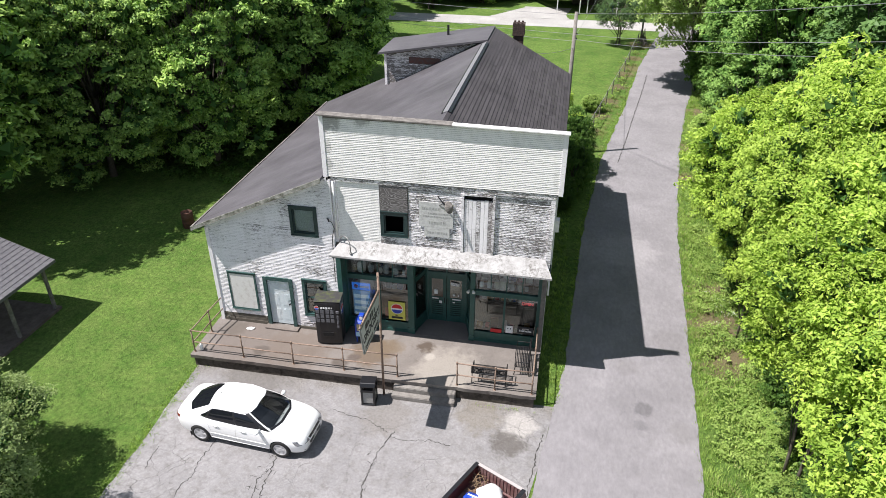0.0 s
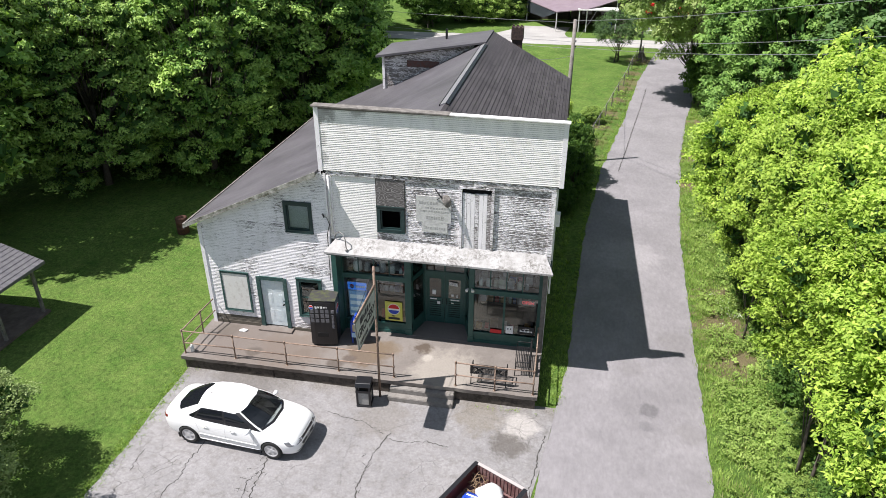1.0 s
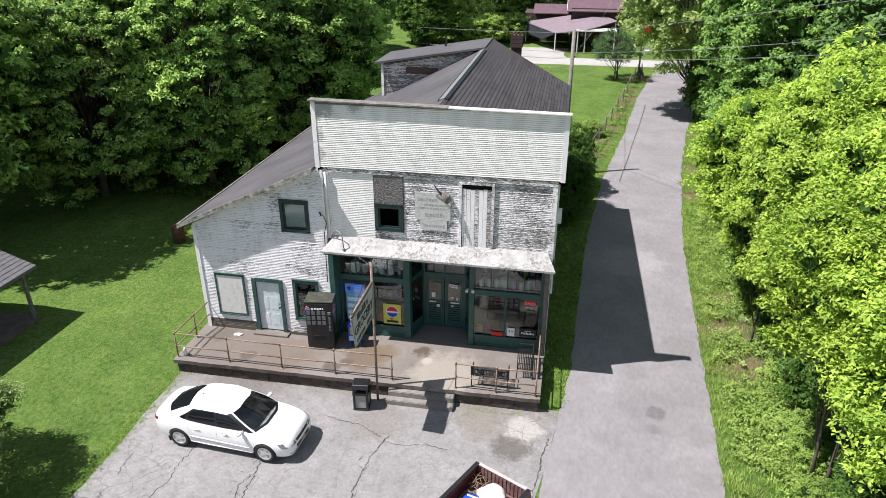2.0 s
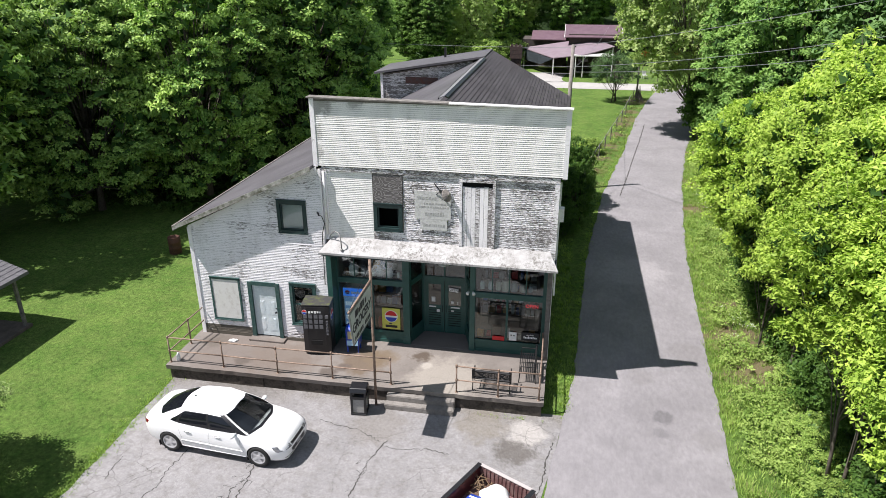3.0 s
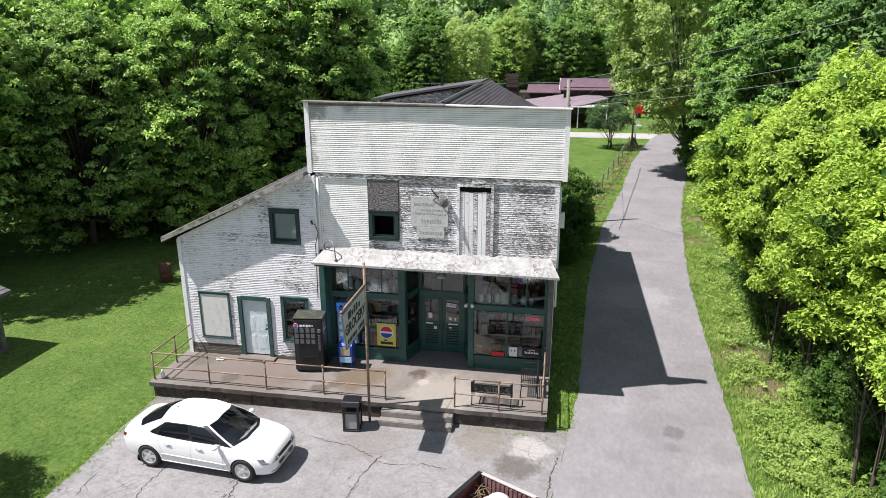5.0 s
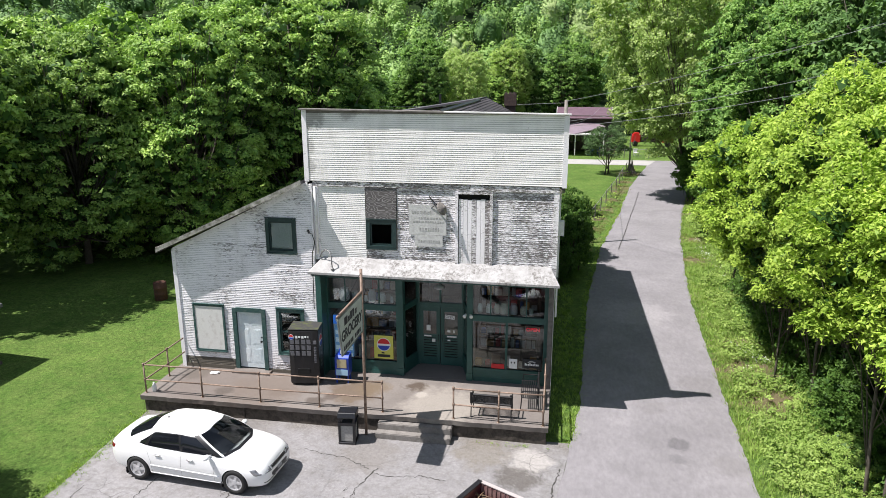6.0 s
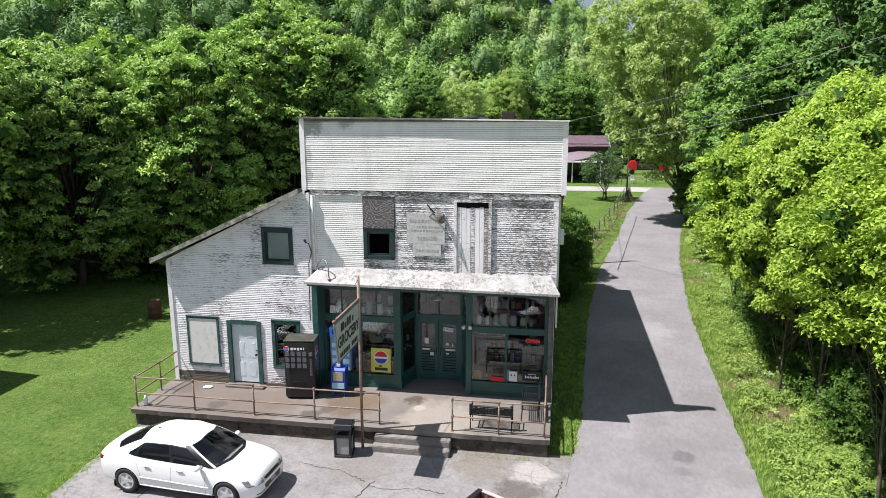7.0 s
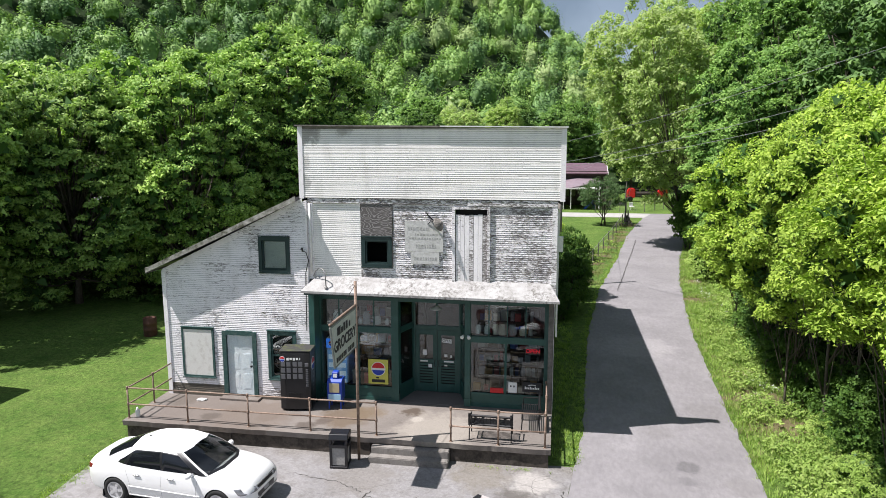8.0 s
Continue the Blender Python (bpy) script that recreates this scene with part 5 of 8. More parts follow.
        sec.append([bm.verts.new((x, y * (1 - 2 * u), z + 0.055 * (1 - (1 - 2 * u) ** 2) * (0.45 if k in (0, len(roof) - 1) else 1))) for u in np.linspace(0, 1, 9)])
    for a, b in zip(sec, sec[1:]):
        for q in range(8):
            bm.faces.new((a[q], a[q + 1], b[q + 1], b[q]))
    bmesh.ops.recalc_face_normals(bm, faces=bm.faces[:])
    part("roof", bm, CAR_PAINT, car, "", True)
    # what shows through the windscreen
    bpart("dashboard", [(0.62, 1.14, -0.66, 0.66, 0.99, 1.012)], BLACK, car, w=0.01)
    # black sheet over the body top, in place of the dark cabin below
    bpart("cabin_floor", [(-1.3, 0.62, -0.68, 0.68, 0.992, 1.0)], BLACK, car)
    for y in (-0.36, 0.36):
        bm = bmesh.new()
        box(bm, -0.28, -0.14, y - 0.23, y + 0.23, 1.0, 1.16)
        box(bm, -0.30, -0.20, y - 0.12, y + 0.12, 1.17, 1.30)
        bevel(bm, 0.04, 2)
        part("seat", bm, CAR_TRIM, car, "grey cloth seat", True)
    bm = bmesh.new()
    ring = [(0.46 + 0.06 * math.sin(a), 0.36 + 0.18 * math.cos(a), 1.08 + 0.13 * math.sin(a)) for a in np.linspace(0, 2 * math.pi, 21)]
    tube(bm, ring, 0.016, 6)
    part("steering_wheel", bm, BLACK, car, "", True)
    for x in (1.43, -1.43):
        for side in (1, -1):
            wheel(car, x, side * 0.785, -side, 0.335)
            bpart("mud_flap", [(x - 0.385, x - 0.37, side * 0.76 - 0.1, side * 0.76 + 0.1, 0.12, 0.3)], BLACK, car)
    # seams, mouldings, handles, mirrors, lamps
    for side in (1, -1):
        d = (0, -side, 0)
        for x, lean in ((0.86, 0.06), (-0.10, 0.02), (-1.0, -0.1)):
            line_on("door_seam", [(x, side * 1.2, 0.28), (x, side * 1.2, 0.6), (x + lean, side * 1.2, 0.9)], d, 0.003, SEAM)
        line_on("side_moulding", [(-1.02, side * 1.2, 0.50), (0.0, side * 1.2, 0.475), (1.0, side * 1.2, 0.45)], d, 0.016, CAR_PAINT)
        line_on("sill_moulding", [(-1.05, side * 1.2, 0.26), (0.0, side * 1.2, 0.25), (1.05, side * 1.2, 0.25)], d, 0.018, CAR_PAINT)
        for x in (0.10, -0.86):
            # flat grey patch painted for the shaded hollow behind the handle
            decal("handle_recess", [(x - 0.01, side * 1.2, 0.775), (x + 0.19, side * 1.2, 0.77), (x + 0.18, side * 1.2, 0.83), (x, side * 1.2, 0.835)], d, HANDLE_SHADE, lift=0.003)
            line_on("door_handle", [(x, side * 1.2, 0.815), (x + 0.18, side * 1.2, 0.81)], d, 0.014, CHROME, 0.022, 6)
        mirror = bmesh.new()
        bmesh.ops.create_icosphere(mirror, subdivisions=3, radius=0.9)
        for v in mirror.verts:
            v.co = Vector((0.72 + 0.11 * v.co.x * (1 if v.co.x > 0 else 0.35), side * (0.95 + 0.13 * v.co.y * side), 1.0 + 0.075 * v.co.z))
        tube(mirror, [(0.76, side * 0.77, 0.95), (0.72, side * 0.90, 0.985)], [0.04, 0.035], 8)
        part("wing_mirror", mirror, CAR_PAINT, car, "", True)
        decal("headlight", [(1.90, side * 0.88, 0.735), (2.24, side * 0.46, 0.69), (2.36, side * 0.47, 0.565), (2.06, side * 0.90, 0.575)], (-0.72, -side * 0.66, -0.2), HEADLAMP, "clear headlight", 0.012, (10, 6))
        decal("fog_slot", [(2.30, side * 0.80, 0.36), (2.55, side * 0.40, 0.355), (2.55, side * 0.40, 0.325), (2.30, side * 0.80, 0.315)], (-0.8, -side * 0.55, 0), BLACK, "", 0.004, (10, 3))
        decal("tail_light", [(-2.30, side * 0.95, 0.92), (-2.6, side * 0.45, 0.93), (-2.6, side * 0.45, 0.78), (-2.32, side * 0.95, 0.80)], (0.75, -side * 0.6, 0), TAIL_LENS, "red tail light", 0.01)
        line_on("wing_seam", [(1.2, side * 0.68, 1.4), (1.75, side * 0.62, 1.4), (2.08, side * 0.48, 1.4)], (0, 0, -1), 0.0025, SEAM)
        line_on("boot_seam", [(-1.9, side * 0.60, 1.5), (-2.3, side * 0.58, 1.5)], (0, 0, -1), 0.0025, SEAM)
    fwd = (-1, 0, 0)
    decal("grille", [(2.8, -0.42, 0.66), (2.8, 0.42, 0.66), (2.8, 0.38, 0.575), (2.8, -0.38, 0.575)], fwd, BLACK, "", 0.006, (12, 3))
    decal("lower_grille", [(2.8, -0.46, 0.505), (2.8, 0.46, 0.505), (2.8, 0.40, 0.34), (2.8, -0.40, 0.34)], fwd, BLACK, "", 0.006, (12, 3))
    line_on("grille_bar", [(2.8, -0.44, 0.67), (2.8, 0.44, 0.67)], fwd, 0.012, CHROME, 0.012)
    line_on("grille_bar", [(2.8, -0.40, 0.585), (2.8, 0.40, 0.585)], fwd, 0.010, CHROME, 0.012)
    decal("front_plate", [(2.8, -0.15, 0.50), (2.8, 0.15, 0.50), (2.8, 0.15, 0.38), (2.8, -0.15, 0.38)], fwd, HANDLE_SHADE, "", 0.02, (4, 3))
    bm = bmesh.new()
    prism(bm, [(-1.00, 1.40), (-0.86, 1.405), (-0.95, 1.455), (-0.985, 1.455)], -0.012, 0.012)
    part("antenna_fin", bm, BLACK, car)
    for a, b in (((1.19, 0.5, 1.0), (0.98, -0.05, 1.13)), ((1.21, 0.05, 1.02), (1.02, -0.48, 1.10))):
        bm = bmesh.new()
        tube(bm, [a, b], 0.008, 5)
        part("wiper", bm, BLACK, car)
    return car


sedan()

# ---- the maroon pickup ----
MAROON = Nodes("maroon_paint")
MAROON.b.inputs["Coat Weight"].default_value = 0.4
MAROON = MAROON.done((0.075, 0.014, 0.018), 0.35)
BED = worn("worn_bed", (0.12, 0.05, 0.05), (0.22, 0.15, 0.14), 0.6, 5.0)


def pickup():
    t = thing("pickup_truck", "maroon pickup truck with a loaded open bed", "truck", pose(3.06, -6.6, 0.03, 0, 0, 180 - 27.2))
    # local: y runs from the tailgate to the bonnet, x across
    W = 0.83
    bpart("bed_floor", [(-W, W, 0.05, 2.05, 0.66, 0.72)], BED, t)
    for s in (-1, 1):
        bm = bmesh.new()
        prism(bm, [(s * W, 0.5), (s * (W + 0.07), 0.62), (s * (W + 0.08), 0.98), (s * (W + 0.02), 1.2), (s * (W - 0.06), 1.2), (s * (W - 0.06), 0.7), (s * W, 0.66)], 0.0, 2.08)
        part("bed_side", bm, MAROON, t)
        bpart("rail_cap", [(s * (W - 0.02) - 0.06, s * (W - 0.02) + 0.06, -0.01, 2.05, 1.2, 1.225)], BLACK, t)
    bm = bmesh.new()
    box(bm, -W + 0.06, W - 0.06, -0.03, 0.03, 0.62, 1.2)
    gate = part("tailgate", bm, BED, t, "ribbed tailgate")
    for k in range(13):
        x = -0.74 + k * 0.12
        bpart("rib", [(x, x + 0.06, 0.03, 0.05, 0.74, 1.16)], BED, gate)
    bpart("tailgate_top", [(-W + 0.05, W - 0.05, -0.04, 0.055, 1.2, 1.222)], plain("scuffed_edge", (0.4, 0.36, 0.35), 0.4), t)
    bpart("bed_front", [(-W, W, 2.02, 2.08, 0.66, 1.22)], MAROON, t)
    WHITE_CAB = plain("white_cab_paint", (0.7, 0.7, 0.69), 0.3)
    bm = bmesh.new()
    prism(bm, [(2.12, 0.5), (2.12, 1.15), (2.2, 1.62), (2.4, 1.7), (3.2, 1.7), (3.4, 1.64), (3.85, 1.12), (3.85, 0.5)], -0.80, 0.80, "x")
    bevel(bm, 0.05, 2)
    part("cab", bm, WHITE_CAB, t, "white cab")
    bpart("rear_window", [(-0.6, 0.6, 2.105, 2.15, 1.18, 1.5)], CAR_GLASS, t)
    bm = bmesh.new()
    prism(bm, [(3.8, 0.45), (3.8, 1.1), (4.7, 1.02), (4.95, 0.9), (4.95, 0.45)], -0.82, 0.82, "x")
    bevel(bm, 0.06, 2)
    part("bonnet", bm, MAROON, t)
    bpart("bumper", [(-0.85, 0.85, -0.22, -0.06, 0.42, 0.58)], CHROME, t, w=0.02)
    for y in (0.95, 4.1):
        for s in (-1, 1):
            w = wheel(t, 0, 0, 1)
    for w, (x, y) in zip([c for c in t.children if c.name.startswith("wheel")], ((-0.8, 0.95), (0.8, 0.95), (-0.8, 4.1), (0.8, 4.1))):
        w.matrix_basis = pose(x, y, 0.33, 0, 90 if x > 0 else -90, 0)
    return t


truck = pickup()


def sack(name, label, x, y, z, sx, sy, sz, material, seed, turn):
    bm = bmesh.new()
    bmesh.ops.create_icosphere(bm, subdivisions=3, radius=1)
    for v in bm.verts:
        d = 1 + 0.28 * noise.noise(v.co * 1.8 + Vector((seed, 0, 0))) + 0.1 * noise.noise(v.co * 5 + Vector((0, seed, 0)))
        v.co = Vector((v.co.x * sx * d, v.co.y * sy * d, max(-0.75, v.co.z * d) * sz))
    ob = new(name, mesh_of(name, bm, material, True))
    ob.matrix_basis = pose(x, y, z, 0, 0, turn)
    return tagged(ob, label, "sack")


def in_bed(u, v):
    m = truck.matrix_basis @ Vector((u, v, 0))
    return m.x, m.y


WHITE_BAG = plain("white_bag", (0.75, 0.74, 0.72), 0.45)
sack("rubbish_bag", "stuffed white plastic bag in the truck bed", *in_bed(-0.05, 0.62), 0.98, 0.42, 0.33, 0.3, WHITE_BAG, 3, 20)
sack("rubbish_bag", "white plastic bag at the tailgate", *in_bed(-0.45, 1.1), 0.92, 0.34, 0.3, 0.26, WHITE_BAG, 8, 70)
BLUE_BAG = plain("blue_bag", (0.02, 0.06, 0.38), 0.35)
bb = thing("blue_sack", "blue printed feed sack in the truck bed", "sack", pose(*in_bed(0.25, 0.95), 0.95, 8, 5, 160))
bm = bmesh.new()
box(bm, -0.3, 0.3, -0.19, 0.19, -0.13, 0.13)
bevel(bm, 0.08, 3)
part("bag", bm, BLUE_BAG, bb, "", True)
bpart("printed_bar", [(-0.2, 0.2, -0.02, 0.04, 0.131, 0.135)], WHITE_BAG, bb)
DEAD = worn("dry_sticks", (0.14, 0.09, 0.05), (0.26, 0.18, 0.11), 0.9, 10)
br = thing("stick_pile", "pile of dry brown branches in the truck bed", "branches", pose(*in_bed(0.45, 0.45), 0.74))
for k in range(26):
    a = R.uniform(0, 6.28)
    p = Vector((R.uniform(-0.25, 0.25), R.uniform(-0.25, 0.35), R.uniform(0.02, 0.3)))
    d = Vector((math.cos(a), math.sin(a), R.uniform(-0.2, 0.35))) * R.uniform(0.12, 0.3)
    bm = bmesh.new()
    tube(bm, [p - d, p + d * 0.3 + Vector((0, 0, 0.03)), p + d], [0.014, 0.012, 0.006], 5)
    part("stick", bm, DEAD, br)

# ---- things on the porch ----
CAN_BLUE = plain("bright_blue", (0.012, 0.05, 0.36), 0.4)
RED = plain("signal_red", (0.55, 0.015, 0.02), 0.4)
WHITE = plain("sign_white", (0.78, 0.78, 0.76), 0.5)
GREY_BTN = plain("grey_buttons", (0.13, 0.13, 0.14), 0.4)
YELLOW = plain("sign_yellow", (0.58, 0.56, 0.10), 0.5)
INK = plain("sign_ink", (0.02, 0.02, 0.022), 0.6)
MOSS = worn("mossy_top", (0.035, 0.034, 0.034), (0.09, 0.11, 0.02), 0.85, 5.0, amount=0.58)


def disc(parent, name, material, r, m, n=24, half=None, t=0.006):
    """A flat round badge, or the band of one between two heights."""
    bm = bmesh.new()
    if half is None:
        lathe(bm, [(r, 0), (r, t)], n)
    else:
        lo, hi = half
        pts = [(math.cos(a) * r, math.sin(a) * r) for a in np.linspace(0, 2 * math.pi, 48, endpoint=False)]
        pts = [(math.copysign(math.sqrt(max(0, r * r - min(max(b, lo), hi) ** 2)), a) if not lo < b < hi else a, min(max(b, lo), hi)) for a, b in pts]
        prism(bm, pts, 0, t, "z")
        bmesh.ops.remove_doubles(bm, verts=bm.verts[:], dist=1e-5)
    return part(name, bm, material, parent, m=m)


def badge(parent, r, m):
    disc(parent, "badge_ring", WHITE, r, m)
    m2 = m @ Matrix.Translation((0, 0, 0.005))
    disc(parent, "badge_top", RED, r * 0.9, m2, half=(0.12 * r, r))
    disc(parent, "badge_bottom", CAN_BLUE, r * 0.9, m2, half=(-r, -0.18 * r))


vend = thing("vending_machine", "black drink vending machine with mossy top on the porch", "vending machine", pose(-4.18, -0.5, FLOOR, 0, 0, 8) @ Matrix.Diagonal((1.06, 1.0, 1.06, 1)))
bm = bmesh.new()
box(bm, -0.46, 0.46, -0.36, 0.38, 0.04, 1.83)
bevel(bm, 0.025, 2)
part("cabinet", bm, BLACK, vend)
bm = bmesh.new()
prism(bm, [(-0.455, -0.36), (-0.3, -0.41), (0.0, -0.43), (0.3, -0.41), (0.455, -0.36)], 0.08, 1.8, "z")
part("door_front", bm, BLACK, vend, "bowed glossy front")
bpart("top", [(-0.47, 0.47, -0.37, 0.39, 1.832, 1.85)], MOSS, vend)
FRONT = pose(0, -0.44, 0, 90, 0, 0)
badge(vend, 0.085, pose(-0.36, -0.415, 1.62, 90, 0, -10))
bm = bmesh.new()
for k, w in enumerate((0.07, 0.065, 0.07, 0.06, 0.03)):
    x = -0.23 + k * 0.095
    box(bm, x, x + w, -0.44, -0.432, 1.585 if k in (0, 2) else 1.6, 1.66)
part("lettering_bar", bm, WHITE, vend)
bm = bmesh.new()
for r in range(3):
    for c in range(4):
        x, z = -0.40 + c * 0.165 + (0.02 if c > 1 else 0), 1.02 + r * 0.19
        box(bm, x, x + 0.12, -0.44, -0.425, z, z + 0.14)
part("selection_button", bm, GREY_BTN, vend)
bm = bmesh.new()
for k in range(10):
    box(bm, 0.33, 0.40, -0.437, -0.39, 0.78 + k * 0.055, 0.81 + k * 0.055)
bpart("card_slot", [(0.31, 0.41, -0.437, -0.39, 1.4, 1.5)], GREY_BTN, vend)
part("coin_panel", bm, GREY_BTN, vend)
bpart("delivery_slot", [(-0.2, 0.18, -0.446, -0.4, 0.42, 0.58)], plain("slot_black", (0.004, 0.004, 0.004), 0.8), vend)
badge(vend, 0.2, pose(0.463, -0.05, 1.4, 90, 0, 90))
for k in range(5):
    bpart("side_bar", [(0.462, 0.466, -0.12, 0.06, 1.06 - k * 0.13, 1.13 - k * 0.13)], GREY_BTN, vend)

news = thing("newspaper_box", "blue metal newspaper box beside the vending machine", "newspaper box", pose(-2.98, -0.34, FLOOR, 0, 0, 4))
for a in (-0.19, 0.19):
    for b in (-0.16, 0.16):
        bpart("leg", [(a - 0.02, a + 0.02, b - 0.02, b + 0.02, 0, 0.3)], CAN_BLUE, news)
bm = bmesh.new()
prism(bm, [(-0.21, 0.28), (-0.21, 0.9), (-0.1, 0.98), (0.21, 0.98), (0.21, 0.28)], -0.24, 0.24, "x")
bevel(bm, 0.015)
part("cabinet", bm, CAN_BLUE, news)
bpart("window_pane", [(-0.16, 0.16, -0.222, -0.212, 0.56, 0.86)], plain("newsprint", (0.42, 0.36, 0.22), 0.5), news)
bpart("label_panel", [(-0.2, 0.2, -0.222, -0.212, 0.3, 0.5)], plain("pale_blue_label", (0.35, 0.55, 0.7), 0.5), news)
bpart("coin_head", [(-0.1, 0.1, -0.1, 0.12, 0.98, 1.2)], CAN_BLUE, news, w=0.02)
bpart("coin_plate", [(-0.06, 0.06, -0.108, -0.1, 1.02, 1.14)], WHITE, news)

bin_ = thing("litter_bin", "black litter bin with grey side panels", "bin", pose(-1.97, -3.02, 0.02, 0, 0, 6))
bpart("base", [(-0.26, 0.26, -0.26, 0.26, 0, 0.06)], BLACK, bin_, w=0.015)
bparts("post", [(a - 0.035, a + 0.035, b - 0.035, b + 0.035, 0.06, 0.72) for a in (-0.215, 0.215) for b in (-0.215, 0.215)], BLACK, bin_)
bparts("side_panel", [(-0.18, 0.18, -0.22, -0.2, 0.08, 0.6), (-0.18, 0.18, 0.2, 0.22, 0.08, 0.6), (-0.22, -0.2, -0.18, 0.18, 0.08, 0.6), (0.2, 0.22, -0.18, 0.18, 0.08, 0.6)], worn("bin_panel", (0.36, 0.35, 0.33), (0.24, 0.23, 0.22), 0.7, 18), bin_, "grey pebbled panel")
bpart("rim", [(-0.26, 0.26, -0.26, -0.2, 0.6, 0.68), (-0.26, 0.26, 0.2, 0.26, 0.6, 0.68), (-0.26, -0.2, -0.2, 0.2, 0.6, 0.68), (0.2, 0.26, -0.2, 0.2, 0.6, 0.68)], BLACK, bin_)
bm = bmesh.new()
prism(bm, [(-0.27, 0.84), (-0.2, 0.98), (0.2, 0.98), (0.27, 0.84), (0.25, 0.82), (-0.25, 0.82)], -0.27, 0.27, "x")
bevel(bm, 0.02)
part("lid", bm, BLACK, bin_)
bparts("lid_post", [(a - 0.03, a + 0.03, b - 0.03, b + 0.03, 0.68, 0.84) for a in (-0.22, 0.22) for b in (-0.22, 0.22)], BLACK, bin_)
bpart("liner", [(-0.19, 0.19, -0.19, 0.19, 0.1, 0.66)], plain("bin_liner", (0.02, 0.02, 0.02), 0.5), bin_)

# hanging sign on its pole
pole_sign = thing("pole_sign", "white hanging shop sign on a rusty steel pole", "sign", pose(-1.55, -2.62, 0))
bm = bmesh.new()
tube(bm, [(0, 0, -0.1), (0, 0, 5.22)], 0.042, 10)
part("pole", bm, RUST_PIPE, pole_sign, "", True)
bm = bmesh.new()
tube(bm, [(0, 0.02, 4.56), (0, -2.16, 4.56)], 0.035, 8)
part("arm", bm, RUST_PIPE, pole_sign, "", True)
bm = bmesh.new()
tube(bm, [(0, 0, 5.12), (0, -1.3, 4.78), (0, -2.1, 4.59)], 0.008, 5)
part("stay_wire", bm, IRON, pole_sign)
SIGN = [(-2.12, 4.48), (-0.07, 4.48), (-0.07, 3.38), (-1.86, 3.38)]
bm = bmesh.new()
for (ya, za), (yb, zb) in zip(SIGN, SIGN[1:] + SIGN[:1]):
    tube(bm, [(0, ya, za), (0, yb, zb)], 0.032, 6)
part("sign_frame", bm, worn("grey_frame", (0.16, 0.18, 0.16), (0.26, 0.26, 0.24), 0.6, 8), pole_sign)
bm = bmesh.new()
prism(bm, SIGN, -0.018, 0.018, "x")
part("sign_face", bm, worn("sign_face", (0.56, 0.59, 0.54), (0.44, 0.47, 0.42), 0.4, 3), pole_sign)
for side in (1, -1):
    face = Matrix.Translation((0.02 * side, -1.04, 0)) @ Matrix.Rotation(radians(90 * side), 4, "Z") @ Matrix.Rotation(radians(90), 4, "X")
    lettering("GROCERY", 0.40, INK, pole_sign, face @ Matrix.Translation((0.02 * side, 3.88, 0)) @ Matrix.Diagonal((0.98, 1, 1, 1)), bold=0.012)
    # the owner's name above and below, as plain bars
    for a, b, h in ((-0.62, -0.36, 0.22), (-0.31, -0.17, 0.15), (-0.12, 0.03, 0.22), (0.08, 0.22, 0.22), (0.33, 0.45, 0.15)):
        bpart("name_bar", [(a, b, 4.14, 4.14 + h, 0.0, 0.004)], INK, pole_sign, m=face)
    for k in range(11):
        if k != 6:
            bpart("name_bar", [(-0.72 + k * 0.138, -0.62 + k * 0.138, 3.46, 3.59, 0.0, 0.004)], INK, pole_sign, m=face)


def bench(m, label):
    b = thing("iron_bench", label, "bench", m, group="porch benches")
    # local: sits facing +y, back at y = -0.25
    for x in (-0.6, 0.6):
        bm = bmesh.new()
        tube(bm, [(x, -0.3, 0), (x, -0.24, 0.42), (x, -0.3, 0.74)], 0.018, 6)
        tube(bm, [(x, 0.25, 0), (x, 0.22, 0.42), (x, 0.2, 0.62), (x, -0.27, 0.62)], 0.018, 6)
        tube(bm, [(x, -0.24, 0.40), (x, 0.22, 0.40)], 0.016, 6)
        part("end_frame", bm, IRON, b)
    for k in range(8):
        y = -0.2 + k * 0.06
        bpart("seat_slat", [(-0.6, 0.6, y, y + 0.03, 0.41, 0.425)], IRON, b)
    bm = bmesh.new()
    for z in (0.46, 0.72):
        tube(bm, [(-0.6, -0.27, z), (0.6, -0.29, z)], 0.036, 6)
    for x in np.linspace(-0.5, 0.5, 11):
        tube(bm, [(x, -0.272, 0.46), (x, -0.287, 0.72)], 0.008, 5)
    for x in (-0.32, 0.32):
        tube(bm, [(x - 0.16, -0.28, 0.47), (x + 0.16, -0.28, 0.71)], 0.026, 5)
        tube(bm, [(x - 0.16, -0.28, 0.71), (x + 0.16, -0.28, 0.47)], 0.026, 5)
    part("backrest", bm, IRON, b)
    bparts("backrest_end", [(-0.63, -0.56, -0.31, -0.25, 0.44, 0.78), (0.56, 0.63, -0.31, -0.25, 0.44, 0.78)], IRON, b)
    return b


bench(pose(2.15, -1.72, FLOOR, 0, 0, 0), "black wrought iron bench behind the railing")
b2 = bench(pose(3.22, -0.72, FLOOR, 0, 0, 92), "black slatted iron bench against the side railing")

# small litter on the porch
# made-up jug shape in place of the white cat-like figure
bm = bmesh.new()
lathe(bm, [(0.06, 0), (0.07, 0.02), (0.07, 0.2), (0.03, 0.27), (0.03, 0.31)], 12)
me = mesh_of("plastic_jug", bm, WHITE, True)
jug = new("plastic_jug", me)
jug.matrix_basis = pose(-8.82, -2.12, FLOOR)
tagged(jug, "small white stand-in for the cat-like figure at the railing", "jug")
sack("crumpled_paper", "crumpled white paper on the porch floor", -7.55, -0.55, FLOOR + 0.03, 0.16, 0.09, 0.04, WHITE, 5, 15)

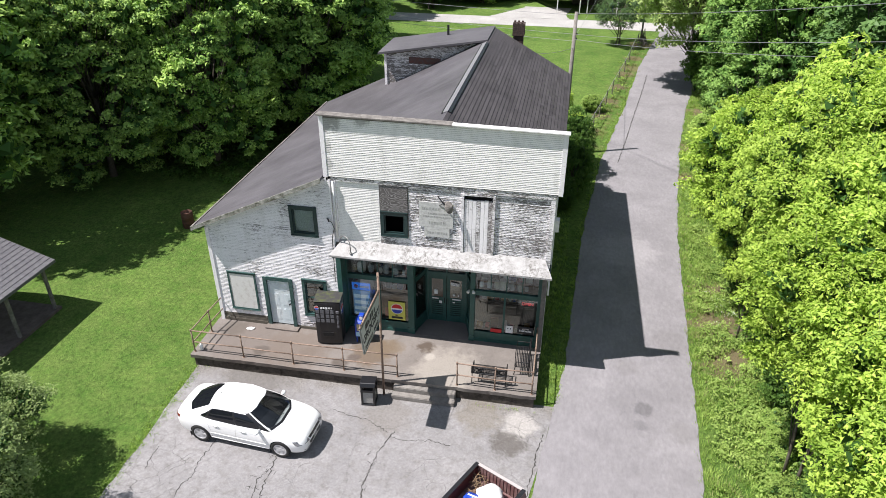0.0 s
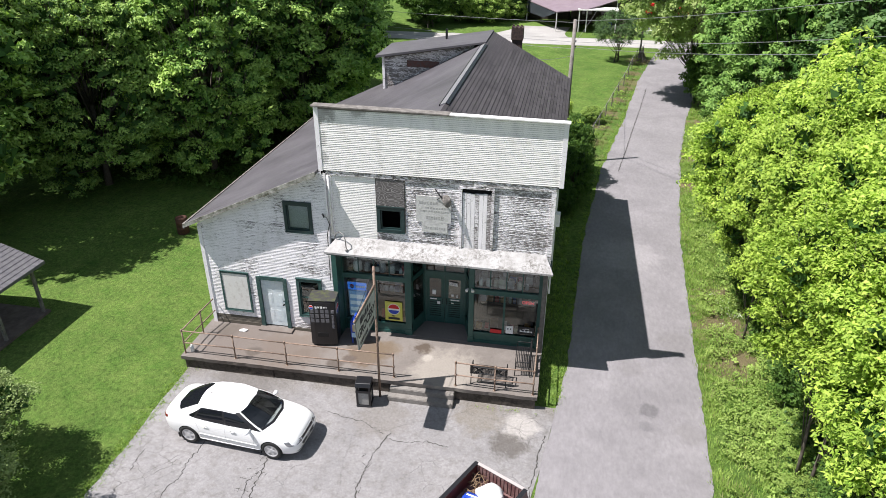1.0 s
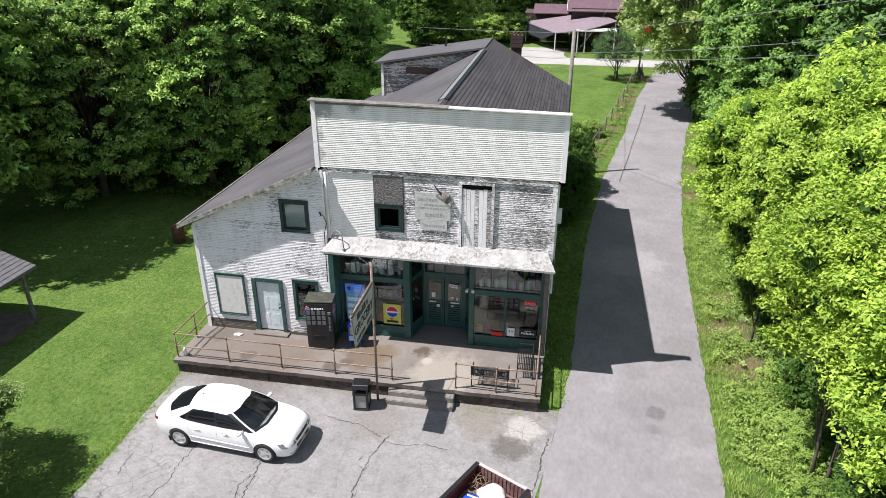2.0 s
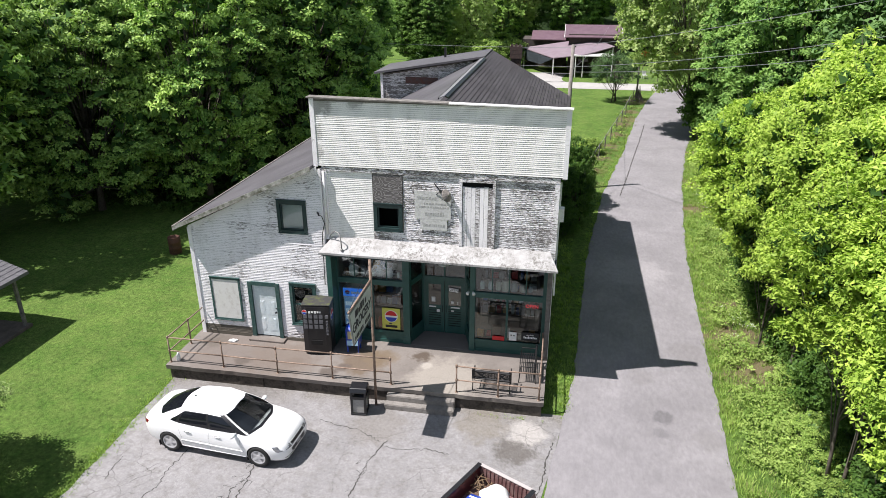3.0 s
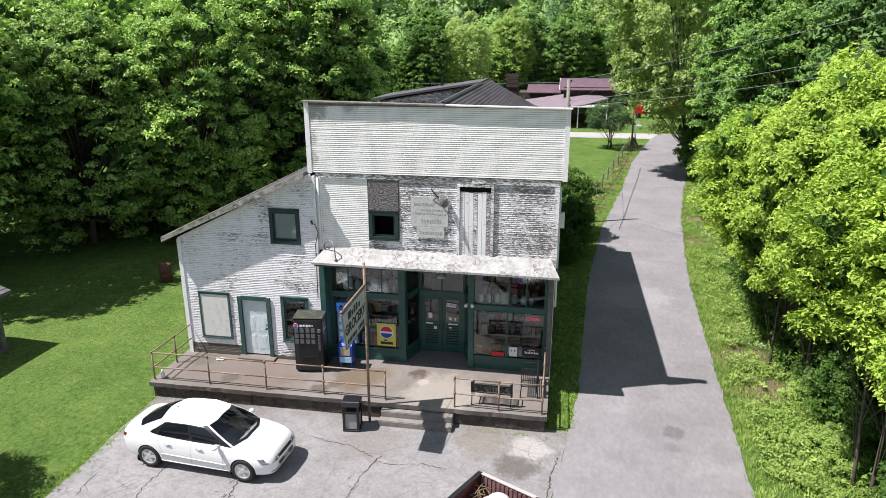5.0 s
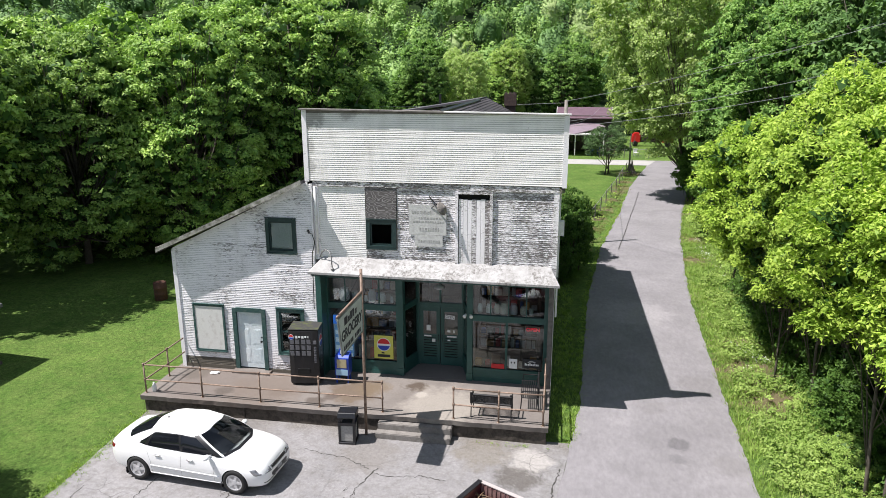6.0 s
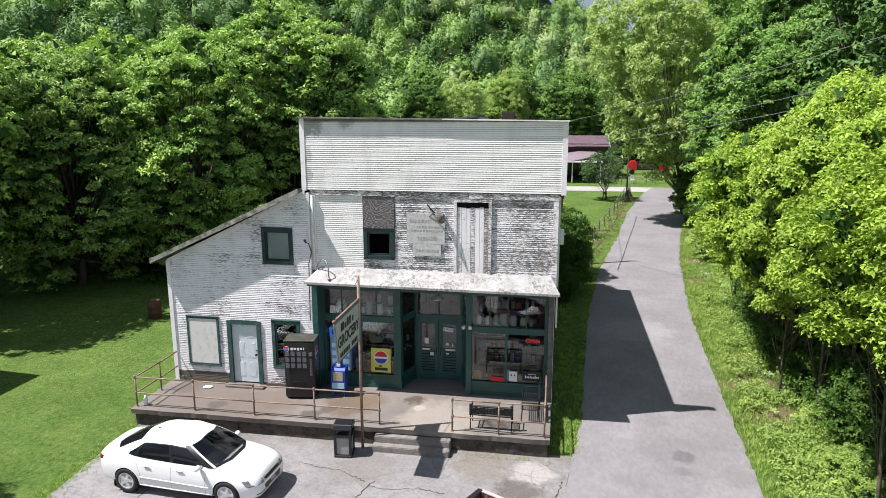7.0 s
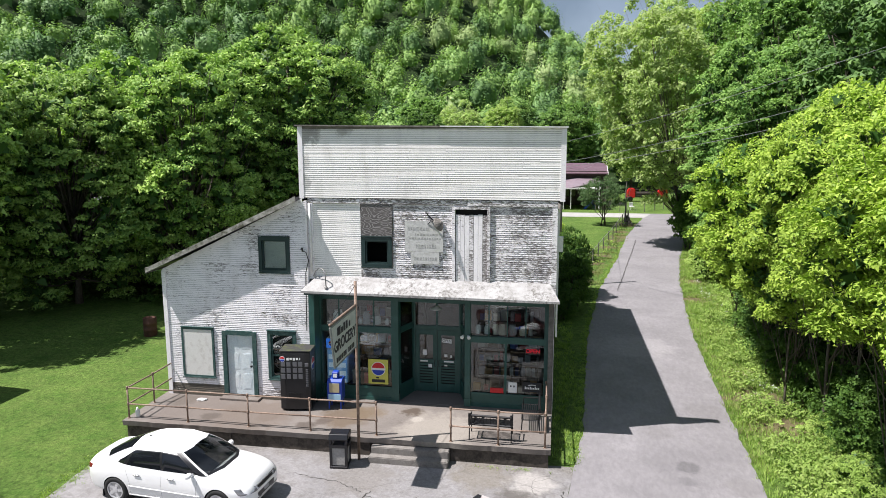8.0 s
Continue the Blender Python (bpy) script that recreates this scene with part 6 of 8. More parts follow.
# ---- things behind and on the glass ----
def sheet(name, label, category, x0, x1, z0, z1, y, material):
    ob = thing(name, label, category)
    bpart("panel", [(x0, x1, y - 0.004, y + 0.004, z0, z1)], material, ob)
    return ob


PY = SF - 0.006
s = sheet("drink_poster", "yellow drink poster with a round badge in the window", "poster", -2.12, -1.45, 1.14, 1.98, PY, YELLOW)
badge(s, 0.24, pose(-1.78, PY - 0.005, 1.66, 90))
bpart("caption_bar", [(-2.0, -1.56, PY - 0.008, PY - 0.003, 1.2, 1.3), (-1.86, -1.76, PY - 0.008, PY - 0.003, 1.33, 1.38)], INK, s)
s = sheet("red_sign", "small red printed sign in the window", "sign", 1.9, 2.32, 1.08, 1.24, PY, RED)
s = sheet("white_notice", "white notice with two small black marks", "notice", 2.48, 2.75, 1.12, 1.46, PY, WHITE)
bpart("printed_bar", [(2.54, 2.58, PY - 0.007, PY - 0.003, 1.3, 1.36), (2.64, 2.68, PY - 0.007, PY - 0.003, 1.3, 1.36)], INK, s)
s = sheet("black_sign", "black shop sign with a white curved line of writing", "sign", 2.92, 3.52, 1.18, 1.5, PY - 0.02, INK)
bm = bmesh.new()
for k in range(9):
    u = -0.22 + k * 0.052
    box(bm, 3.22 + u, 3.22 + u + 0.036, PY - 0.03, PY - 0.026, 1.27, 1.33 if k % 3 else 1.36)
for k in range(7):
    u = -0.12 + k * 0.036
    box(bm, 3.22 + u, 3.22 + u + 0.026, PY - 0.03, PY - 0.026, 1.40 - 14 * (u * u) * 0.1, 1.43 - 14 * (u * u) * 0.1)
part("writing_bar", bm, WHITE, s)
neon = thing("neon_sign", "red lit neon open sign in the window", "sign")
bpart("backing", [(3.0, 3.46, SF + 0.06, SF + 0.08, 2.36, 2.62)], BLACK, neon)
NEON = bpy.data.materials.new("neon_red")
NEON.use_nodes = True
nb = NEON.node_tree.nodes["Principled BSDF"]
nb.inputs["Base Color"].default_value = (0.6, 0.02, 0.03, 1)
nb.inputs["Emission Color"].default_value = (1.0, 0.03, 0.06, 1)
nb.inputs["Emission Strength"].default_value = 0.25
lettering("OPEN", 0.17, NEON, neon, pose(3.23, SF + 0.055, 2.49, 90), bold=0.004)
card = thing("door_card", "white printed open card on the shop door", "card", pose(0.34, DY - 0.004, 2.42, 0, 6, 0))
bpart("panel", [(-0.17, 0.17, -0.004, 0.004, -0.07, 0.07)], WHITE, card)
lettering("OPEN", 0.12, INK, card, pose(0, -0.005, 0, 90), depth=0.001)
for x, z, w, h in ((0.3, 1.9, 0.1, 0.09), (0.48, 1.88, 0.05, 0.1), (0.4, 1.69, 0.34, 0.05), (0.3, 1.55, 0.1, 0.05), (-0.42, 1.98, 0.14, 0.2), (-0.45, 1.68, 0.26, 0.05), (-0.24, 1.52, 0.12, 0.12)):
    st = new("door_sticker", None)
    st.empty_display_size = 0.1
    tagged(st, "small white sticker on the shop door", "sticker", "door stickers")
    bpart("paper", [(x - w / 2, x + w / 2, DY + 0.012, DY + 0.016, z - h / 2, z + h / 2)], WHITE, st)
def lit(name, colour, strength):
    """A drink cooler panel with a faint glow added to brighten it."""
    n = Nodes(name)
    n.b.inputs["Emission Color"].default_value = (*colour, 1)
    n.b.inputs["Emission Strength"].default_value = strength
    return n.done(colour, 0.3)


cooler = thing("drink_cooler", "tall white and blue drink cooler behind the window", "cooler", pose(-3.25, 0.95, FLOOR))
bpart("cabinet", [(-0.38, 0.38, -0.3, 0.35, 0, 1.98)], plain("cooler_white", (0.6, 0.64, 0.68), 0.4), cooler, w=0.02)
bpart("header", [(-0.37, 0.37, -0.325, -0.3, 1.64, 1.96)], lit("cooler_header_blue", (0.03, 0.14, 0.55), 0.5), cooler, "blue header with an added glow")
badge(cooler, 0.09, pose(-0.2, -0.327, 1.8, 90))
bpart("lettering_bar", [(-0.06 + 0.08 * k, 0.0 + 0.08 * k, -0.33, -0.326, 1.75, 1.84) for k in range(5)], WHITE, cooler)
# door glass and goods glow as well, added to lift the dark window
bpart("door_glass", [(-0.33, 0.33, -0.325, -0.305, 0.3, 1.58)], lit("cooler_glass", (0.10, 0.20, 0.36), 0.35), cooler)
bpart("shelf_goods", [(-0.3, 0.3, -0.328, -0.322, 0.42 + 0.28 * k, 0.58 + 0.28 * k) for k in range(4)], lit("cooler_goods", (0.34, 0.42, 0.50), 0.35), cooler)

rr = random.Random(21)
GOODS = [plain("goods_%s" % n, c, 0.5) for n, c in (("cream", (0.55, 0.50, 0.42)), ("red", (0.40, 0.03, 0.03)), ("grey", (0.33, 0.33, 0.34)), ("brown", (0.20, 0.11, 0.06)), ("blue", (0.04, 0.10, 0.30)), ("white", (0.7, 0.69, 0.67)), ("amber", (0.45, 0.22, 0.05)))]


def shelf(name, label, x0, x1, y0, y1, z, material=WOOD_FLOOR):
    ob = thing(name, label, "shelf")
    bpart("board", [(x0, x1, y0, y1, z - 0.04, z)], material, ob)
    bpart("bracket", [(x, x + 0.03, y0 + 0.04, y1, z - 0.14, z - 0.04) for x in (x0 + 0.05, x1 - 0.1)], material, ob)


def jar(x, y, z, h, r, material, kind="storage_jar", label="old stoneware jar on the window shelf"):
    bm = bmesh.new()
    lathe(bm, [(r * 0.9, 0), (r, h * 0.08), (r, h * 0.72), (r * 0.7, h * 0.86), (r * 0.72, h * 0.93), (r * 0.8, h), (r * 0.6, h)], 14)
    ob = new(kind, mesh_of(kind, bm, material, True))
    ob.matrix_basis = pose(x, y, z)
    tagged(ob, label, "jar", "window shelf jars")


def carton(x, y, z, w, d, h, material, turn):
    bm = bmesh.new()
    box(bm, -w / 2, w / 2, -d / 2, d / 2, 0, h)
    bevel(bm, 0.008)
    ob = new("goods_box", mesh_of("goods_box", bm, material))
    ob.matrix_basis = pose(x, y, z, 0, 0, turn)
    tagged(ob, "small packaged box on a shop shelf", "box", "shop goods")


for x0, x1, rail in ((-3.6, -1.4, 3.1), (1.32, 3.52, 2.94)):
    shelf("window_shelf", "wooden shelf behind the upper window panes", x0, x1, SF + 0.1, SF + 0.42, rail)
    x = x0 + 0.15
    while x < x1 - 0.12:
        h = rr.uniform(0.18, 0.46)
        jar(x, SF + 0.26, rail, h, h * rr.uniform(0.28, 0.42), GOODS[rr.choice((0, 2, 2, 5, 5, 3))])
        x += rr.uniform(0.2, 0.42)
    shelf("display_shelf", "low wooden display shelf behind the shop window", x0, x1, SF + 0.12, SF + 0.62, 1.04)
    x = x0 + (1.0 if x0 < 0 else 0.12)
    while x < x1 - 0.1:
        w, h = rr.uniform(0.12, 0.3), rr.uniform(0.14, 0.5)
        carton(x, SF + rr.uniform(0.25, 0.5), 1.04, w, rr.uniform(0.1, 0.2), h, rr.choice(GOODS), rr.uniform(-20, 20))
        x += w + rr.uniform(0.02, 0.12)
# shelving further inside
for y in (3.0, 5.2):
    for x0, x1 in ((-3.2, -1.2), (1.2, 3.3)):
        unit = thing("shop_shelving", "dark wooden shop shelving full of goods", "shelving", group="shop shelving")
        bpart("shelf_board", [(x0, x1, y, y + 0.4, 0.7 + 0.5 * k, 0.73 + 0.5 * k) for k in range(5)], WOOD_FLOOR, unit)
        bpart("upright", [(x0 - 0.04, x0, y, y + 0.4, FLOOR, 2.9), (x1, x1 + 0.04, y, y + 0.4, FLOOR, 2.9)], WOOD_FLOOR, unit)
        if y < 4:
            for k in range(5):
                x = x0 + 0.12
                while x < x1 - 0.1:
                    w = rr.uniform(0.1, 0.28)
                    carton(x, y + 0.18, 0.73 + 0.5 * k, w, 0.16, rr.uniform(0.14, 0.38), rr.choice(GOODS), rr.uniform(-8, 8))
                    x += w + rr.uniform(0.02, 0.1)
pend = thing("pendant_lamp", "white enamel pendant lamp over the shop door", "lamp", pose(0.05, 1.0, 3.62))
bm = bmesh.new()
tube(bm, [(0, 0, 0.05), (0, 0, 0.44)], 0.012, 6)
part("cord", bm, IRON, pend)
bm = bmesh.new()
lathe(bm, [(0.03, 0.1), (0.06, 0.08), (0.19, 0.0), (0.2, -0.02), (0.17, 0.0), (0.03, 0.06)], 16)
part("shade", bm, WHITE_METAL, pend, "", True)
flood = thing("flood_lamp", "small twin white flood lamp on the shop pillar", "lamp", pose(1.12, SF - 0.08, 2.95))
for a in (-0.07, 0.07):
    bm = bmesh.new()
    lathe(bm, [(0.03, 0), (0.05, 0.08), (0.06, 0.14), (0.02, 0.13)], 10, pose(a, 0, 0, 110, 0, a * 300))
    part("head", bm, WHITE, flood, "", True)

# ---- the pavilion on the lawn ----
SHINGLE = worn("grey_shingle", (0.085, 0.082, 0.09), (0.14, 0.135, 0.14), 0.8, 5.0)
pav = thing("pavilion", "open wooden picnic pavilion with grey shingle roof", "pavilion")
PX0, PX1, PY0, PY1, PZ = -21.6, -16.35, -4.6, 0.25, 2.3
ridge_x = (PX0 + PX1) / 2
bm = bmesh.new()
prism(bm, [(ridge_x, PZ + 0.95), (PX1, PZ), (PX1, PZ - 0.1), (ridge_x, PZ + 0.85), (PX0, PZ - 0.1), (PX0, PZ)], PY0, PY1)
part("roof", bm, SHINGLE, pav)
bm = bmesh.new()
nrow = 13
for s in (1, -1):
    for k in range(nrow):
        u0, u1 = k / nrow, (k + 1) / nrow
        y = PY0
        while y < PY1 - 0.01:
            e = min(PY1, y + R.uniform(0.25, 0.36))
            xa, xb = (PX1 if s > 0 else PX0) * (1 - u0) + ridge_x * u0, (PX1 if s > 0 else PX0) * (1 - u1) + ridge_x * u1
            za, zb = PZ + 0.95 * u0, PZ + 0.95 * u1
            j = R.uniform(0, 0.008)
            v = [bm.verts.new(c) for c in ((xa, y, za + 0.022 + j), (xa, e - 0.01, za + 0.022 + j), (xb, e - 0.01, zb + 0.008), (xb, y, zb + 0.008), (xa, y, za), (xa, e - 0.01, za))]
            bm.faces.new(v[:4])
            bm.faces.new((v[4], v[5], v[1], v[0]))
            y = e
shingles = part("shingles", bm, SHINGLE, pav)
shingles["kind"] = "stuff"
for x in (PX0 + 0.35, PX1 - 0.35):
    for y in (PY1 - 0.45, (PY0 + PY1) / 2 - 0.1, PY0 + 0.35):
        bm = bmesh.new()
        box(bm, x - 0.055, x + 0.055, y - 0.055, y + 0.055, 0, PZ + 0.05)
        part("post", bm, BARE, pav)
bpart("deck", [(PX0 + 0.2, PX1 - 0.2, PY0 + 0.2, PY1 - 0.25, -0.05, 0.12)], worn("deck_boards", (0.09, 0.07, 0.06), (0.16, 0.13, 0.11), 0.85, 3), pav, "dark worn floor")
bpart("beam", [(PX1 - 0.42, PX1 - 0.28, PY0 + 0.1, PY1 - 0.1, PZ - 0.06, PZ + 0.1), (PX0 + 0.28, PX0 + 0.42, PY0 + 0.1, PY1 - 0.1, PZ - 0.06, PZ + 0.1)], BARE, pav)

# old barrel by the trees
RUST = worn("rust", (0.11, 0.045, 0.025), (0.055, 0.03, 0.022), 0.85, 9)
bm = bmesh.new()
lathe(bm, [(0.29, 0), (0.3, 0.02), (0.3, 0.28), (0.315, 0.3), (0.3, 0.32), (0.3, 0.58), (0.315, 0.6), (0.3, 0.62), (0.3, 0.86), (0.27, 0.87), (0.26, 0.75)], 20)
barrel = new("burn_barrel", mesh_of("burn_barrel", bm, RUST, True))
barrel.matrix_basis = pose(-14.9, 7.8, ground_z(-14.9, 7.8))
tagged(barrel, "rusty brown steel drum on the lawn", "barrel")

# ---- poles and wires ----
GALV = plain("galvanised_wire", (0.30, 0.30, 0.31), 0.5, 0.4)
POLE_WOOD = worn("pole_wood", (0.26, 0.24, 0.22), (0.16, 0.14, 0.12), 0.85, 6)
def utility_pole(x, y, tall, label, arm=True):
    ob = thing("utility_pole", label, "pole", pose(x, y, ground_z(x, y)), group="utility poles")
    bm = bmesh.new()
    tube(bm, [(0, 0, -0.3), (0.0, 0, tall * 0.5), (0, 0, tall)], [0.15, 0.13, 0.1], 10)
    part("pole", bm, POLE_WOOD, ob, "", True)
    if arm:
        for z in (tall - 0.15, tall - 1.3, tall - 1.6):
            bm = bmesh.new()
            lathe(bm, [(0.03, 0), (0.05, 0.03), (0.03, 0.06), (0.045, 0.09), (0.02, 0.12)], 8, Matrix.Translation((0.14, 0, z)))
            part("insulator", bm, IRON, ob)
    return ob


utility_pole(4.05, 21.5, 8.9, "weathered grey wooden utility pole behind the store")
utility_pole(27.0, -6.0, 17.4, "weathered wooden utility pole up the bank")


def wire(a, b, sag, r=0.011):
    ob = thing("power_line", "thin sagging overhead cable", "cable", group="overhead cables")
    a, b = Vector(a), Vector(b)
    bm = bmesh.new()
    tube(bm, [a.lerp(b, u) - Vector((0, 0, 4 * sag * u * (1 - u))) for u in np.linspace(0, 1, 17)], r, 5)
    part("cable", bm, GALV, ob)


for za, zb, xb, sag in ((9.0, 17.2, 27.0, 0.7), (7.8, 15.8, 27.0, 0.8), (7.5, 15.1, 27.1, 0.9)):
    wire((4.05, 21.5, za), (xb, -6.0, zb), sag)
for za, zb, dx in ((8.9, 8.6, 0), (7.8, 7.7, 0.2), (7.4, 7.3, -0.2)):
    wire((4.05, 21.5, za), (-34 + dx, 38, zb), 0.5)
wire((4.05, 21.5, 7.6), (9.0, 78.0, 6.2), 0.5)
wire((4.05, 21.5, 7.0), (1.2, 14.9, 8.2), 0.2)

# ---- chain-link fence along the lane ----
FENCE_POST = worn("old_fence_post", (0.10, 0.095, 0.085), (0.20, 0.18, 0.16), 0.8, 8)
line = [(4.9, 19.0), (5.6, 24.5), (6.5, 29.0), (7.6, 35.0), (8.9, 41.8), (10.0, 48.5), (11.2, 55.2)]


def chain_fence(line, label):
    fence = thing("chain_fence", label, "fence", group="chain-link fences")
    bmw = bmesh.new()
    for (xa, ya), (xb, yb) in zip(line, line[1:]):
        n = 2
        for k in range(n):
            x, y = xa + (xb - xa) * k / n, ya + (yb - ya) * k / n
            z = ground_z(x, y)
            bm = bmesh.new()
            tube(bm, [(x, y, z - 0.1), (x + R.uniform(-0.04, 0.04), y, z + 1.15)], 0.042, 7)
            part("post", bm, FENCE_POST, fence)
        za, zb = ground_z(xa, ya), ground_z(xb, yb)
        bm = bmesh.new()
        tube(bm, [(xa, ya, za + 1.1), ((xa + xb) / 2, (ya + yb) / 2, (za + zb) / 2 + 1.06), (xb, yb, zb + 1.1)], 0.018, 6)
        part("top_rail", bm, GALV, fence)
        L = math.hypot(xb - xa, yb - ya)
        d = Vector(((xb - xa) / L, (yb - ya) / L, 0))
        s = 0.16
        for k in range(int(L / s)):
            for up in (0, 1):
                p = Vector((xa, ya, za)) + d * k * s
                e = d * min(1.1, L - k * s)
                h = e.length
                a, b = (p + Vector((0, 0, 0.02)), p + e + Vector((0, 0, 0.02 + h * 0.96))) if up == 0 else (p + Vector((0, 0, h * 0.96 + 0.02)), p + e + Vector((0, 0, 0.02)))
                q = d.cross(Vector((0, 0, 1))) * 0.007
                w = (b - a).normalized().cross(q.normalized()) * 0.004
                v = [bmw.verts.new(c) for c in (a - w, a + w, b + w, b - w)]
                bmw.faces.new(v)
    part("wire_mesh", bmw, GALV, fence, "thin diamond wire mesh")


chain_fence(line, "sagging grey chain-link fence along the lane")
pile = thing("brush_pile", "heap of dry grey sticks at the fence end", "branches", pose(11.1, 52.4, ground_z(11.1, 52.4)))
for k in range(60):
    a = R.uniform(0, 6.28)
    r = R.uniform(0.05, 0.75)
    base = Vector((r * math.cos(a), r * math.sin(a) * 1.3, 0))
    tip = Vector((0.2 * math.cos(a), 0.3 * math.sin(a), R.uniform(0.7, 1.5) * (1.2 - r)))
    bm = bmesh.new()
    tube(bm, [base, base.lerp(tip, 0.5) + Vector((R.uniform(-0.1, 0.1), R.uniform(-0.1, 0.1), 0.08)), tip], [0.03, 0.025, 0.01], 5)
    part("stick", bm, BARE, pile)
snag = thing("dead_tree", "slender bare dead trunk at the fence end", "tree", pose(10.95, 52.7, ground_z(10.95, 52.7)))
bm = bmesh.new()
tube(bm, [(0, 0, -0.1), (0.04, 0, 1.6), (-0.02, 0.03, 3.2), (0.06, 0, 4.6)], [0.11, 0.09, 0.07, 0.03], 8)
part("trunk", bm, BARE, snag)
bm = bmesh.new()
tube(bm, [(0.03, 0, 2.6), (0.35, 0.1, 3.2), (0.5, 0.1, 3.9)], [0.04, 0.03, 0.01], 6)
part("branch", bm, BARE, snag)
chain_fence([(8.5, 64.6), (14.4, 64.8), (17.2, 68.4), (20.2, 72.4)], "low grey chain-link fence round the far lawn")

# ---- far houses ----
PURPLE = worn("maroon_metal_roof", (0.115, 0.065, 0.085), (0.16, 0.10, 0.12), 0.45, 1.2)
PINK = worn("faded_metal_roof", (0.25, 0.195, 0.225), (0.20, 0.15, 0.175), 0.45, 1.2)
DARK_WALL = worn("dark_brown_wall", (0.05, 0.04, 0.038), (0.09, 0.07, 0.06), 0.85, 3)
far_house = thing("far_house", "dark house with maroon metal roofs and carports", "house", pose(0, 0, 0.7))
bpart("wall", [(3.6, 10.2, 72.0, 79.0, 0, 4.6)], DARK_WALL, far_house)
bm = bmesh.new()
prism(bm, [(75.4, 5.55), (71.4, 4.3), (71.4, 4.2), (75.4, 5.4), (79.4, 4.2), (79.4, 4.3)], 3.0, 10.4, "x")
part("roof", bm, PURPLE, far_house, "maroon metal roof")
for x in (3.0, 10.36):
    bm = bmesh.new()
    prism(bm, [(75.4, 5.6), (71.35, 4.34), (71.35, 4.15), (75.4, 5.4)], x, x + 0.06, "x")
    part("gable_trim", bm, WHITE_METAL, far_house)
bpart("wall", [(-2.6, 3.4, 75.0, 80.0, 0, 3.6)], DARK_WALL, far_house)
bm = bmesh.new()
prism(bm, [(77.0, 4.6), (74.0, 3.7), (74.0, 3.6), (77.0, 4.5), (81.0, 3.6), (81.0, 3.7)], -1.4, 3.2, "x")
part("roof", bm, PURPLE, far_house, "maroon metal roof")
corner = {"a": (-2.4, 74.0, 2.6), "b": (1.9, 66.0, 2.3), "c": (5.6, 66.0, 2.75), "d": (9.4, 70.2, 3.35), "e": (6.6, 74.0, 4.0)}
for keys, label in (("abce", "faded maroon carport roof"), ("cde", "faded pink metal porch roof")):
    bm = bmesh.new()
    lo = [bm.verts.new(Vector(corner[k]) - Vector((0, 0, 0.1))) for k in keys]
    hi = [bm.verts.new(corner[k]) for k in keys]
    bm.faces.new(hi)
    bm.faces.new(lo[::-1])
    for i in range(len(keys)):
        bm.faces.new((lo[i], lo[(i + 1) % len(keys)], hi[(i + 1) % len(keys)], hi[i]))
    bmesh.ops.recalc_face_normals(bm, faces=bm.faces[:])
    part("carport_roof", bm, PINK, far_house, label)
GREY_WALL = plain("grey_blue_wall", (0.07, 0.085, 0.10), 0.8)
bm = bmesh.new()
w = [bm.verts.new(c) for c in ((-2.35, 73.9, 2.45), (1.8, 66.1, 2.15), (0.2, 69.1, 1.1), (-2.35, 73.9, 1.1))]
bm.faces.new(w)
bmesh.ops.solidify(bm, geom=bm.faces[:], thickness=0.1)
part("gable_wall", bm, GREY_WALL, far_house)
bpart("canopy", [(4.4, 9.2, 65.8, 68.2, 2.55, 2.68)], WHITE_METAL, far_house, "white flat canopy")
for x, y, h in ((-2.2, 73.6, 2.4), (1.9, 66.2, 2.2), (5.5, 66.2, 2.6), (4.6, 66, 2.55), (9.0, 66, 2.55), (9.2, 70.2, 3.2)):
    bpart("post", [(x - 0.06, x + 0.06, y - 0.06, y + 0.06, 0, h)], WHITE_METAL, far_house)
bparts("window", [(5.0, 6.2, 71.96, 72.0, 1.2, 2.4), (7.4, 8.6, 71.96, 72.0, 1.2, 2.4)], CAR_GLASS, far_house)
red_thing = thing("red_tractor_trailer", "red farm trailer on the far lawn", "trailer", pose(17.6, 78.5, ground_z(17.6, 78.5)))
REDP = plain("red_machine_paint", (0.55, 0.02, 0.02), 0.4)
for x0, x1, top in ((-4.1, -2.9, 1.9), (0.1, 1.5, 1.8)):
    bm = bmesh.new()
    prism(bm, [(x0, 0.55), (x0 + 0.1, top - 0.35), (x0 + 0.35, top), (x1 - 0.2, top), (x1, top - 0.25), (x1, 0.55)], -0.5, 0.5)
    bevel(bm, 0.05, 2)
    part("side_panel", bm, REDP, red_thing)
bpart("body", [(-2.9, 0.1, -0.4, 0.6, 0.6, 1.3)], DARK_WALL, red_thing)
bparts("slat", [(-2.9, 0.1, -0.45, -0.4, z, z + 0.12) for z in (0.8, 1.1, 1.4, 1.7)], DARK_WALL, red_thing)
for x in (-3.6, 0.8):
    bm = bmesh.new()
    lathe(bm, [(0.2, -0.12), (0.36, -0.12), (0.38, -0.08), (0.38, 0.08), (0.36, 0.12), (0.2, 0.12)], 18, pose(x, -0.55, 0.38, 90))
    part("wheel", bm, BLACK, red_thing, "", True)

# garden things on the far lawn
GARDEN_WHITE = plain("white_garden_plastic", (0.75, 0.75, 0.74), 0.4)
GARDEN_BLUE = plain("blue_garden_plastic", (0.03, 0.10, 0.42), 0.4)
chair = thing("garden_chair", "white plastic garden chair on the far lawn", "chair", pose(13.1, 67.0, ground_z(13.1, 67.0), 0, 0, 20))
bpart("seat", [(-0.26, 0.26, -0.26, 0.26, 0.40, 0.44)], GARDEN_WHITE, chair, w=0.01)
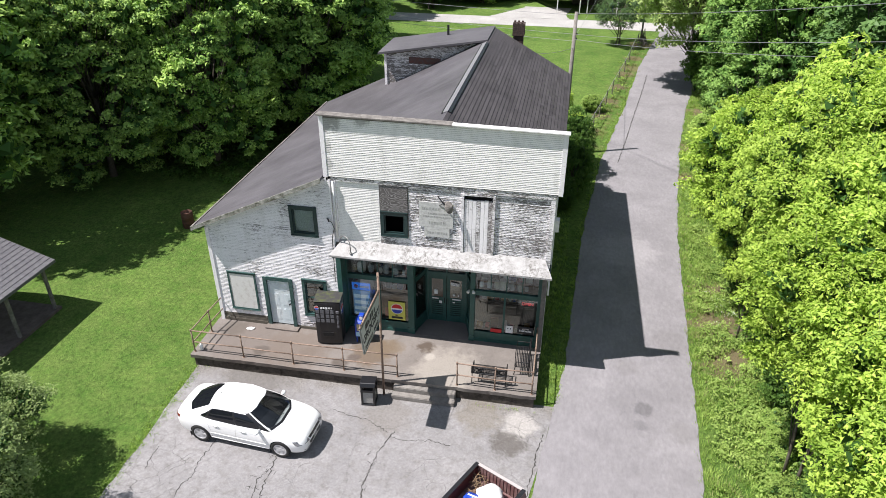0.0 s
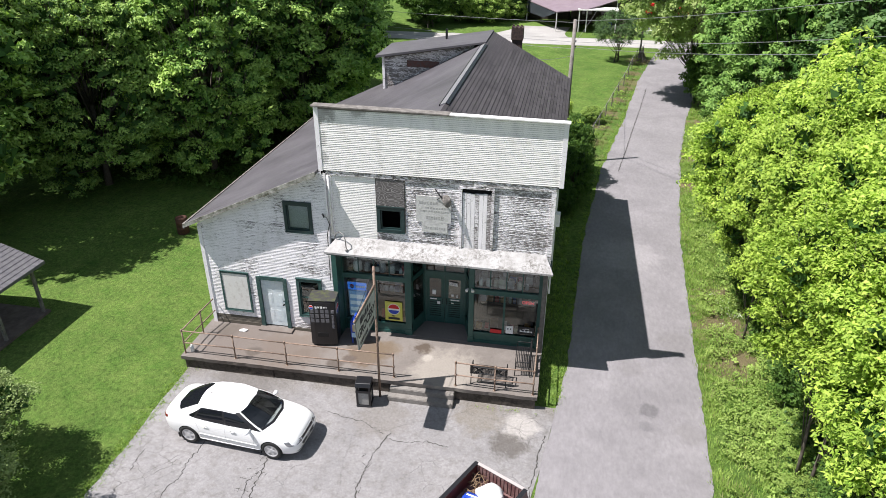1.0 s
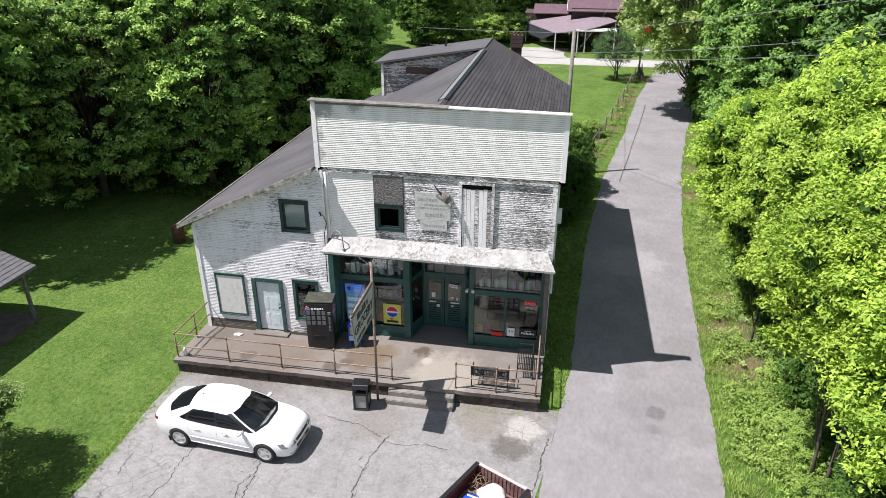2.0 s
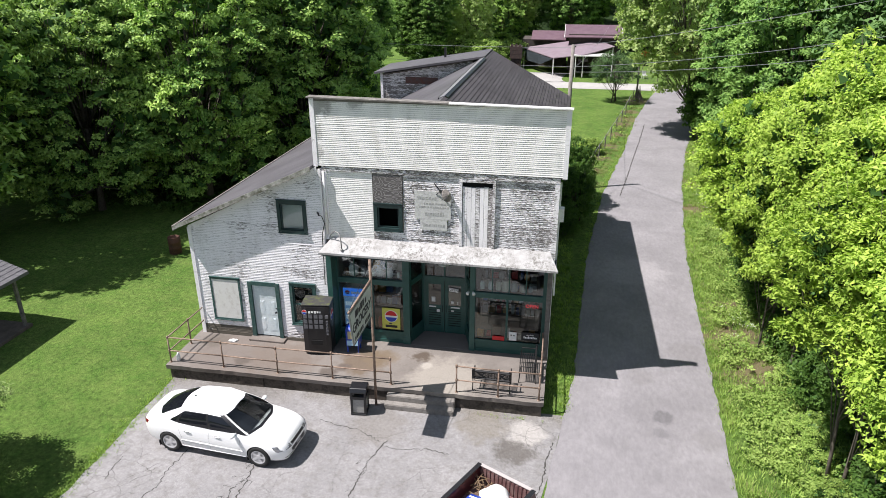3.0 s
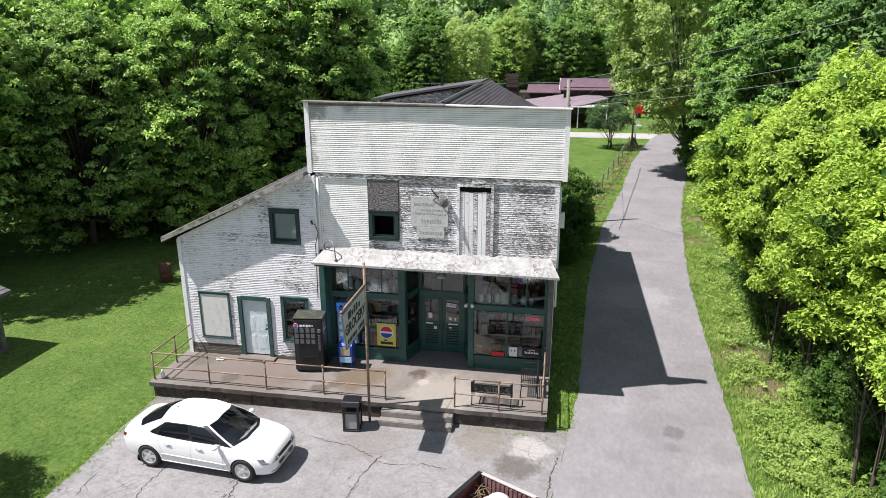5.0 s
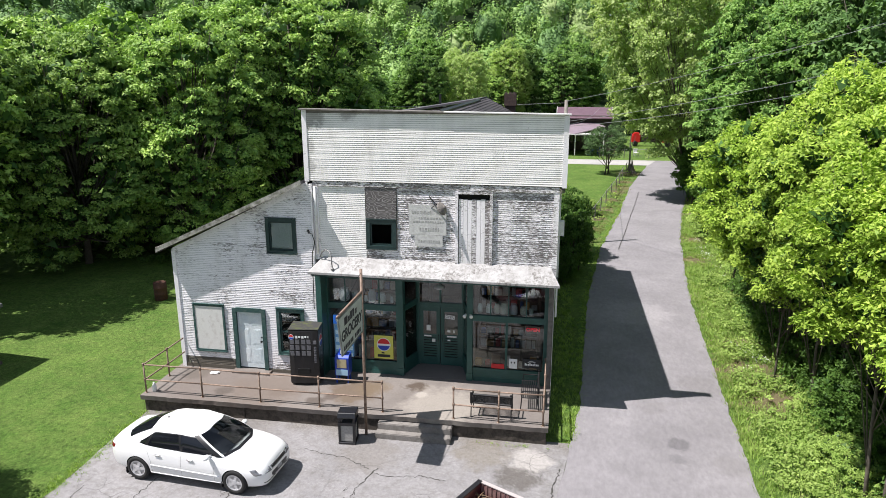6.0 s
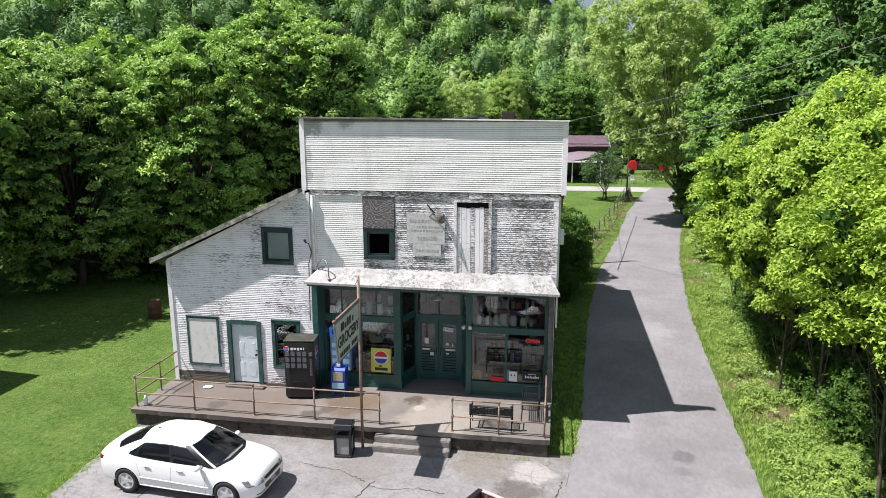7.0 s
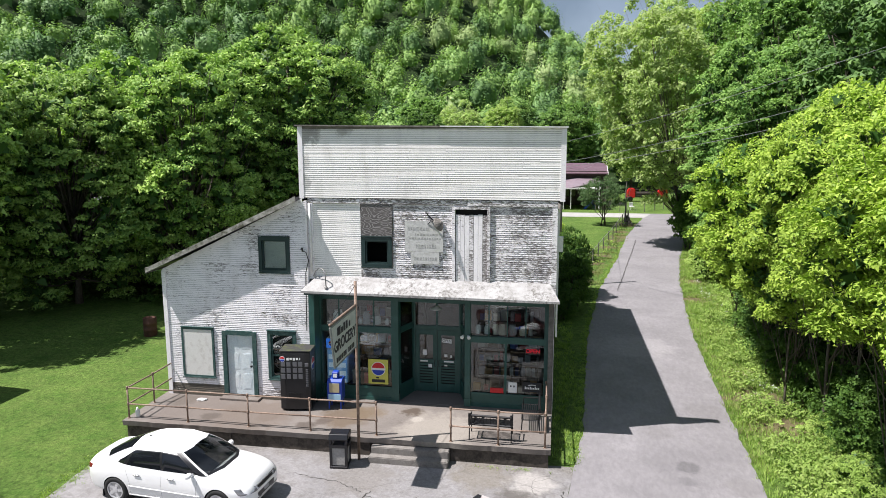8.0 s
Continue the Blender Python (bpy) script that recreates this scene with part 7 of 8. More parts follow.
bpart("backrest", [(-0.26, 0.26, 0.22, 0.26, 0.44, 0.92)], GARDEN_WHITE, chair, w=0.01)
bparts("leg", [(a, a + 0.05, b, b + 0.05, 0, 0.4) for a in (-0.26, 0.21) for b in (-0.26, 0.21)], GARDEN_WHITE, chair)
slide = thing("play_slide", "small blue plastic play slide on the far lawn", "slide", pose(8.0, 67.5, ground_z(8.0, 67.5), 0, 0, 35))
bm = bmesh.new()
prism(bm, [(-0.9, 0.08), (0.35, 1.1), (0.6, 1.1), (0.6, 1.04), (0.38, 1.02), (-0.86, 0.0)], -0.22, 0.22)
part("chute", bm, GARDEN_BLUE, slide)
bparts("ladder_post", [(0.55, 0.61, -0.22, -0.16, 0, 1.1), (0.55, 0.61, 0.16, 0.22, 0, 1.1)], GARDEN_BLUE, slide)
bparts("rung", [(0.56, 0.6, -0.16, 0.16, z, z + 0.04) for z in (0.25, 0.5, 0.75)], GARDEN_BLUE, slide)

# ---- trees ----
def leaf_cloud(rng, centres, radius, count, size, up=0.5, droop=0.0, corners=3, flat=0.6):
    """Leaves strewn over small domes round the centres."""
    n = len(centres) * count
    c = np.repeat(centres, count, 0)
    d = rng.normal(size=(n, 3))
    d /= np.linalg.norm(d, axis=1, keepdims=True) + 1e-9
    d[:, 2] = np.where(d[:, 2] < -0.2, -d[:, 2], d[:, 2])
    r = radius * np.repeat(rng.uniform(0.6, 1.4, len(centres)), count) * np.where(rng.random(n) < 0.22, 0.3 + 0.5 * rng.random(n), 0.75 + 0.35 * rng.random(n) ** 2)
    p = c + d * r[:, None] * np.array([1, 1, flat])
    p[:, 2] -= droop * (d[:, 0] ** 2 + d[:, 1] ** 2) * r * 0.7
    nor = d * 0.8 + rng.normal(size=(n, 3)) * 0.5 + np.array([-0.2, -0.15, up - 0.1])
    nor /= np.linalg.norm(nor, axis=1, keepdims=True)
    t = np.cross(nor, rng.normal(size=(n, 3)))
    t /= np.linalg.norm(t, axis=1, keepdims=True) + 1e-9
    b = np.cross(nor, t)
    s = size * rng.uniform(0.6, 1.3, n)[:, None]
    if corners == 3:
        V = np.stack([p - t * s * 0.5 - b * s * 0.26, p - t * s * 0.1 + b * s * 0.36, p + t * s * 0.55], 1).reshape(-1, 3)
    else:
        dip = nor * s * 0.12
        V = np.stack([p - t * s * 0.5, p + b * s * 0.3 + dip, p + t * s * 0.5 - dip, p - b * s * 0.3 + dip], 1).reshape(-1, 3)
    return V, np.arange(corners * n).reshape(-1, corners)


def crown_points(rng, low, high, rad, lobes, per, lobe_r, belly=0.2):
    """Billows over the outside of an egg-shaped crown, and clumps over the outside of each billow."""
    pts, mids, out = [], [], []
    mid_z = low + (high - low) * (0.5 + 0.6 * (0.2 - belly))
    for k in range(lobes):
        v = 1 - 1.86 * (k + 0.5) / lobes
        a = 2.399 * k + rng.uniform(-0.3, 0.3)
        c = math.sqrt(max(0.0, 1 - abs(v) ** 3)) * (1 if v > 0 else 1 - (0.9 - 3.0 * belly) * v * v)
        d = np.array([c * math.cos(a), c * math.sin(a), v])
        k_in = rng.uniform(0.72, 1.0)
        h = high - mid_z - lobe_r * 0.6 if v > 0 else mid_z - low - lobe_r * 0.5
        m = np.array([d[0] * (rad - lobe_r * 0.7), d[1] * (rad - lobe_r * 0.7), 0]) * k_in + np.array([0, 0, mid_z + v * h * k_in])
        mids.append(m)
        q = rng.normal(size=(per * 3, 3))
        q /= np.linalg.norm(q, axis=1, keepdims=True)
        q = q[(q @ (d + np.array([0, 0, 0.45]))) > -0.45][:per]
        lr = lobe_r * rng.uniform(0.75, 1.2)
        pts.append(m + q * lr * rng.uniform(0.85, 1.05, (len(q), 1)) * np.array([1, 1, 0.85]))
        out.append((m, lr))
    return np.concatenate(pts), mids, out


def inner_leaves(rng, billows, share, count, size):
    """Loose leaves, coloured dark for shade, that fill the inside of the billows."""
    m = np.repeat(np.array([b for b, lr in billows]), count, 0)
    lr = np.repeat(np.array([lr for b, lr in billows]), count)
    n = len(m)
    d = rng.normal(size=(n, 3))
    d /= np.linalg.norm(d, axis=1, keepdims=True)
    p = m + d * (lr * share * rng.random(n) ** 0.5)[:, None]
    t = rng.normal(size=(n, 3))
    t /= np.linalg.norm(t, axis=1, keepdims=True)
    b = np.cross(t, rng.normal(size=(n, 3)))
    b /= np.linalg.norm(b, axis=1, keepdims=True) + 1e-9
    w = size * rng.uniform(0.6, 1.3, n)[:, None]
    return np.stack([p - t * w * 0.5 - b * w * 0.3, p - t * w * 0.1 + b * w * 0.45, p + t * w * 0.6], 1).reshape(-1, 3), np.arange(3 * n).reshape(-1, 3)


def make_tree(name, label, seed, tall, rad, low, lobes, per, lobe_r, leaf_n, leaf_r, leaf, material, trunk_r, droop=0.3, stems=1, group="", corners=3, flat=0.6, belly=0.2, inner=0.85):
    rng = np.random.default_rng(seed)
    ob = thing(name, label, name.split("_")[-1], group=group)
    pts, mids, billows = crown_points(rng, low, tall, rad, lobes, per, lobe_r, belly)
    V, F = leaf_cloud(rng, pts, leaf_r, leaf_n, leaf, droop=droop, corners=corners, flat=flat)
    crown = new("crown", raw_mesh("crown", V, F, material))
    crown.parent = ob
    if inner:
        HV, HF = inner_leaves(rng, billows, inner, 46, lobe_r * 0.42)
        mass = new("inner_foliage", raw_mesh("inner_foliage", HV, HF, LEAF_INNER_SHADE))
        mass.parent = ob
    bm = bmesh.new()
    for s in range(stems):
        ox, oy = (rng.uniform(-0.5, 0.5), rng.uniform(-0.5, 0.5)) if stems > 1 else (0, 0)
        lean = rng.uniform(-0.06, 0.06, 2) * tall
        spine = [(ox + lean[0] * u * u + 0.12 * math.sin(5 * u + s), oy + lean[1] * u * u + 0.1 * math.cos(4 * u), tall * 0.86 * u - 0.15) for u in np.linspace(0, 1, 8)]
        tube(bm, spine, [trunk_r * (1.25 if i == 0 else 1) * (1 - 0.11 * i) for i in range(8)], 8)
        for m in mids[s::stems]:
            k = max(1, min(5, int(7 * (m[2] - 0.28 * tall) / tall)))
            a = Vector(spine[k])
            e = Vector(m)
            h = a.lerp(e, 0.5) + Vector((0, 0, -0.05 * tall * 0.3))
            r = trunk_r * 0.42 * (1 - 0.1 * k)
            tube(bm, [a, h, e, e + (e - a) * 0.18 + Vector((0, 0, 0.3))], [r, r * 0.7, r * 0.42, r * 0.12], 5)
            for j in range(2):
                w = Vector(rng.normal(size=3)).normalized() * lobe_r * 0.7
                tube(bm, [h.lerp(e, 0.6), e.lerp(e + w, 0.6), e + w], [r * 0.35, r * 0.22, r * 0.06], 3)
    part("trunk", bm, BARK, ob, smooth=True)
    return ob


def plant(proto, x, y, s=1.0, turn=0.0, sz=None):
    ob = copy_thing(proto, pose(x, y, ground_z(x, y) - 0.05, 0, 0, turn))
    ob.scale = (s, s, sz or s)
    return ob


def first(proto, x, y, s=1.0, turn=0.0, sz=None):
    proto.matrix_basis = pose(x, y, ground_z(x, y) - 0.05, 0, 0, turn)
    proto.scale = (s, s, sz or s)


WAL = "big broad walnut tree with dense green leaves"
big1 = make_tree("walnut_tree", WAL, 1, 15.0, 5.0, -0.6, 62, 24, 1.3, 58, 0.42, 0.19, LEAF_SHADE, 0.22, group="trees beside the lawn", flat=0.62, belly=0.16)
big2 = make_tree("walnut_tree", WAL, 2, 14.0, 5.2, -0.8, 62, 24, 1.35, 58, 0.42, 0.19, LEAF_SHADE, 0.2, group="trees beside the lawn", flat=0.62, belly=0.16)
big3 = make_tree("walnut_tree", WAL, 22, 15.0, 5.3, -0.6, 46, 18, 1.5, 34, 0.5, 0.30, LEAF_SHADE, 0.2, group="trees beside the lawn", flat=0.6, belly=0.12)
YEL = "bright yellow-green young tree beside the road"
yel1 = make_tree("young_tree", YEL, 3, 10.2, 3.1, 3.8, 42, 18, 0.8, 92, 0.36, 0.125, LEAF_BRIGHT, 0.06, 0.9, 3, "trees along the road", corners=3, flat=0.45, belly=0.13, inner=0.7)
yel2 = make_tree("young_tree", YEL, 4, 9.4, 3.3, 3.4, 42, 18, 0.85, 92, 0.36, 0.125, LEAF_BRIGHT, 0.055, 0.9, 2, "trees along the road", corners=3, flat=0.45, belly=0.13, inner=0.7)
yel3 = make_tree("young_tree", YEL, 24, 10.0, 2.9, 3.6, 26, 16, 0.9, 46, 0.42, 0.19, LEAF_BRIGHT, 0.09, 0.9, 2, "trees along the road", corners=3, flat=0.45, belly=0.13, inner=0.7)
MAP = "tall dark green maple tree on the slope"
map1 = make_tree("maple_tree", MAP, 5, 17.0, 4.7, 1.4, 56, 22, 1.3, 48, 0.42, 0.2, LEAF_MAPLE, 0.2, group="woodland trees", flat=0.6, belly=0.14)
map2 = make_tree("maple_tree", MAP, 6, 15.0, 4.5, 0.6, 52, 22, 1.3, 48, 0.42, 0.2, LEAF_MAPLE, 0.18, group="woodland trees", flat=0.6, belly=0.14)
map3 = make_tree("maple_tree", MAP, 25, 16.0, 4.7, 1.0, 40, 16, 1.5, 36, 0.55, 0.32, LEAF_MAPLE, 0.22, group="woodland trees", flat=0.6, belly=0.16)
PAL = "tall pale green airy tree beside the lane"
pal1 = make_tree("sycamore_tree", PAL, 7, 19.0, 4.7, 2.6, 70, 18, 1.15, 40, 0.44, 0.24, LEAF_PALE, 0.08, 0.8, group="woodland trees", flat=0.55, belly=0.18, inner=0)
# maples whose dark leaf colour carries the slope's shade
DRK = "tall maple tree with shade-darkened leaf colour on the slope"
drk1 = make_tree("hemlock_tree", DRK, 15, 17.0, 4.3, 1.0, 44, 18, 1.35, 40, 0.46, 0.23, LEAF_MAPLE_SHADE, 0.24, group="woodland trees", flat=0.6, belly=0.16)
BUS = "dense leafy green shrub beside the road"
bush1 = make_tree("leafy_bush", BUS, 8, 2.6, 1.3, 0.1, 16, 14, 0.5, 46, 0.26, 0.12, LEAF_UNDER, 0.05, 0.2, 3, "shrubs", inner=0.8)
bush2 = make_tree("leafy_bush", BUS, 9, 2.2, 1.5, 0.1, 16, 14, 0.5, 46, 0.26, 0.12, LEAF_WEED, 0.05, 0.2, 3, "shrubs", inner=0.8)

# trees beside the lawn
first(big1, -17.2, 15.6, 0.94, 10)
first(big2, -22.5, 12.8, 0.95, 80)
first(big3, -20.5, 30, 1.05, 60)
for p in ((big1, -13.6, 22.8, 1.2, 120, 1.1), (big2, -14.6, 28.0, 1.0, 40, 0.95), (big2, -18.6, 23.0, 1.05, 300, 1.1), (big3, -24.5, 20.5, 1.0, 250), (big3, -17.5, 34.0, 1.0, 200, 0.95),
          (big3, -28.5, 9.4, 1.15, 170, 0.95), (big3, -25.8, 5.0, 1.05, 240), (big3, -30, 18, 1.0, 30), (big3, -36, 4.0, 1.1, 60),
          (big3, -34.0, -1.0, 1.1, 100), (big3, -22, 46, 1.0, 190), (big3, -25, 38, 1.0, 15)):
    plant(*p)
# bright trees along the road
first(yel1, 12.4, 0.8, 1.0, 0)
first(yel2, 12.2, 5.0, 1.0, 120)
first(yel3, 17.0, 0.0, 1.2, 240)
for p in ((yel1, 11.9, -4.0, 0.92, 200), (yel2, 13.8, -1.8, 1.1, 60), (yel2, 12.8, -7.6, 0.98, 280), (yel1, 14.6, 3.0, 1.12, 310), (yel1, 12.9, 8.8, 0.90, 150),
          (yel3, 15.7, 7.4, 1.15, 20), (yel3, 15.0, -6.2, 1.1, 90), (yel2, 12.6, 12.4, 0.66, 210), (yel3, 17.2, 4.6, 1.2, 140),
          (yel1, 11.9, 3.0, 0.74, 20), (yel2, 12.3, 7.0, 0.78, 250)):
    plant(*p)
# woodland on the far side of the road
first(map1, 18.4, 20.5, 0.95, 0)
first(map2, 15.7, 18.6, 0.85, 90)
first(drk1, 25.5, 24, 1.4, 70)
# a tall pale tree leaning out over the lane
pal1.matrix_basis = pose(14.5, 37.6, ground_z(14.5, 37.6) - 0.1, 0, -14, 0)
pal1.scale = (1.12, 1.12, 1.12)
first(map3, 21.5, 5, 1.05, 33)
for p in ((map2, 16.4, 25.6, 1.02, 10), (map1, 21.0, 34.0, 1.25, 100), (map2, 21.0, 43.0, 1.35, 190), (drk1, 23.5, 12.0, 1.15, 280), (drk1, 23.5, 18, 1.3, 170), (drk1, 20.5, 9.0, 1.2, 10), (drk1, 19.6, 13.6, 1.15, 100),
          (drk1, 28, 33, 1.5, 140), (map3, 28, 46, 1.5, 210), (map2, 21.0, 51.0, 1.3, 120, 1.5), (pal1, 18.2, 74.0, 1.25, 80, 1.5), (pal1, 24.5, 66.0, 1.2, 160, 1.6), (map3, 27, 62, 1.45, 40), (pal1, 22, 84, 1.2, 200), (map3, 27, 74, 1.4, 99),
          (pal1, -9.5, 73, 0.75, 40), (map2, -14.5, 69, 0.85, 130), (pal1, -4.5, 86, 0.8, 300), (map2, -20.5, 60, 0.85, 20), (map2, -17.0, 70, 0.75, 200), (big3, -24.5, 62, 0.85, 110), (pal1, -12.5, 80, 0.7, 15), (big3, -6.5, 84, 0.7, 320), (map2, -29, 57, 0.8, 75), (pal1, -26, 52, 0.75, 260), (map3, 3.5, 89, 0.9, 77), (map3, -4, 90, 1.0, 50), (map3, 6, 96, 1.0, 150), (map3, 16, 98, 1.1, 250), (map3, -16, 80, 1.0, 350), (map3, -27, 62, 1.0, 120), (map3, -34, 45, 1.0, 160)):
    plant(*p)
first(bush1, 4.75, 15.6, 0.85, 0, 1.25)
first(bush2, 14.5, 14.5, 1.2, 0)
for p in ((bush1, 4.6, 18.4, 0.95, 80, 1.5), (bush1, 4.3, 13.6, 0.55, 30, 0.7), (bush2, 6.0, 30.5, 0.6, 20), (bush1, 15.8, 40, 1.5, 10, 1.9), (bush1, 14.9, 36.4, 1.5, 100, 2.0), (bush1, 16.0, 34.0, 1.8, 220, 2.2), (bush1, 16.4, 37.8, 1.9, 310, 2.4), (bush2, -7.5, 70.5, 2.0, 30), (bush2, -10.8, 72.0, 2.2, 130), (bush1, -14.0, 66.5, 2.0, 230), (bush2, -4.2, 74.0, 1.8, 330), (bush2, 14.2, 24.5, 1.3, 70), (bush1, 15.2, 30, 1.4, 150), (bush1, 13.4, -1.0, 1.0, 80, 1.3), (bush1, 13.9, 2.6, 1.2, 40, 1.5), (bush1, 13.6, 6.0, 1.2, 10, 1.5), (bush1, 14.0, 9.6, 1.2, 140, 1.5), (bush1, 13.6, -4.4, 1.1, 200, 1.4), (bush2, 12.3, -6.6, 0.8, 20), (bush2, 11.6, -5.2, 0.5, 200), (bush2, 11.9, -2.0, 0.45, 100), (bush2, 11.7, -7.8, 0.6, 10), (bush1, 15.6, 0.6, 1.4, 90, 1.8), (bush1, 15.8, 4.6, 1.4, 190, 1.8), (bush1, 12.7, -5.6, 0.9, 15), (bush1, 12.9, -3.0, 0.8, 75), (bush1, 12.6, -0.6, 0.85, 135, 0.9), (bush1, 13.0, 1.4, 0.9, 195, 1.1), (bush1, 12.8, 3.4, 0.95, 255, 1.1), (bush1, 12.7, 5.6, 0.9, 315, 1.0), (bush1, 12.9, 7.8, 1.0, 35, 1.1), (bush1, 13.2, 10.6, 1.1, 95, 1.1), (bush1, 13.2, -7.4, 1.0, 155, 1.1), (bush2, 12.0, -3.2, 0.5, 300), (bush2, 12.4, 1.0, 0.45, 120), (bush2, 12.6, 4.2, 0.5, 60)):
    plant(*p)

GRY = "small grey-green tree at the lawn's edge"
grey1 = make_tree("small_tree", GRY, 12, 5.6, 2.0, 0.6, 26, 18, 0.6, 64, 0.28, 0.085, LEAF_GREY, 0.09, 0.3, 2, "small trees", inner=0.7)
first(grey1, -12.5, -8.3, 0.95, 0, 0.76)
plant(grey1, -11.2, -10.9, 1.15, 140, 0.95)
orch = make_tree("small_tree", "small dark orchard tree on the far lawn", 13, 5.0, 2.5, 1.5, 22, 14, 0.7, 40, 0.36, 0.13, LEAF_ORCHARD, 0.07, 0.2, 3, "small trees", inner=0)
first(orch, 8.4, 51.5, 1.0, 0)
plant(yel3, 2.9, 22.6, 0.52, 120, 0.46)
plant(yel3, 4.5, 19.8, 0.36, 20, 0.36)


def weeds(name, label, seed, spots, leaf, lift, per, material):
    rng = np.random.default_rng(seed)
    c = np.array([(x, y, ground_z(x, y) + lift * rng.uniform(0.2, 1.0)) for x, y in spots])
    V, F = leaf_cloud(rng, c, lift * 0.9, per, leaf, 0.5)
    ob = new(name, raw_mesh(name, V, F, material))
    tagged(ob, label, "weeds", kind="stuff")


def blades(name, label, seed, spots, tall, spread, per, material):
    """Upright grass blades, one triangle each, in tufts."""
    rng = np.random.default_rng(seed)
    c = np.repeat(np.array([(x, y, ground_z(x, y)) for x, y in spots]), per, 0)
    n = len(c)
    a = rng.uniform(0, 2 * math.pi, n)
    c = c + np.stack([np.cos(a), np.sin(a), np.zeros(n)], 1) * spread * rng.random(n)[:, None]
    h = tall * rng.uniform(0.5, 1.3, n)
    w = np.stack([np.cos(a + 1.3), np.sin(a + 1.3), np.zeros(n)], 1) * 0.009 * (1 + tall)
    tip = c + np.stack([np.cos(a) * h * 0.45, np.sin(a) * h * 0.45, h], 1) + rng.normal(size=(n, 3)) * 0.15 * tall
    V = np.stack([c - w, c + w, tip], 1).reshape(-1, 3)
    ob = new(name, raw_mesh(name, V, np.arange(3 * n).reshape(-1, 3), material))
    tagged(ob, label, "grass", kind="stuff")


rng = np.random.default_rng(31)
verge = []
while len(verge) < 9600:
    y = rng.uniform(-12, 52)
    edge = np.interp(y, [p[0] for p in ROAD_R], [p[1] for p in ROAD_R])
    u = rng.random()
    x = edge + 0.1 + 4.2 * u ** 1.2
    bare = min(math.hypot(x - a, y - b) for a, b in ((10.9, 4.2), (11.3, 1.7), (11.1, 6.4), (11.6, 19.0), (12.4, 24.0), (13.9, 31.5)))
    if noise.noise(Vector((x * 0.45, y * 0.45, 0))) > -0.5 and bare > rng.uniform(0.2, 1.0):
        verge.append((x, y))
blades("verge_grass", "tall wild grass on the road verge", 41, verge[:7900], 0.15, 0.26, 14, LEAF_WEED)
weeds("verge_herbs", "low broad-leaved green weeds on the road verge", 42, [v for v in verge[7900:] if v[0] > 10.6 + 0.12 * max(0, v[1])], 0.11, 0.22, 22, LEAF_WEED)
blades("dry_grass", "pale dry grass stems on the road verge", 50, verge[:9000:6], 0.17, 0.3, 9, LEAF_DRY)
dense = [(x, y) for x, y in zip(rng.uniform(12.2, 15.5, 900), rng.uniform(-9, 13, 900))]
weeds("understory", "dense dark understory beneath the roadside trees", 48, dense, 0.13, 0.75, 26, LEAF_UNDER)
bank = [(np.interp(y, [p[0] for p in ROAD_R], [p[1] for p in ROAD_R]) + 0.5 + 2.6 * rng.random() ** 0.8, y) for y in rng.uniform(-10, 16, 1500)]
bank = [p for p in bank if noise.noise(Vector((p[0] * 0.8, p[1] * 0.8, 4.0))) > 0.05]
weeds("bank_weeds", "knee-high rank weeds on the bank beside the road", 52, bank, 0.10, 0.34, 30, LEAF_WEED)
bloom = [(11.4 + rng.normal(0, 0.35), 5.4 + rng.normal(0, 0.5)) for k in range(8)] + [(12.4 + rng.normal(0, 0.2), 20 + rng.normal(0, 2.0)) for k in range(12)]
weeds("white_flowers", "small white flowering weeds on the verge", 49, bloom, 0.055, 0.32, 16, PETAL)
edge = [(-8.92 + rng.normal(0, 0.16), y) for y in rng.uniform(-12, -2.4, 420)] + [(x, -2.5 + rng.normal(0, 0.04)) for x in rng.uniform(1.2, 3.9, 16)]
edge += [(np.interp(y, [p[0] for p in ROAD_L], [p[1] for p in ROAD_L]) - 0.1 + rng.normal(0, 0.1), y) for y in rng.uniform(-2.4, 40, 900)]
blades("edge_grass", "short ragged grass along the paving edges", 46, edge, 0.05, 0.1, 14, LEAF_WEED)
shade = [(x, y) for x, y in zip(rng.uniform(-32, -11, 1500), rng.uniform(13, 34, 1500))]
weeds("undergrowth", "dark low undergrowth beneath the trees", 43, shade, 0.2, 0.3, 14, LEAF_UNDER)
fence_w = []
for (xa, ya), (xb, yb) in zip(line, line[1:]):
    for k in range(9):
        u = rng.random()
        fence_w.append((xa + (xb - xa) * u + rng.normal(0, 0.28), ya + (yb - ya) * u))
weeds("fence_weeds", "rank weeds and vines along the chain-link fence", 45, fence_w, 0.14, 0.28, 16, LEAF_WEED)
blades("fence_straw", "dry yellowed grass along the chain-link fence", 51, [(x + 0.5 + rng.normal(0, 0.3), y) for x, y in fence_w * 3], 0.2, 0.3, 14, LEAF_DRY)
strip_l = [(x, y) for x, y in zip(rng.uniform(3.95, 4.7, 260), rng.uniform(-1.9, 13, 260))]
blades("wall_grass", "low grass along the store wall", 44, strip_l, 0.12, 0.15, 14, LEAF_WEED)

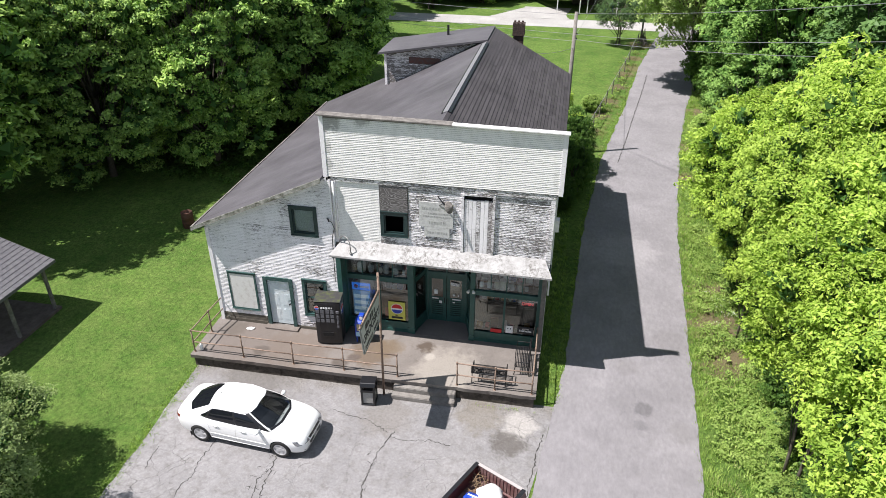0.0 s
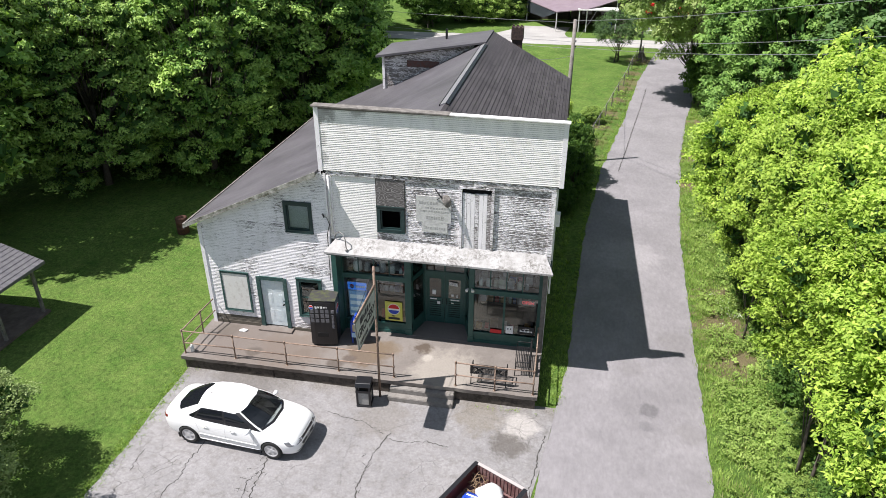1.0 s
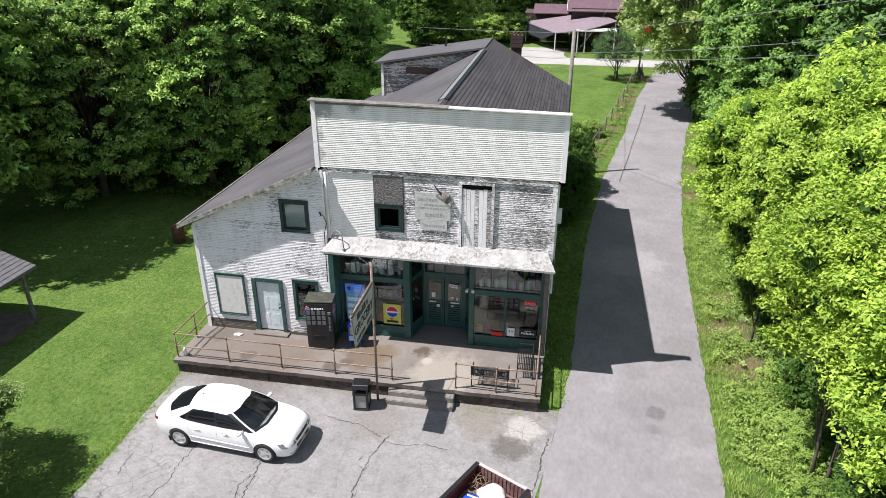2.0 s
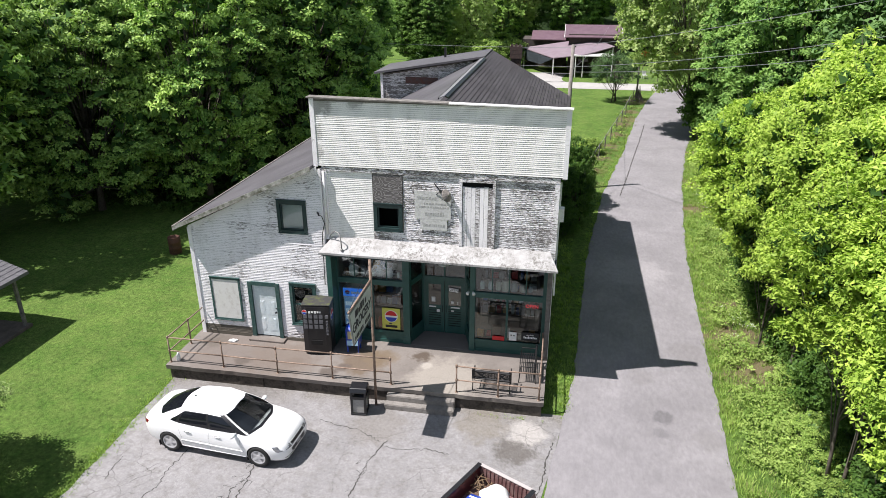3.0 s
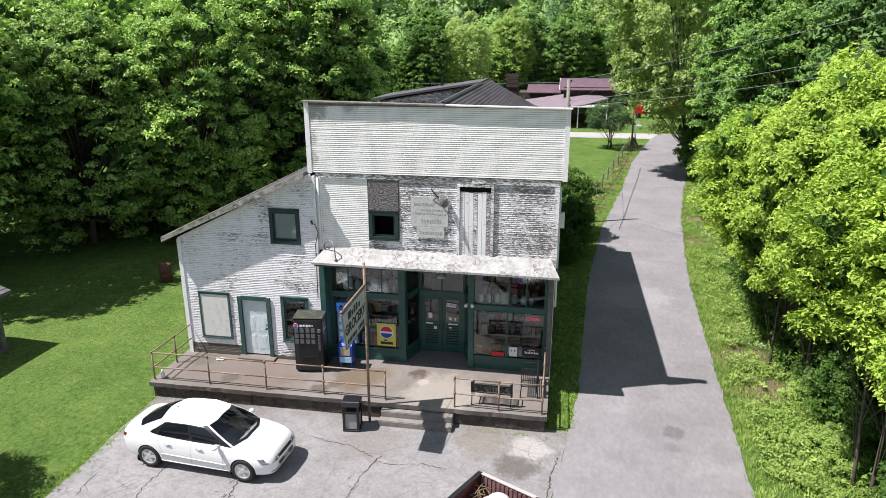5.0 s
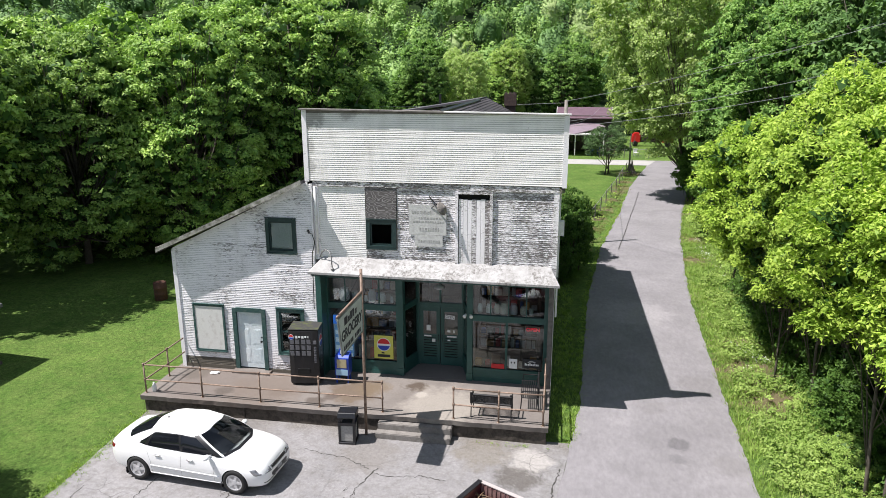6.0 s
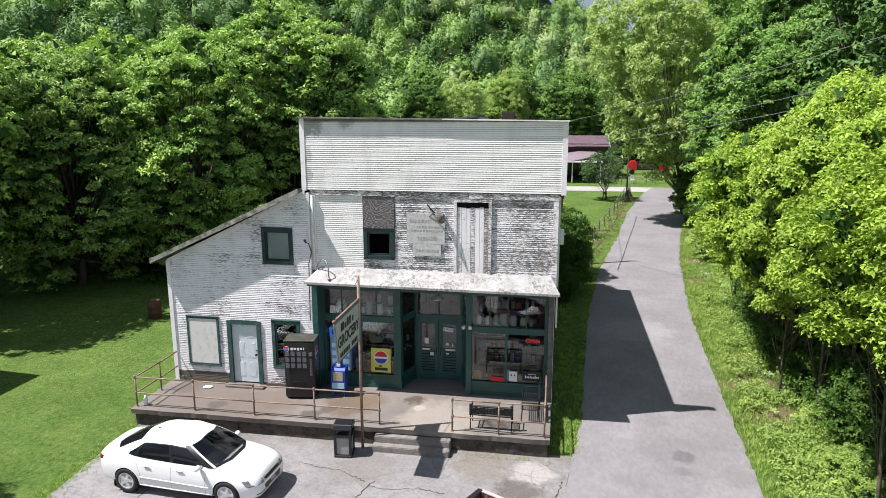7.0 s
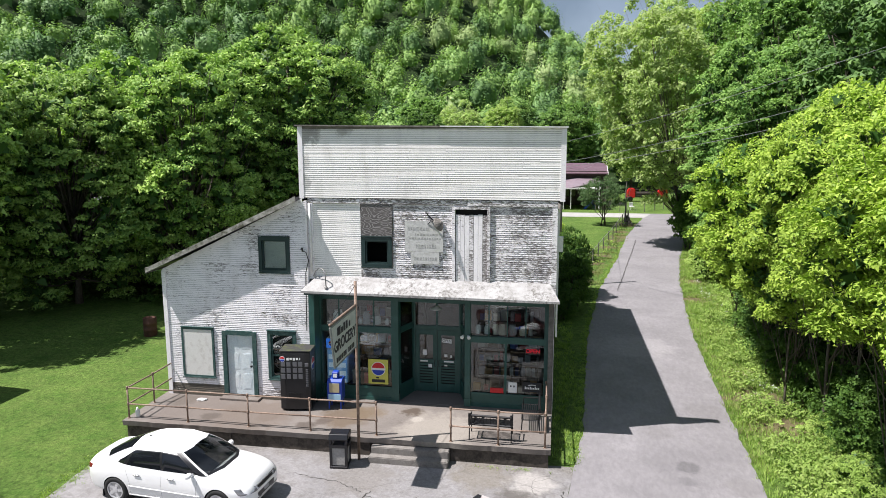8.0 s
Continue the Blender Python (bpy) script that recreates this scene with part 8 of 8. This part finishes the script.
# woods on the slopes
rng = np.random.default_rng(11)
tones, hulls = ([], [], [], []), ([], [], [], [])
ring = np.arange(60).reshape(6, 10)
core = np.stack([ring[:-1], np.roll(ring, -1, 1)[:-1], np.roll(ring, -1, 1)[1:], ring[1:]], -1).reshape(-1, 4)
for gxx in np.arange(-170, 210, 7.4):
    for gyy in np.arange(60, 330, 7.0):
        x, y = gxx + rng.uniform(-2.6, 2.6), gyy + rng.uniform(-2.6, 2.6)
        if y < 96 + 8 * math.sin(x * 0.1) and -40 < x < 40:
            continue
        if x < 4 - (y + 20) * 1.0 - 8 or x > 14 + (y + 20) * 0.22 or (x < -40 and y < 40):
            continue
        s = rng.uniform(0.7, 1.3)
        per = 620 if y < 200 else 340
        q = rng.normal(size=(per, 3))
        q /= np.linalg.norm(q, axis=1, keepdims=True)
        q[:, 2] = np.where(q[:, 2] < -0.3, -0.6 * q[:, 2], q[:, 2])
        bump = 0.72 + 0.3 * np.sin(q[:, 0] * 5 + x) * np.sin(q[:, 1] * 5 + y) + rng.uniform(-0.12, 0.12, per)
        tall = 1.35 + 0.5 * math.sin(x * 12.9 + y)
        p = np.array((x, y, ground_z(x, y) + 6.5 * s)) + q * bump[:, None] * np.array([3.9, 3.9, 4.1 * tall]) * s
        # x < -45 leans to darker tones, in place of shade on that slope
        w = rng.random() + 0.35 * noise.noise(Vector((x * 0.03, y * 0.03, 0))) - (0.35 if x < -45 else 0.0)
        u, v = np.meshgrid(np.linspace(0, 2 * math.pi, 11)[:10], np.linspace(-0.5, 1.0, 6) * math.pi / 2)
        hq = np.stack([np.cos(v) * np.cos(u), np.cos(v) * np.sin(u), np.sin(v)], -1).reshape(-1, 3)
        hb = 0.46 + 0.22 * np.sin(hq[:, 0] * 5 + x) * np.sin(hq[:, 1] * 5 + y) + rng.uniform(-0.05, 0.05, len(hq))
        hull = np.array((x, y, ground_z(x, y) + 6.5 * s)) + hq * hb[:, None] * np.array([3.9, 3.9, 4.1 * tall]) * s
        hulls[0 if w < 0.3 else 1 if w < 0.62 else 2 if w < 0.88 else 3].append(hull)
        tones[0 if w < 0.3 else 1 if w < 0.62 else 2 if w < 0.88 else 3].append((p, q))
for tone, core_pts, material, label in zip(tones, hulls, (LEAF_FAR_DARK, LEAF_FAR, LEAF_FAR_LIGHT, LEAF_FAR_PALE), ("dark green", "mid green", "fresh green", "pale yellowish green")):
    P = np.concatenate([a for a, b in tone])
    Q = np.concatenate([b for a, b in tone])
    n = len(P)
    nor = Q * 1.0 + rng.normal(size=(n, 3)) * 0.25 + np.array([0, 0, 0.3])
    nor /= np.linalg.norm(nor, axis=1, keepdims=True)
    t = np.cross(nor, rng.normal(size=(n, 3)))
    t /= np.linalg.norm(t, axis=1, keepdims=True)
    b = np.cross(nor, t)
    s = rng.uniform(0.16, 0.40, n)[:, None]
    V = np.stack([P - t * s - b * s * 0.5, P + b * s, P + t * s - b * s * 0.4], 1).reshape(-1, 3)
    HV = np.concatenate(core_pts)
    HF = np.concatenate([core + 60 * k for k in range(len(core_pts))])
    tri = np.concatenate([HF[:, [0, 1, 2]], HF[:, [0, 2, 3]]])
    woods = new("woodland", raw_mesh("woodland", np.concatenate([V, HV]), np.concatenate([np.arange(3 * n).reshape(-1, 3), tri + 3 * n]), material, True))
    tagged(woods, label + " broadleaf woods on the far hillside", "woods", kind="stuff")
